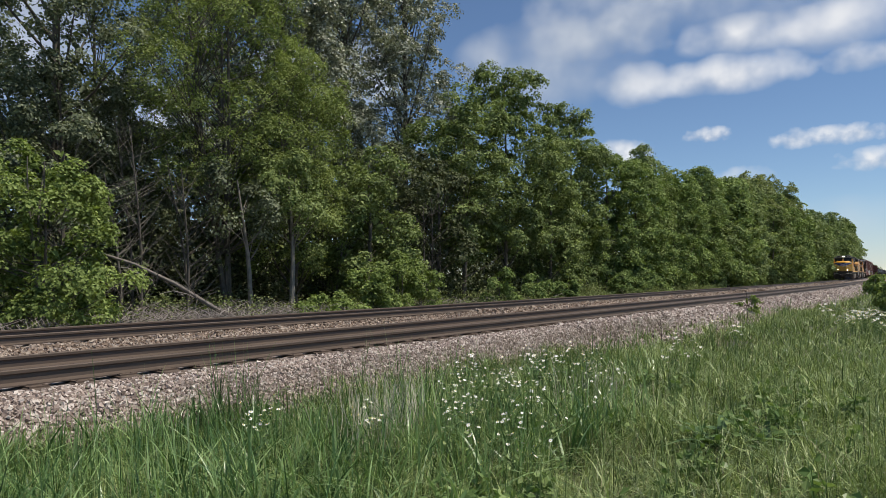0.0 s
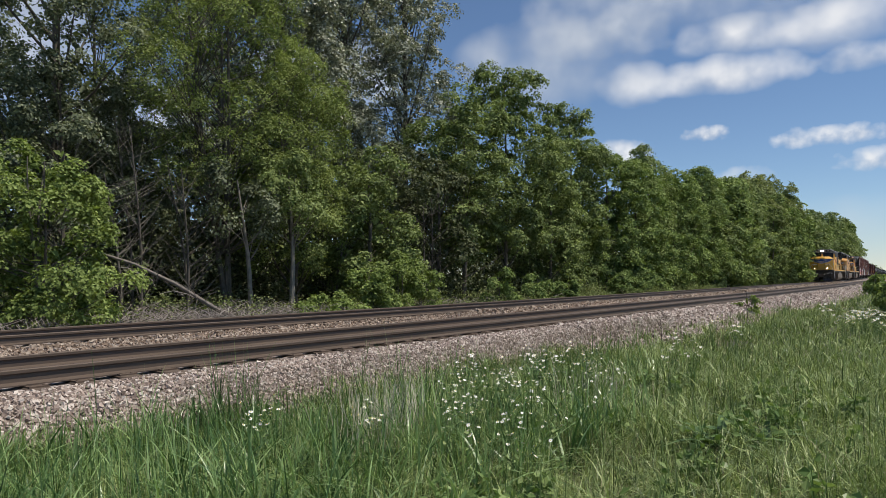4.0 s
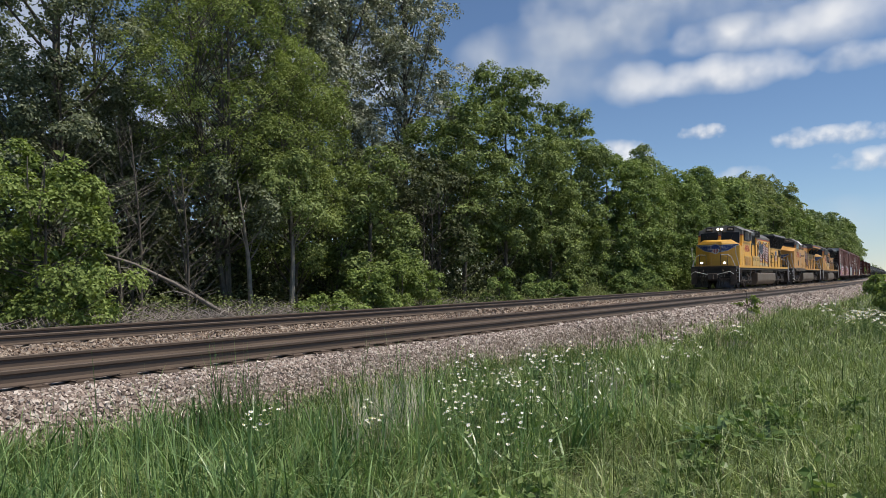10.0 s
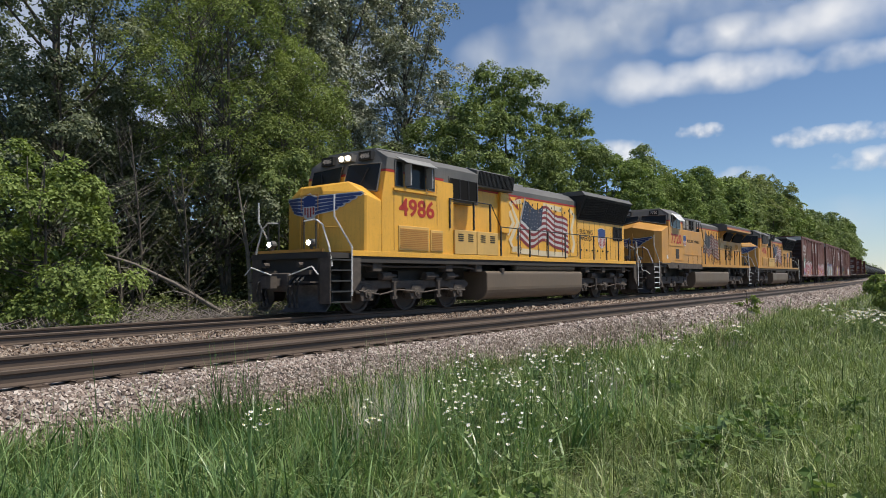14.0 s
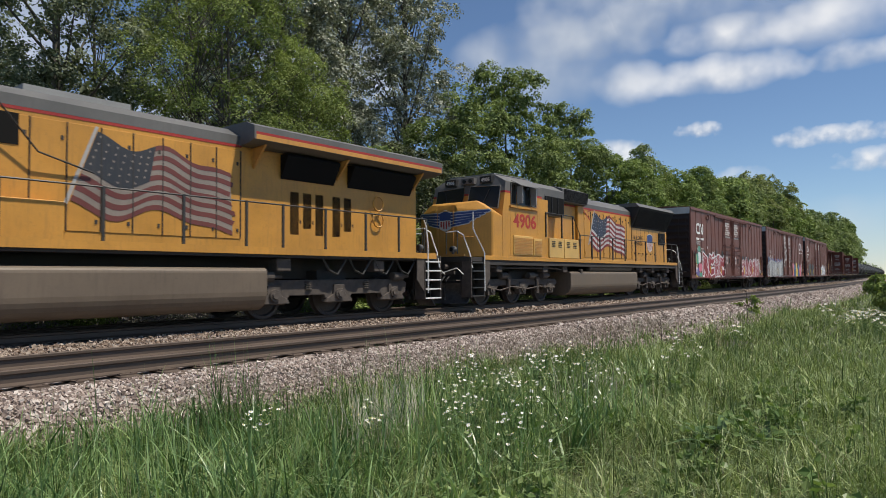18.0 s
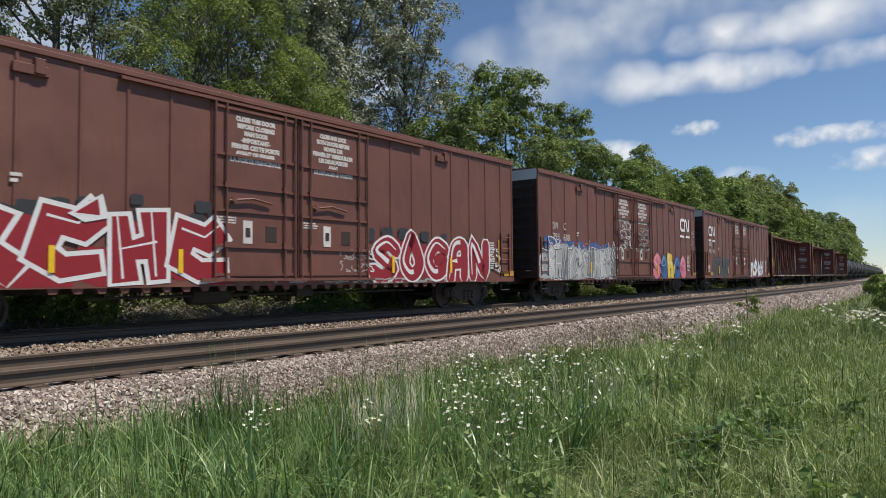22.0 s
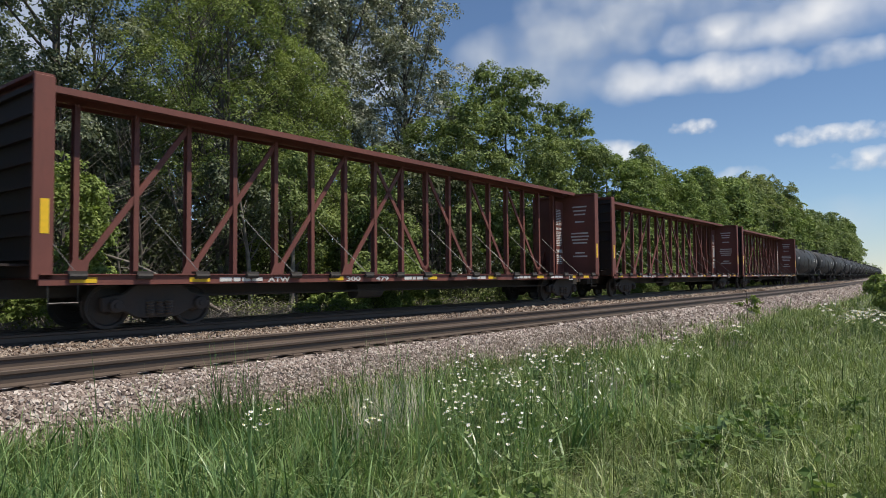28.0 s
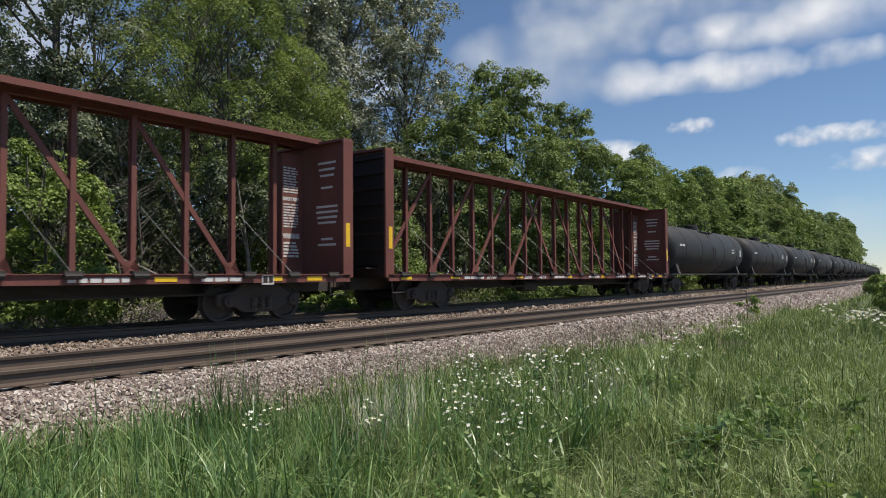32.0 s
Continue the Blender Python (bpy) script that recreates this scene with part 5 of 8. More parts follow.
def pane(parent, x0, x1, z0, z1, y, rim=0.03, metal=None):
    """A side window: metal frame round dark glass."""
    m = Mesh()
    for a, b, c, d in ((x0, x1, z0, z0 + rim), (x0, x1, z1 - rim, z1), (x0, x0 + rim, z0 + rim, z1 - rim), (x1 - rim, x1, z0 + rim, z1 - rim)):
        m.box(a, b, y - 0.02, y + 0.01, c, d)
    w = part("cab_window", m, metal or M_SILVER, parent)
    part("glass", Mesh().box(x0 + rim, x1 - rim, y - 0.004, y + 0.005, z0 + rim, z1 - rim), M_GLASS, w)


def louvres(parent, x0, x1, z0, z1, y, count, material, name="louvre_panel"):
    """A raised access panel with rows of slanted slots."""
    body = part(name, Mesh().box(x0, x1, y - 0.03, y + 0.02, z0, z1), material, parent, bevel=0.008)
    m = Mesh()
    step = (z1 - z0 - 0.10) / count
    for i in range(count):
        z = z0 + 0.05 + step * i
        m.box(x0 + 0.05, x1 - 0.05, y - 0.046, y - 0.028, z, z + step * 0.45)
    tagged(part("slot_pattern", m, M_DULL_YELLOW, body), kind="stuff")


def handrail(parent, posts, height, y, deck=1.6, mat=None, ends=True):
    m = Mesh().tube([(posts[0], y, deck + height), (posts[-1], y, deck + height)], 0.019, 6)
    part("handrail", m, mat or M_RAILING, parent)
    for x in posts:
        part("rail_post", Mesh().box(x - 0.028, x + 0.028, y - 0.02, y + 0.02, deck - 0.12, deck + height + 0.02), mat or M_RAILING, parent)


def steps(parent, u0, u1, side, edge_coat, n=5, low=0.36, high=1.42):
    """A stair well: side plates, dark treads and their white edges."""
    y0, y1 = sorted((side * 1.54, side * 1.16))
    for q in (u0 - 0.03, u1):
        part("step_plate", Mesh().box(q, q + 0.03, y0, y1, low - 0.04, 1.6), M_TRUCK, parent)
    part("step_back", Mesh().box(u0, u1, min(side * 1.14, side * 1.16), max(side * 1.14, side * 1.16), low, 1.6), M_FRAME, parent)
    edge = sorted((side * 1.54, side * 1.56))
    for i in range(n):
        z = low + (high - low) * i / (n - 1)
        part("step_tread", Mesh().box(u0, u1, y0, y1, z - 0.02, z + 0.012), M_FRAME, parent)
        part("tread_edge", Mesh().box(u0, u1, edge[0], edge[1], z - 0.025, z + 0.015), edge_coat, parent)


def ends_gear(loco, L, lights, edge_coat):
    """Pilot, couplers, hoses, lights and stair rails at both ends of a locomotive."""
    for end in (0, 1):
        way = 1 if end == 0 else -1
        X = lambda u: u if end == 0 else L - u
        part("coupler", coupler(Mesh(), X(0.0), way), M_TRUCK, loco, at=(-L / 2, 0, 0))
        part("pilot_plate", Mesh().box(min(X(0.98), X(0.88)), max(X(0.98), X(0.88)), -1.14, 1.14, 0.62, 1.50), M_FRAME, loco, at=(-L / 2, 0, 0))
        for side in (-1, 1):
            rows = []
            for k in range(6):
                t = k / 5
                bow = 0.16 * math.sin(math.pi * t)
                rows.append([(X(0.42 + bow - 0.12 * (1 - t)), side * 0.30, 0.12 + 0.66 * t), (X(0.94 + bow - 0.16 * (1 - t)), side * 1.34, 0.12 + 0.66 * t), (X(0.98 + bow - 0.16 * (1 - t)), side * 1.34, 0.12 + 0.66 * t), (X(0.46 + bow - 0.12 * (1 - t)), side * 0.30, 0.12 + 0.66 * t)])
            part("snow_plough", Mesh().loft(rows), M_PLOUGH, loco, "black curved plough blade, scuffed to steel", smooth=True, at=(-L / 2, 0, 0))
            part("plough_brace", Mesh().tube([(X(0.36), side * 0.5, 0.74), (X(0.70), side * 0.5, 0.95)], 0.03, 6), M_FRAME, loco, at=(-L / 2, 0, 0))
            part("footboard", Mesh().box(min(X(0.42), X(0.72)), max(X(0.42), X(0.72)), min(side * 0.62, side * 1.20), max(side * 0.62, side * 1.20), 0.84, 0.88), M_TRUCK, loco, at=(-L / 2, 0, 0))
            part("hose_bracket", Mesh().box(min(X(0.58), X(0.70)), max(X(0.58), X(0.70)), min(side * 0.36, side * 1.0), max(side * 0.36, side * 1.0), 1.05, 1.16).drum((X(0.56), side * 0.68, 1.30), "x", 0.07, 0.16, 8), M_TRUCK, loco, at=(-L / 2, 0, 0))
        part("coupler_pocket", Mesh().box(min(X(0.44), X(0.70)), max(X(0.44), X(0.70)), -0.34, 0.34, 0.62, 1.10), M_TRUCK, loco, at=(-L / 2, 0, 0), bevel=0.03)
        part("end_platform", Mesh().box(min(X(0.86), X(1.6)), max(X(0.86), X(1.6)), -1.2, 1.2, 1.5, 1.6).box(min(X(0.77), X(0.88)), max(X(0.77), X(0.88)), -1.28, 1.28, 1.50, 1.62), M_FRAME, loco, at=(-L / 2, 0, 0))
        part("platform_edge", Mesh().box(min(X(0.76), X(0.82)), max(X(0.76), X(0.82)), -1.28, 1.28, 1.625, 1.70), M_DULL_YELLOW, loco, at=(-L / 2, 0, 0))
        for side in (-1, 1):
            part("stair_rail", Mesh().tube([(X(0.95), side * 1.50, 3.05), (X(0.95), side * 1.50, 2.50), (X(1.50), side * 1.56, 1.75), (X(1.50), side * 1.56, 0.50)], 0.022, 6), M_WHITE_RAIL, loco, at=(-L / 2, 0, 0)) if end == 0 else part("stair_rail", Mesh().tube([(X(1.50), side * 1.50, 2.62), (X(1.45), side * 1.53, 2.45), (X(1.40), side * 1.56, 1.9), (X(1.40), side * 1.56, 0.50)], 0.022, 6), M_WHITE_RAIL, loco, at=(-L / 2, 0, 0))
            part("stair_rail", Mesh().tube([(X(0.84), side * 0.50, 2.42), (X(0.84), side * 0.95, 2.45), (X(0.84), side * 1.20, 2.30), (X(0.84), side * 1.44, 1.72), (X(0.84), side * 1.54, 1.25)], 0.022, 6), M_WHITE_RAIL, loco, at=(-L / 2, 0, 0))
            for yy in (0.50, 0.95):
                part("end_post", Mesh().tube([(X(0.84), side * yy, 1.6), (X(0.84), side * yy, 2.48)], 0.022, 5), M_RAILING, loco, at=(-L / 2, 0, 0))
            part("uncoupling_lever", Mesh().tube([(X(0.50), side * 0.2, 1.0), (X(0.48), side * 1.2, 1.25), (X(0.46), side * 1.45, 1.05)], 0.018, 5), M_WHITE_RAIL, loco, at=(-L / 2, 0, 0))
            for k in range(3):
                y = side * (0.45 + 0.18 * k)
                part("air_hose", Mesh().tube([(X(0.60), y, 1.0), (X(0.40), y, 0.85), (X(0.36), y * 0.96, 0.55), (X(0.42), y * 0.9, 0.30)], 0.032, 6), M_BLACK, loco, at=(-L / 2, 0, 0))
                part("hose_coupling", Mesh().drum((X(0.42), y * 0.9, 0.28), "z", 0.045, 0.10, 8), M_RAILING, loco, at=(-L / 2, 0, 0))
            st = part("step_side", Mesh().box(min(X(0.76), X(1.56)), max(X(0.76), X(1.56)), min(side * 1.10, side * 1.14), max(side * 1.10, side * 1.14), 0.4, 1.6), M_FRAME, loco, at=(-L / 2, 0, 0))
            ya, yb = sorted((side * 1.50, side * 1.53))
            p, q = sorted((X(1.54), X(1.86)))
            part("stair_plate", Mesh().prism([(p, 0.55), (q, 0.90), (q, 1.50), (p, 1.50)] if end == 0 else [(p, 0.90), (q, 0.55), (q, 1.50), (p, 1.50)], "y", ya, yb), M_TRUCK, loco, at=(-L / 2, 0, 0))
            a, b = sorted((X(0.80), X(1.50)))
            steps(st, a, b, side, edge_coat)
            lamp = part("ditch_light", Mesh().drum((X(0.84), side * 0.78, 1.86), "x", 0.10, 0.20, 14, 0.02).box(X(0.84) - 0.03, X(0.84) + 0.03, side * 0.78 - 0.03, side * 0.78 + 0.03, 1.6, 1.78), M_GREY, loco, at=(-L / 2, 0, 0))
            part("lens", Mesh().drum((X(0.735), side * 0.78, 1.86), "x", 0.066, 0.02, 14), M_LAMP if end == 0 and lights else M_GLASS, lamp)


def louvre_wall(parent, quad, name, ribs, material=None):
    """A dark screen with upright ribs on a slanting face; quad: lower left, lower right, upper right, upper left."""
    q = [Vector(p) for p in quad]
    nrm = (q[1] - q[0]).cross(q[3] - q[0]).normalized()
    if nrm.y > 0:
        nrm = -nrm
    body = part(name, Mesh().loft([[p + nrm * 0.004 for p in q], [p + nrm * 0.018 for p in q]]), material or M_GRILLE, parent)
    m = Mesh()
    for i in range(ribs + 1):
        t = i / ribs
        a, b = q[0].lerp(q[1], t), q[3].lerp(q[2], t)
        w = (q[1] - q[0]).normalized() * 0.018
        m.loft([[a - w + nrm * 0.018, a + w + nrm * 0.018, b + w + nrm * 0.018, b - w + nrm * 0.018], [a - w + nrm * 0.04, a + w + nrm * 0.04, b + w + nrm * 0.04, b - w + nrm * 0.04]])
    tagged(part("screen_fin_field", m, M_BLACK, body), kind="stuff")


def wide_nose_loco(number, lights, label, patched):
    """Six-axle locomotive with chamfered nose, flared radiators and long hood."""
    L = 22.05
    coat = M_YELLOW if patched else M_WORN
    loco = tagged(new("diesel_locomotive"), label, "locomotive", "locomotives of the train")
    at = (-L / 2, 0, 0)
    deck = part("deck", Mesh().box(0.75, L - 0.75, -1.50, 1.50, 1.46, 1.60).box(1.6, L - 1.6, -0.55, 0.55, 0.95, 1.46), M_FRAME, loco, at=at)
    part("sill_stripe", Mesh().box(1.50, 20.4, -1.555, -1.50, 1.52, 1.66).box(1.50, 20.4, 1.50, 1.555, 1.52, 1.66), coat, loco, at=at, bevel=0.006)
    part("sill_shadow_angle", Mesh().box(1.6, 20.3, -1.52, -1.42, 1.36, 1.52), M_FRAME, loco, at=at)
    # nose
    nose = Mesh().loft([[(1.46, -0.42, 1.62), (1.50, -0.42, 3.24), (1.60, -0.36, 3.44), (1.60, 0.36, 3.44), (1.50, 0.42, 3.24), (1.46, 0.42, 1.62)],
                        [(2.02, -1.54, 1.62), (2.04, -1.54, 3.18), (1.98, -0.98, 3.54), (1.98, 0.98, 3.54), (2.04, 1.54, 3.18), (2.02, 1.54, 1.62)],
                        [(2.66, -1.55, 1.62), (2.66, -1.55, 3.02), (2.66, -0.80, 3.50), (2.66, 0.80, 3.50), (2.66, 1.55, 3.02), (2.66, 1.55, 1.62)]])
    nose_ob = part("nose", nose, coat, loco, "yellow chamfered nose", at=at, bevel=0.04)
    wings(nose_ob, 1.47, 2.84, 1.62, 0.42, (0.447, 0.894))
    part("nose_door_seam", Mesh().box(1.44, 1.47, -0.36, -0.34, 1.7, 3.2).box(1.44, 1.47, 0.30, 0.32, 1.7, 3.2).box(1.44, 1.47, -0.36, 0.32, 3.18, 3.2), M_DULL_YELLOW, nose_ob)
    part("nose_grab_iron", Mesh().tube([(1.72, -0.98, 2.30), (1.64, -0.98, 2.30), (1.47, -0.62, 2.30), (1.55, -0.62, 2.30)], 0.014, 5), coat, nose_ob)
    # cab, lower yellow and upper grey
    lower = Mesh().loft([[(2.64, -1.55, 1.62), (2.64, -1.55, 3.10), (2.80, -1.55, 3.85), (2.80, 1.55, 3.85), (2.64, 1.55, 3.10), (2.64, 1.55, 1.62)],
                         [(5.36, -1.55, 1.62), (5.36, -1.55, 3.10), (5.36, -1.55, 3.85), (5.36, 1.55, 3.85), (5.36, 1.55, 3.10), (5.36, 1.55, 1.62)]])
    cab = part("cab", lower, coat, loco, at=at)
    upper = Mesh().loft([[(2.815, -1.545, 3.92), (2.90, -1.53, 4.26), (3.02, -0.98, 4.55), (3.02, 0.98, 4.55), (2.90, 1.53, 4.26), (2.815, 1.545, 3.92)],
                         [(5.36, -1.545, 3.92), (5.36, -1.545, 4.26), (5.36, -1.02, 4.58), (5.36, 1.02, 4.58), (5.36, 1.545, 4.26), (5.36, 1.545, 3.92)]])
    part("cab_roof", upper, M_GREY, loco, "grey cab roof", at=at, bevel=0.01)
    part("roof_panel", Mesh().loft([[(3.05, -0.96, 4.57), (3.05, 0.96, 4.57), (3.05, 0.96, 4.60), (3.05, -0.96, 4.60)], [(5.3, -1.0, 4.60), (5.3, 1.0, 4.60), (5.3, 1.0, 4.63), (5.3, -1.0, 4.63)]]), M_ROOF, loco, at=at)
    part("red_band", Mesh().loft([[(2.80, -1.555, 3.85), (2.815, -1.553, 3.92), (2.815, 1.553, 3.92), (2.80, 1.555, 3.85)], [(5.37, -1.555, 3.85), (5.37, -1.553, 3.92), (5.37, 1.553, 3.92), (5.37, 1.555, 3.85)]]), M_RED, loco, at=at)
    for side in (-1, 1):
        for a, b in ((3.16, 3.50), (3.64, 4.48), (4.58, 4.92)):
            if side < 0:
                pane(cab, a, b, 3.48, 4.20, -1.56, 0.028, M_GREY)
        if side < 0:
            part("window_sill", Mesh().box(3.08, 5.02, -1.61, -1.555, 3.36, 3.43), coat, cab)
            part("sun_visor", Mesh().loft([[(3.20, -1.56, 4.31), (4.72, -1.56, 4.31), (4.66, -1.90, 4.12), (3.30, -1.90, 4.12)], [(3.20, -1.56, 4.29), (4.72, -1.56, 4.29), (4.66, -1.90, 4.10), (3.30, -1.90, 4.10)]]), M_ROOF if patched else M_GREY, cab)
            part("mirror", Mesh().box(3.56, 3.60, -1.80, -1.57, 3.52, 4.12).box(4.52, 4.56, -1.80, -1.57, 3.52, 4.12), M_SILVER, cab, "narrow wind deflectors beside the window")
            part("door_seam", Mesh().box(3.12, 3.14, -1.556, -1.55, 1.7, 3.3).box(5.04, 5.06, -1.556, -1.55, 2.5, 3.8), M_DULL_YELLOW, cab)
    for side in (-1, 1):
        a, b = side * 0.12, side * 1.36
        quad = [(2.685, b, 3.30), (2.655, a, 3.52), (2.865, a, 4.16), (2.88, b, 4.10)]
        m = Mesh()
        shift = [(-0.02, 0, 0), (-0.055, 0, 0)]
        m.loft([[(x + d[0], y, z) for x, y, z in quad] for d in shift])
        glass = part("windshield", m, M_GLASS, cab)
        loop = [Vector(q) + Vector((-0.045, 0, 0)) for q in quad]
        part("window_frame", Mesh().tube(loop + loop[:1], 0.024, 5), M_GREY, glass)
        part("wiper", Mesh().tube([(2.60, side * 0.75, 3.48), (2.76, side * 0.95, 4.0)], 0.012, 4), M_BLACK, cab)
        m = Mesh().box(2.80, 2.98, min(side * 0.52, side * 1.0), max(side * 0.52, side * 1.0), 4.24, 4.48)
        board = part("number_board", m, M_BLACK, cab)
        front_text(board, number, 2.797, side * 0.76, 4.30, 0.12, 0.36)
    head = part("headlight", Mesh().box(2.78, 3.0, -0.28, 0.28, 4.26, 4.46), M_GREY, cab)
    for y in (-0.13, 0.13):
        part("lens", Mesh().drum((2.765, y, 4.36), "x", 0.070, 0.03, 14), M_LAMP if lights else M_GLASS, head)
    part("horn", Mesh().drum((5.0, 0.3, 4.72), "x", 0.06, 0.5, 8).drum((5.0, 0.1, 4.72), "x", 0.06, 0.4, 8), M_GREY, loco, at=at)
    text(cab, number, 3.34, 2.70, -1.556, 0.47, M_NUMBER, 1.58, "road_number", 0.016)
    louvres(cab, 3.30, 4.62, 1.72, 2.40, -1.55, 11, M_CREAM)
    louvres(cab, 4.70, 5.30, 1.72, 2.34, -1.55, 10, M_CREAM)
    # hood
    hood = Mesh().loft([ring(5.36, 1.02, 3.86, 1.02, 3.861), ring(20.30, 1.02, 3.86, 1.02, 3.861)])
    hood_ob = part("hood", hood, coat, loco, "long yellow engine hood", at=at)
    part("hood_roof", Mesh().loft([[(u, -1.02, 3.93), (u, -1.02, 4.10), (u, -0.66, 4.38), (u, 0.66, 4.38), (u, 1.02, 4.10), (u, 1.02, 3.93)] for u in (5.36, 15.3)]), M_GREY, loco, "grey hood roof", at=at)
    part("red_band", Mesh().box(5.37, 15.3, -1.027, 1.027, 3.861, 3.93), M_RED, loco, at=at)
    part("hood_roof_plates", Mesh().box(9.9, 11.6, -0.62, 0.62, 4.38, 4.46).box(11.9, 14.9, -0.60, 0.60, 4.38, 4.43), M_ROOF, loco, at=at, bevel=0.01)
    # equipment just behind the cab stands out to the full width
    part("rear_cab_block", Mesh().box(5.36, 5.92, -1.50, 1.50, 1.62, 3.84), coat, loco, at=at)
    part("filter_block", Mesh().loft([[(u, -1.40, 3.30), (u, -1.42, 4.30), (u, -0.95, 4.56), (u, 0.95, 4.56), (u, 1.42, 4.30), (u, 1.40, 3.30)] for u in (5.37, 7.42)]), M_GREY, loco, at=at, bevel=0.01)
    louvre_wall(loco_part := part("filter_frame", Mesh().box(5.80, 7.32, -1.43, -1.40, 3.36, 4.06), M_GREY, loco, at=at), [(5.85, -1.43, 3.40), (7.28, -1.43, 3.40), (7.28, -1.43, 4.02), (5.85, -1.43, 4.02)], "filter_screen", 3)
    part("dynamic_brake_block", Mesh().loft([[(u, -1.28, 3.95), (u, -1.34, 4.46), (u, -0.95, 4.60), (u, 0.95, 4.60), (u, 1.34, 4.46), (u, 1.28, 3.95)] for u in (7.46, 9.82)]), M_GREY, loco, at=at, bevel=0.01)
    louvre_wall(loco_part, [(7.60, -1.29, 4.00), (9.70, -1.29, 4.00), (9.70, -1.345, 4.46), (7.60, -1.345, 4.46)], "brake_grille", 26)
    part("blower_duct", Mesh().box(9.2, 9.75, -1.14, -1.02, 2.5, 3.93), coat, loco, at=at, bevel=0.02)
    for a, b in ((5.92, 7.10), (7.14, 8.36)):
        m = Mesh().box(a, b, -1.555, -1.10, 1.67, 2.42)
        boxx = part("battery_box", m, M_CREAM, loco, "pale yellow battery box with vent slots", at=at, bevel=0.012)
        slots = Mesh()
        for k in range(4):
            slots.box(a + 0.18, a + 0.45, -1.565, -1.55, 2.08 + 0.065 * k, 2.11 + 0.065 * k).box(b - 0.48, b - 0.20, -1.565, -1.55, 2.08 + 0.065 * k, 2.11 + 0.065 * k)
        tagged(part("slot_pattern", slots, M_BLACK, boxx), kind="stuff")
    # hood doors, hinges and latches
    for i in range(8):
        a = 10.0 + 0.66 * i
        part("hood_door", Mesh().box(a, a + 0.63, -1.036, -1.015, 1.80, 3.78), coat, hood_ob, bevel=0.006)
        part("door_seam", Mesh().box(a + 0.634, a + 0.652, -1.054, -1.03, 1.80, 3.78), M_TRUCK, hood_ob)
        part("latch", Mesh().box(a + 0.52, a + 0.58, -1.05, -1.03, 2.35, 2.42), M_DULL_YELLOW, hood_ob)
        part("hinge", Mesh().box(a + 0.04, a + 0.08, -1.05, -1.03, 3.40, 3.50), M_DULL_YELLOW, hood_ob)
        part("hinge", Mesh().box(a + 0.04, a + 0.08, -1.05, -1.03, 1.95, 2.05), M_DULL_YELLOW, hood_ob)
    flag(hood_ob, 10.75, 14.45, 1.98, 3.74, -1.04)
    if patched:
        for pts in ([(10.75, 3.75), (9.98, 3.62), (10.5, 2.95), (9.95, 2.25), (10.15, 1.95), (10.7, 2.0)], [(14.6, 3.7), (15.05, 3.5), (14.75, 2.9), (15.0, 2.3), (14.8, 1.95)], [(12.4, 3.72), (13.9, 3.66)], [(9.9, 3.3), (10.2, 2.9), (9.75, 2.5)], [(10.4, 1.92), (12.2, 1.86), (14.4, 1.84)]):
            part("primer_patch", stroke(Mesh(), pts, 0.20, -1.0405), M_PRIMER, hood_ob, "pale primer smear beside the flag")
    part("red_notch", stroke(Mesh(), [(9.75, 3.90), (10.55, 3.42), (10.35, 3.78), (10.75, 3.88)], 0.07, -1.0425), M_RED, hood_ob, "red zigzag in the roof stripe")
    for k in range(14):
        part("latch", Mesh().box(10.06 + 0.37 * k, 10.11 + 0.37 * k, -1.056, -1.03, 3.62 - 0.10 * (k % 2), 3.70 - 0.10 * (k % 2)), M_BLACK, hood_ob)
    for k in range(9):
        part("panel_seam", Mesh().box(15.4 + 0.55 * k, 15.415 + 0.55 * k, -1.024, -1.015, 1.75, 3.34), M_TRUCK, hood_ob)
    # radiators
    rad = Mesh().loft([[(u, -1.02, 3.36), (u, -1.46, 4.34), (u, -1.30, 4.52), (u, 1.30, 4.52), (u, 1.46, 4.34), (u, 1.02, 3.36)] for u in (15.25, 20.25)])
    rad_ob = part("radiator_housing", rad, M_BLACK, loco, "flared sooty black radiator housing", at=at)
    for a, b in ((15.45, 17.70), (17.85, 20.10)):
        louvre_wall(rad_ob, [(a, -1.06, 3.44), (b, -1.06, 3.44), (b, -1.43, 4.27), (a, -1.43, 4.27)], "radiator_screen", 24)
    part("radiator_roof", Mesh().loft([[(u, -1.48, 4.36), (u, -1.32, 4.54), (u, 1.32, 4.54), (u, 1.48, 4.36)] for u in (15.2, 20.32)]), M_GREY, loco, at=at)
    louvre_wall(hood_ob, [(19.0, -1.022, 2.62), (19.95, -1.022, 2.62), (19.95, -1.022, 3.24), (19.0, -1.022, 3.24)], "rear_grille", 10, M_FRAME)
    text(hood_ob, "BUILDING", 15.55, 2.78, -1.026, 0.20, M_BLACK, 1.25, "slogan")
    text(hood_ob, "AMERICA", 15.60, 2.50, -1.026, 0.20, M_BLACK, 1.15, "slogan")
    shield(hood_ob, 17.75, 2.66, -1.026, 0.80, 0.95)
    for k in range(6):
        part("latch", Mesh().box(15.6 + 0.55 * k, 15.68 + 0.55 * k, -1.05, -1.02, 2.05, 2.12), M_BLACK, hood_ob)
    # railings
    handrail(deck, [8.62, 9.75, 10.55, 11.9, 13.3, 14.6, 15.9, 17.2, 18.5, 19.7, 20.5], 1.05, -1.50)
    part("handrail", Mesh().tube([(5.70, -1.52, 3.36), (8.0, -1.52, 3.36), (8.60, -1.50, 2.66)], 0.019, 6), M_RAILING, deck)
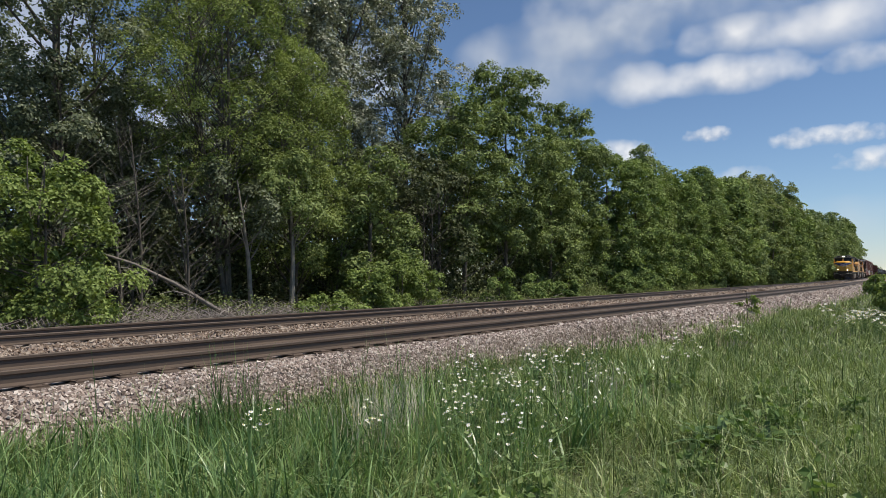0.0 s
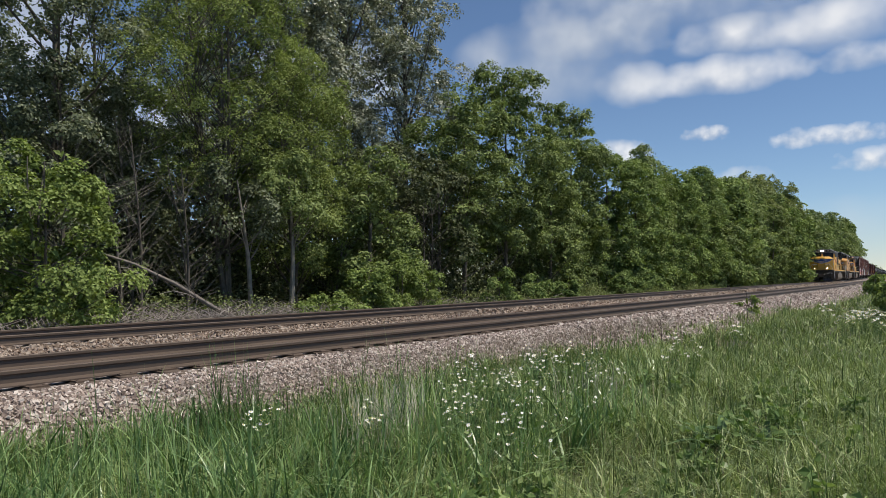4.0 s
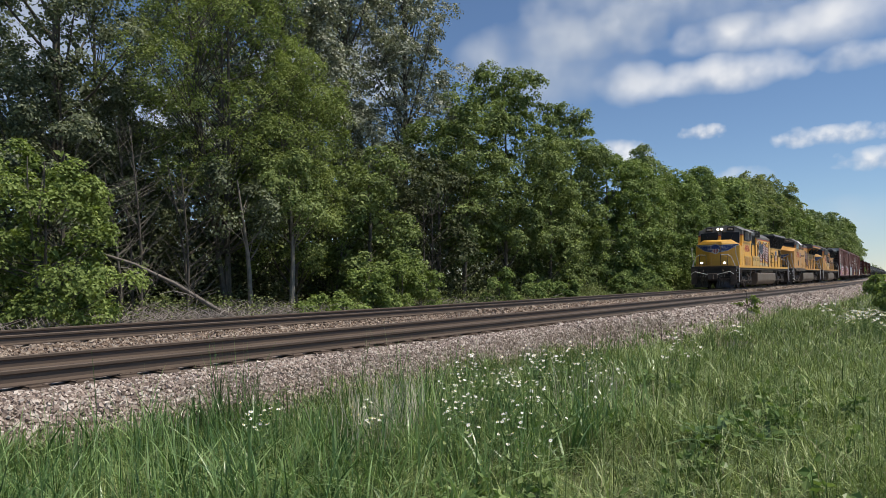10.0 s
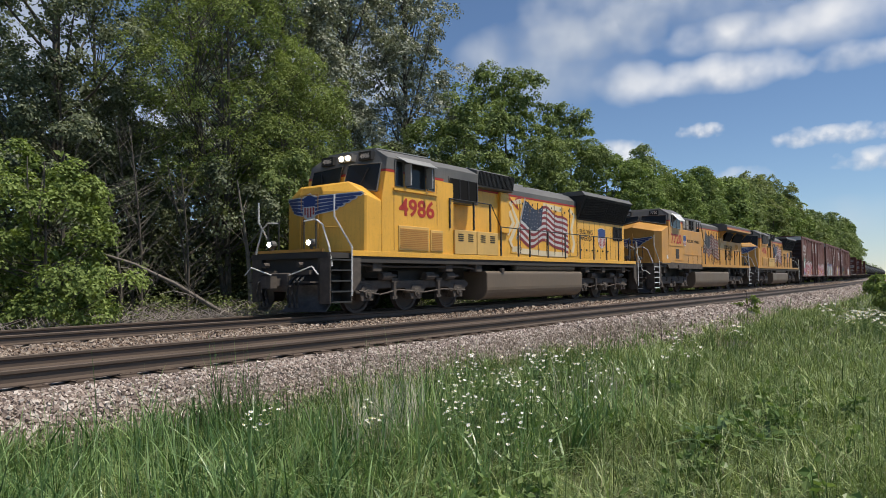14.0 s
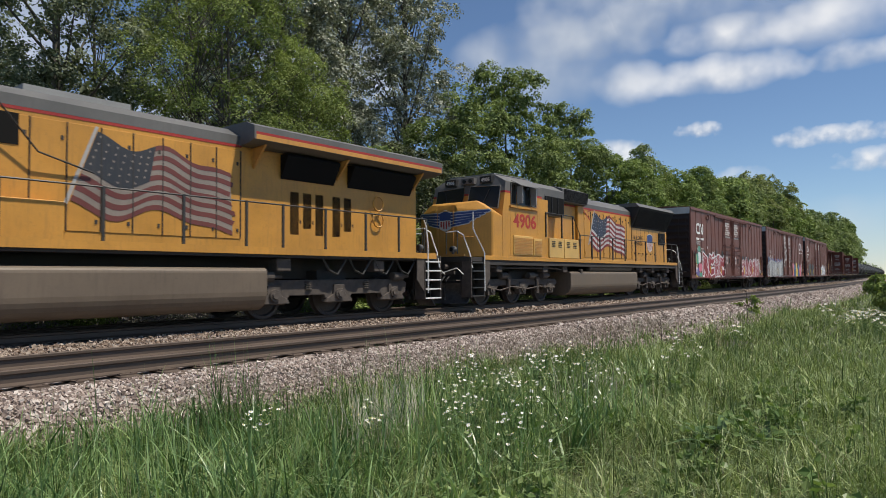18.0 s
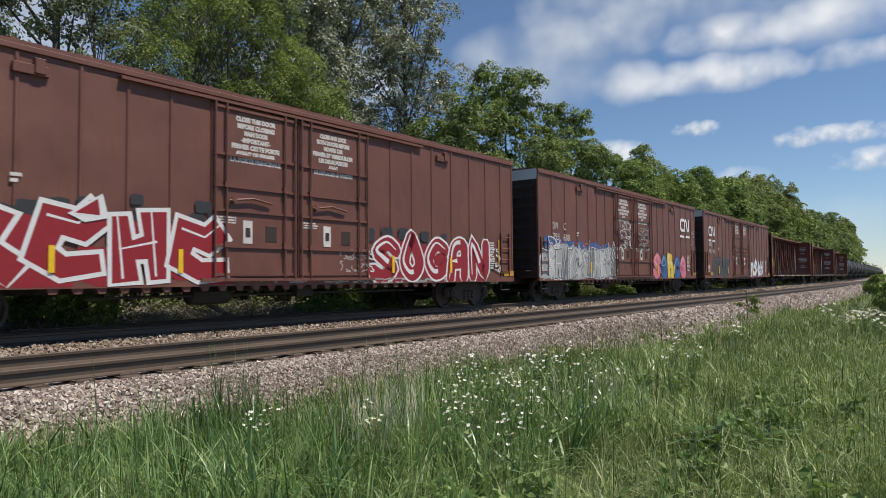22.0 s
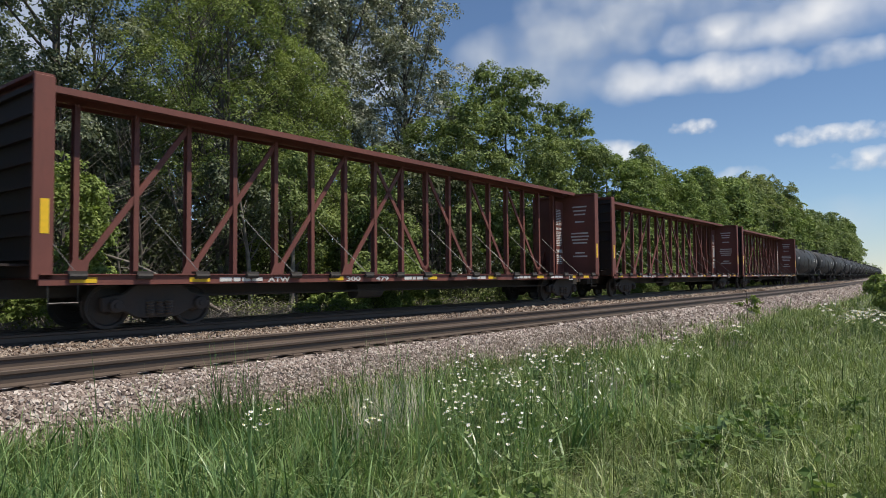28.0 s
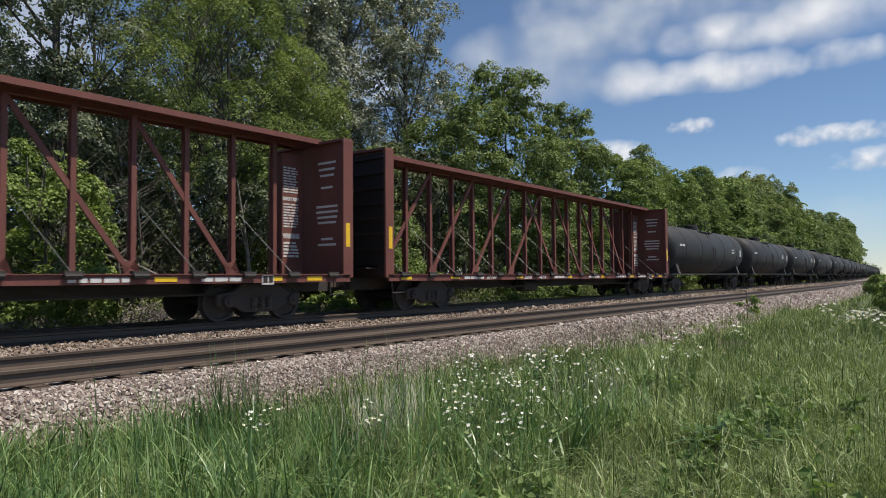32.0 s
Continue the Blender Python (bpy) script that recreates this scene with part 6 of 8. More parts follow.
    for x in (5.72, 7.0, 7.95):
        part("rail_post", Mesh().box(x - 0.025, x + 0.025, -1.54, -1.49, 2.45, 3.37), M_RAILING, deck)
    # tank, reservoirs and trucks
    tank = Mesh().loft([[(u, y, z) for y, z in tank_section(1.50, 0.20, 1.16)] for u in (7.75, 14.75)])
    tank_ob = part("fuel_tank", tank, M_TANK, loco, "taupe fuel tank under the deck", at=at, bevel=0.02)
    part("filler_cap", Mesh().drum((8.7, -1.45, 1.18), "z", 0.10, 0.16, 10), M_TRUCK, tank_ob)
    part("air_reservoir", Mesh().drum((12.0, -1.28, 1.30), "x", 0.14, 4.6, 14, 0.04), M_TANK, loco, at=at)
    part("air_reservoir", Mesh().drum((12.0, 1.28, 1.30), "x", 0.14, 4.6, 14, 0.04), M_TANK, loco, at=at)
    for a in (2.4, 5.6, 7.2, 15.2, 16.8, 19.0):
        part("junction_box", Mesh().box(a, a + 0.35, -1.45, -1.15, 1.12, 1.42), M_TRUCK, loco, at=at, bevel=0.02)
    for a, b in ((1.7, 7.6), (14.9, 20.2)):
        part("pipe", Mesh().tube([(a, -1.36, 1.30), (a + 1.5, -1.38, 1.26), (b - 1.2, -1.38, 1.28), (b, -1.34, 1.20)], 0.03, 6), M_TRUCK, loco, at=at)
    six_wheel_truck(loco, 4.45, "hung", L)
    six_wheel_truck(loco, 17.55, "hung", L)
    ends_gear(loco, L, lights, M_RAILING)
    return loco, L


def tall_hood_loco(number, label):
    """Six-axle locomotive with a flat nose, wide equipment cab and winged radiator roof."""
    L = 22.3
    loco = tagged(new("diesel_locomotive"), label, "locomotive", "locomotives of the train")
    at = (-L / 2, 0, 0)
    deck = part("deck", Mesh().box(0.75, L - 0.75, -1.50, 1.50, 1.44, 1.60).box(1.6, L - 1.6, -0.55, 0.55, 0.95, 1.44), M_FRAME, loco, at=at)
    part("sill_stripe", Mesh().box(9.0, 21.3, -1.555, -1.50, 1.50, 1.66).box(1.6, 21.3, 1.50, 1.555, 1.5, 1.66), M_WORN, loco, at=at)
    part("side_skirt", Mesh().prism([(1.62, 1.66), (1.9, 1.60), (2.8, 1.55), (3.0, 1.36), (9.05, 1.36), (9.05, 1.62), (1.62, 1.70)], "y", -1.56, -1.50), M_TRUCK, loco, at=at)
    nose = Mesh().loft([[(1.80, -1.20, 1.64), (1.84, -1.20, 3.32), (1.84, 0.0, 3.56), (1.84, 1.20, 3.32), (1.80, 1.20, 1.64)],
                        [(1.98, -1.55, 1.64), (2.02, -1.55, 3.30), (2.02, 0.0, 3.62), (2.02, 1.55, 3.30), (1.98, 1.55, 1.64)],
                        [(3.05, -1.55, 1.64), (3.05, -1.55, 3.62), (3.05, 0.0, 3.94), (3.05, 1.55, 3.62), (3.05, 1.55, 1.64)]])
    nose_ob = part("nose", nose, M_DULL_YELLOW, loco, "flat dulled yellow nose", at=at, bevel=0.012)
    wings(nose_ob, 1.80, 2.64, 1.15, 1.2, (0.6, 0.8))
    part("nose_door_hinge", Mesh().box(1.75, 1.83, -0.06, 0.02, 1.75, 3.2).box(1.72, 1.8, -0.10, 0.06, 2.9, 3.05).box(1.72, 1.8, -0.10, 0.06, 1.85, 2.0), M_DULL_YELLOW, nose_ob)
    part("nose_placard", Mesh().box(2.72, 2.92, -1.556, -1.55, 1.86, 2.06), M_WHITE, nose_ob)
    part("nose_sill", Mesh().box(2.0, 3.3, -1.562, -1.55, 1.64, 1.78), M_WORN, nose_ob)
    cab = part("cab", Mesh().loft([[(3.04, -1.55, 1.64), (3.12, -1.55, 3.88), (3.12, 1.55, 3.88), (3.04, 1.55, 1.64)], [(5.44, -1.55, 1.64), (5.44, -1.55, 3.88), (5.44, 1.55, 3.88), (5.44, 1.55, 1.64)]]), M_DULL_YELLOW, loco, at=at)
    part("cab_roof", Mesh().loft([[(3.13, -1.55, 3.94), (3.22, -1.53, 4.30), (3.36, -1.0, 4.62), (3.36, 1.0, 4.62), (3.22, 1.53, 4.30), (3.13, 1.55, 3.94)],
                                  [(5.46, -1.55, 3.94), (5.46, -1.55, 4.32), (5.46, -1.05, 4.64), (5.46, 1.05, 4.64), (5.46, 1.55, 4.32), (5.46, 1.55, 3.94)]]), M_GREY, loco, "grey cab roof", at=at, bevel=0.012)
    part("red_band", Mesh().box(3.11, 5.45, -1.553, 1.553, 3.88, 3.94), M_RED, loco, at=at)
    pane(cab, 3.36, 3.72, 3.62, 4.26, -1.56)
    pane(cab, 3.76, 4.34, 3.55, 4.28, -1.56)
    pane(cab, 4.34, 5.00, 3.55, 4.28, -1.56)
    part("sun_visor", Mesh().loft([[(3.55, -1.56, 4.34), (5.0, -1.56, 4.34), (4.86, -1.90, 3.96), (3.72, -1.90, 3.96)], [(3.55, -1.56, 4.32), (5.0, -1.56, 4.32), (4.86, -1.90, 3.94), (3.72, -1.90, 3.94)]]), M_WHITE, cab, "white sun visor over the side window")
    for side in (-1, 1):
        quad = [(3.06, side * 1.42, 3.72), (3.04, side * 0.08, 3.96), (3.16, side * 0.08, 4.24), (3.18, side * 1.42, 4.22)]
        glass = part("windshield", Mesh().loft([[(x - 0.01, y, z) for x, y, z in quad], [(x - 0.05, y, z) for x, y, z in quad]]), M_GLASS, cab)
        loop = [Vector(q) + Vector((-0.045, 0, 0)) for q in quad]
        part("window_frame", Mesh().tube(loop + loop[:1], 0.024, 5), M_GREY, glass)
        board = part("number_board", Mesh().box(3.12, 3.32, min(side * 0.5, side * 1.0), max(side * 0.5, side * 1.0), 4.26, 4.50), M_BLACK, cab)
        front_text(board, number, 3.117, side * 0.75, 4.32, 0.13, 0.38)
    text(cab, number, 3.42, 2.74, -1.556, 0.50, M_NUMBER, 1.72, "road_number", 0.012)
    part("cab_rib", Mesh().box(3.2, 5.4, -1.575, -1.55, 2.58, 2.62).box(4.1, 5.4, -1.575, -1.55, 1.80, 1.83), M_DULL_YELLOW, cab)
    part("cab_grille", Mesh().box(4.18, 4.72, -1.565, -1.55, 1.90, 2.42), M_FRAME, cab)
    part("access_step", Mesh().box(4.55, 4.95, -1.60, -1.45, 1.30, 1.55), M_TRUCK, cab)
    # wide equipment cab
    eq = part("equipment_cab", Mesh().box(5.44, 9.06, -1.53, 1.53, 1.62, 3.55), M_DULL_YELLOW, loco, "wide yellow equipment cab", at=at, bevel=0.02)
    part("panel_rib", Mesh().box(5.6, 9.0, -1.55, -1.52, 2.14, 2.18), M_DULL_YELLOW, eq)
    for a in (6.4, 7.3, 8.2):
        part("panel_seam", Mesh().box(a, a + 0.025, -1.538, -1.52, 1.66, 2.14), M_FRAME, eq)
    shield(eq, 5.82, 2.92, -1.536, 0.52, 0.66)
    text(eq, "BUILDING AMERICA", 6.30, 2.86, -1.536, 0.17, M_BLACK, 2.30, "slogan")
    blocks = part("blower_block", Mesh().box(5.5, 9.4, -1.12, 1.12, 3.55, 4.36), M_GREY, loco, "grey blower housing with dark screens", at=at, bevel=0.02)
    for a, b in ((5.9, 6.7), (8.0, 8.8)):
        louvre_wall(blocks, [(a, -1.12, 3.72), (b, -1.12, 3.72), (b, -1.12, 4.26), (a, -1.12, 4.26)], "blower_screen", 6)
    part("blower_cover", Mesh().box(6.85, 7.85, -1.15, -1.12, 3.74, 4.24), M_ROOF, blocks)
    handrail(eq, [5.5, 6.5, 7.5, 8.5, 9.0], 0.62, -1.42, 3.55)
    part("handrail", Mesh().tube([(5.5, -1.42, 3.86), (9.0, -1.42, 3.86)], 0.016, 5), M_RAILING, eq)
    # hood
    hood = part("hood", Mesh().box(9.06, 21.0, -1.02, 1.02, 1.62, 3.92), M_WORN, loco, "long yellow engine hood", at=at)
    part("hood_roof", Mesh().loft([[(u, -1.03, 3.98), (u, -1.03, 4.18), (u, -0.6, 4.40), (u, 0.6, 4.40), (u, 1.03, 4.18), (u, 1.03, 3.98)] for u in (9.06, 14.9)]), M_GREY, loco, at=at)
    part("red_band", Mesh().box(9.07, 14.9, -1.028, 1.028, 3.92, 3.98), M_RED, loco, at=at)
    part("exhaust_hood", Mesh().box(10.6, 12.6, -0.5, 0.5, 4.40, 4.54), M_ROOF, loco, at=at)
    part("hood_vent", Mesh().box(9.95, 10.35, -1.05, -1.02, 3.30, 3.85), M_GRILLE, hood)
    part("step_down_rail", Mesh().tube([(9.1, -1.45, 4.15), (9.9, -1.30, 4.0), (10.6, -1.2, 3.2), (11.6, -1.1, 2.95)], 0.018, 5), M_RAILING, hood)
    for i in range(9):
        a = 9.3 + 0.62 * i
        part("hood_door", Mesh().box(a, a + 0.595, -1.036, -1.015, 1.85, 3.84), M_WORN, hood, bevel=0.006)
        part("door_seam", Mesh().box(a + 0.598, a + 0.616, -1.054, -1.03, 1.85, 3.84), M_FRAME, hood)
        part("latch", Mesh().box(a + 0.5, a + 0.55, -1.05, -1.03, 2.0, 2.08), M_FRAME, hood)
        part("latch", Mesh().box(a + 0.5, a + 0.55, -1.05, -1.03, 3.5, 3.58), M_FRAME, hood)
    part("sand_box", Mesh().box(9.5, 11.0, -1.35, -1.02, 1.64, 2.35), M_WORN, loco, at=at, bevel=0.02)
    flag(hood, 11.45, 14.65, 2.02, 3.70, -1.04, (M_FADED_WHITE, M_FADED_RED, M_FADED_BLUE))
    # radiator cab with its wings
    part("radiator_cab", Mesh().box(14.9, 21.0, -0.99, 0.99, 1.63, 3.96), M_DULL_YELLOW, loco, at=at)
    wing = part("radiator_wing", Mesh().loft([[(u, -0.98, 3.96), (u, -1.30, 3.98), (u, -1.57, 4.06), (u, -1.57, 4.36), (u, -1.25, 4.48), (u, 1.25, 4.48), (u, 1.57, 4.36), (u, 1.57, 4.06), (u, 1.30, 3.98), (u, 0.98, 3.96)] for u in (14.85, 21.6)]), M_GREY, loco, "overhanging grey radiator roof with a red edge", at=at)
    part("wing_red_edge", Mesh().box(14.9, 21.55, -1.578, -1.572, 4.17, 4.23), M_RED, wing)
    part("wing_yellow_edge", Mesh().box(14.9, 21.55, -1.578, -1.572, 4.065, 4.17), M_DULL_YELLOW, wing)
    for a, b in ((16.0, 17.7), (18.2, 20.7)):
        part("radiator_screen", Mesh().prism([(-0.99, 3.36), (-1.04, 3.34), (-1.30, 3.86), (-1.26, 3.92), (-0.99, 3.92)], "x", a, b), M_GRILLE, loco, at=at)
    for a in (15.2, 17.8, 20.8):
        part("wing_bracket", Mesh().prism([(-0.99, 3.45), (-0.99, 3.95), (-1.48, 3.99)], "x", a, a + 0.06), M_DULL_YELLOW, loco, at=at)
    for a, b in ((16.20, 17.48), (17.58, 18.44)):
        door = part("grille_door", Mesh().box(a, b, -1.012, -0.985, 1.82, 3.16), M_WORN, loco, "yellow double door with dark grille strips", at=at, bevel=0.006)
        for k in range(3 if b - a > 1 else 2):
            c = a + 0.09 + 0.40 * k
            part("window_grille", Mesh().box(c, c + 0.27, -1.020, -1.005, 2.02 if k != 1 else 2.18, 3.06), M_GRILLE, door)
            part("latch", Mesh().box(c + 0.30, c + 0.34, -1.026, -1.005, 2.30, 2.38), M_BLACK, door)
    for a, z in ((15.5, 2.95), (15.5, 2.15), (15.5, 3.35), (20.45, 2.8), (20.45, 2.1)):
        part("latch", Mesh().box(a, a + 0.07, -1.015, -0.985, z, z + 0.08), M_BLACK, loco, at=at)
    for a in (15.25, 15.75, 18.6):
        part("panel_seam", Mesh().box(a, a + 0.018, -0.996, -0.985, 1.80, 3.2), M_FRAME, loco, at=at)
    wheel = Mesh()
    for z in (2.55, 3.0):
        wheel.tube([(19.3 + 0.2 * math.cos(k * math.pi / 7), -1.10, z + 0.2 * math.sin(k * math.pi / 7)) for k in range(15)], 0.022, 5)
    part("hand_brake_wheel", wheel, M_WORN, loco, at=at)
    part("hood_door", Mesh().box(19.9, 20.6, -1.012, -0.985, 1.8, 3.1), M_DULL_YELLOW, loco, at=at)
    handrail(deck, [9.15, 9.9, 11.6, 13.2, 14.7, 15.7, 17.0, 18.4, 19.7, 20.9], 1.05, -1.50)
    tank = Mesh().loft([[(u, y, z) for y, z in tank_section(1.52, 0.24, 1.20)] for u in (7.75, 15.25)])
    part("fuel_tank", tank, M_TANK, loco, "taupe fuel tank under the deck", at=at, bevel=0.015)
    for a in (2.6, 6.9, 15.6, 18.8):
        part("junction_box", Mesh().box(a, a + 0.4, -1.42, -1.10, 1.12, 1.42), M_TRUCK, loco, at=at, bevel=0.02)
    for k in range(4):
        part("traction_cable", Mesh().tube([(17.0 + 0.9 * k, -1.4, 1.45), (17.2 + 0.9 * k, -1.4, 1.15), (17.5 + 0.9 * k, -1.38, 1.05), (17.8 + 0.9 * k, -1.4, 1.45)], 0.03, 6), M_RAILING, loco, at=at)
    six_wheel_truck(loco, 4.6, "spring", L)
    six_wheel_truck(loco, 17.7, "spring", L)
    ends_gear(loco, L, False, M_WHITE_RAIL)
    return loco, L


# ---- freight cars ----
def blob(x, z, w, h, rnd, y, k=1.0, spikes=0.18):
    """Outline of one sprayed letter form."""
    out = []
    phases = [rnd.uniform(0, 6) for _ in range(3)]
    for i in range(26):
        a = 2 * math.pi * i / 26
        c, s = math.cos(a), math.sin(a)
        r = 1 / max(abs(c), abs(s)) ** 0.75 * (1 + spikes * math.sin(3 * a + phases[0]) * 0.6 + spikes * math.sin(7 * a + phases[1]) * 0.4)
        out.append((x + 0.5 * w * c * r + (k - 1) * 0.5 * c, y, z + 0.5 * h * s * r + (k - 1) * 0.5 * s))
    return out


# strokes of sprayed letters, each in a cell one wide and one high
LETTERS = {
    "r": [[(0.02, -0.02), (0.20, 0.98), (0.70, 0.80), (0.42, 0.46), (0.98, 0.00)]],
    "c": [[(1.00, 0.98), (0.72, 0.72), (0.22, 0.86), (0.08, 0.36), (0.48, 0.10), (1.08, 0.20)]],
    "h": [[(0.12, 1.02), (0.24, -0.04)], [(0.80, 1.06), (0.90, -0.08)], [(0.18, 0.44), (0.86, 0.50)]],
    "k": [[(0.10, 1.04), (0.22, -0.06)], [(0.95, 1.00), (0.25, 0.46), (1.02, -0.04)]],
    "s": [[(0.98, 0.78), (0.55, 0.98), (0.12, 0.74), (0.50, 0.50), (0.88, 0.26), (0.45, 0.02), (-0.04, 0.18)]],
    "o": [[(0.52, 1.10), (0.12, 0.40), (0.48, 0.04), (0.88, 0.36), (0.56, 1.04)]],
    "g": [[(0.98, 0.78), (0.46, 0.94), (0.10, 0.46), (0.48, 0.06), (0.92, 0.16), (0.90, 0.48), (0.56, 0.46)]],
    "a": [[(0.08, -0.10), (0.20, 0.86), (0.78, 0.90), (0.92, -0.02)], [(0.20, 0.42), (0.84, 0.44)]],
    "n": [[(0.08, -0.06), (0.12, 0.96), (0.86, 0.04), (0.96, 1.02)]],
    "m": [[(0.00, -0.06), (0.16, 1.00), (0.50, 0.30), (0.84, 1.02), (1.02, -0.08)]],
    "x": [[(0.04, 1.02), (0.96, -0.04)], [(1.00, 1.00), (0.02, 0.00)]],
    "e": [[(0.14, 0.50), (0.86, 0.56), (0.52, 0.94), (0.12, 0.48), (0.50, 0.06), (1.00, 0.18)]],
    "C": [[(0.94, 0.70), (0.56, 0.97), (0.14, 0.56), (0.44, 0.06), (0.98, 0.22)]],
    "H": [[(0.10, 1.04), (0.20, -0.04)], [(0.20, 0.52), (0.56, 0.66), (0.86, 0.40), (0.84, -0.06)], [(0.14, 0.98), (0.62, 0.96)]],
    "i": [[(0.50, 1.06), (0.42, 0.52), (0.56, -0.06)]],
}


def rounded(line, n=5):
    """A smooth curve through the points of a stroke."""
    p = [line[0]] + list(line) + [line[-1]]
    out = []
    for i in range(1, len(p) - 2):
        for k in range(n):
            t = k / n
            out.append(tuple(0.5 * (2 * p[i][q] + (p[i + 1][q] - p[i - 1][q]) * t + (2 * p[i - 1][q] - 5 * p[i][q] + 4 * p[i + 1][q] - p[i + 2][q]) * t * t + (3 * p[i][q] - p[i - 1][q] - 3 * p[i + 1][q] + p[i + 2][q]) * t ** 3) for q in (0, 1)))
    return out + [line[-1]]


def ribbon(m, line, w0, w1, extra, y, round_ends):
    """A sprayed band of changing width with pointed or round ends."""
    pts = [Vector(q) for q in line]
    n = len(pts) - 1
    left, right = [], []
    for i, p in enumerate(pts):
        a, b = (p - pts[i - 1]).normalized() if i else None, (pts[i + 1] - p).normalized() if i < n else None
        d = ((a or b) + (b or a)).normalized()
        turn = max(0.55, abs(d.dot(a or b)))
        w = (w0 + (w1 - w0) * i / n) / 2 + extra
        s = Vector((-d.y, d.x)) * w / turn
        if i in (0, n):
            reach = (w * 0.85 if round_ends else extra + 0.04) * (-1 if i == 0 else 1)
            tip = p + d * reach
            skew = 0.55 if round_ends else 1.0
            left.append((tip + s * skew) if i else (tip + s * skew))
            right.append((tip - s * skew))
            if round_ends:
                (left.insert(len(left), p + s) if i == 0 else left.insert(len(left) - 1, p + s))
                (right.insert(len(right), p - s) if i == 0 else right.insert(len(right) - 1, p - s))
        else:
            left.append(p + s)
            right.append(p - s)
    k = len(left)
    m.add([(q.x, y, max(q.y, 0.825)) for q in left + right], [(i, i + 1, k + i + 1, k + i) for i in range(k - 1)])
    return m


def sprayed_piece(side, word, x0, x1, z0, z1, y, fill, edge, seed, width=0.42, rim=0.05, halo=None, bubble=False, glint=(), wild=0.0):
    """A sprayed word: each letter has a rim, a filled body and an inner gleam; later letters overlap earlier ones."""
    rnd = random.Random(seed)
    cell, h = (x1 - x0) / len(word), z1 - z0
    for i, char in enumerate(word):
        lean, grow, drop = rnd.uniform(-0.08, 0.12), rnd.uniform(0.92, 1.08), rnd.uniform(-0.04, 0.04)
        bend_a, bend_b = rnd.uniform(-wild, wild), rnd.uniform(-wild, wild)

        def place(q, dx=0.0, dz=0.0):
            t = q[0] + bend_a * math.sin(3.0 * q[1] + i)
            r = q[1] + bend_b * math.sin(4.0 * q[0] + 2 * i)
            return x0 + cell * (i + 0.12 + 0.76 * t + lean * (r - 0.5)) + dx, max(0.90 - 0.06 * (r < 0.1), z0 + h * (0.13 + drop + 0.78 * grow * r)) + dz

        lift, base = 0.0030 * i, None
        for nm, extra, tone, up in (("letter_halo", rim + 0.028, halo, 0.0020), ("sprayed_letter", rim, edge, 0.0026), ("letter_fill", 0.0, fill[i % len(fill)], 0.0032)):
            if not tone:
                continue
            m = Mesh()
            for j, line in enumerate(LETTERS[char]):
                path = [place(q) for q in (rounded(line) if bubble else line)]
                w0, w1 = (width, width) if bubble else (width * (0.75 + 0.6 * ((i + j) % 2)), width * (1.30 - 0.5 * ((i + j) % 2)))
                ribbon(m, path, w0 * h / 1.2, w1 * h / 1.2, extra, y - up - lift - 0.00015 * j, bubble)
            ob = part(nm, m, tone, base or side, "sprayed graffiti letter" if nm == "sprayed_letter" else "")
            base = ob if nm == "sprayed_letter" else base
        if glint:
            m = Mesh()
            off = width * h * 0.20
            for j, line in enumerate(LETTERS[char]):
                path = [place(q, -off * 0.55, off * 0.65) for q in (rounded(line) if bubble else line)]
                path = path[:max(2, int(len(path) * 0.6))]
                ribbon(m, path, 0.03, width * h * (0.30 if bubble else 0.10), 0.0, y - 0.0038 - lift - 0.00015 * j, False)
            part("letter_stroke", m, glint[i % len(glint)], base)


def door_words(door, lines, x, z, y, pitch, width):
    """Stencilled instructions, centred line by line."""
    longest = max(len(q) for q in lines)
    for i, q in enumerate(lines):
        wide = width * len(q) / longest
        text(door, q, x + (width - wide) / 2, z - pitch * i, y, pitch * 0.62, M_STENCIL, wide, "stencilled_line", 0.010)


DOOR_ONE = ("CLOSE THIS DOOR", "BEFORE CLOSING", "MAIN DOOR", "-IMPORTANT-", "FERMER CETTE PORTE", "AVANT DE FERMER", "LA PORTE PRINCIPALE")
DOOR_TWO = ("CLOSE AND LOCK", "BOTH DOORS BEFORE", "MOVING CAR", "FERMER ET VERROUILLER", "LES DEUX PORTES", "AVANT", "DE DEPLACER LE WAGON")


def tag_scrawl(side, x0, x1, z0, z1, y, mat, seed, lines=2, width=0.035):
    """Thin hand-drawn tags."""
    rnd = random.Random(seed)
    for r in range(lines):
        zc = z1 - (z1 - z0) * (r + 0.5) / lines
        h = (z1 - z0) / lines * 0.42
        m = Mesh()
        x = x0
        while x < x1:
            pts, ang = [(x, zc + rnd.uniform(-h, h))], rnd.uniform(-2, 2)
            for q in range(7):
                ang += rnd.uniform(-1.4, 1.4)
                pts.append((min(max(pts[-1][0] + 0.10 * math.cos(ang), x0), x1), min(max(pts[-1][1] + h * 0.6 * math.sin(ang), zc - h), zc + h)))
            stroke(m, pts, width, y - 0.005)
            x += rnd.uniform(0.13, 0.22)
        part("scrawled_tag", m, mat, side)


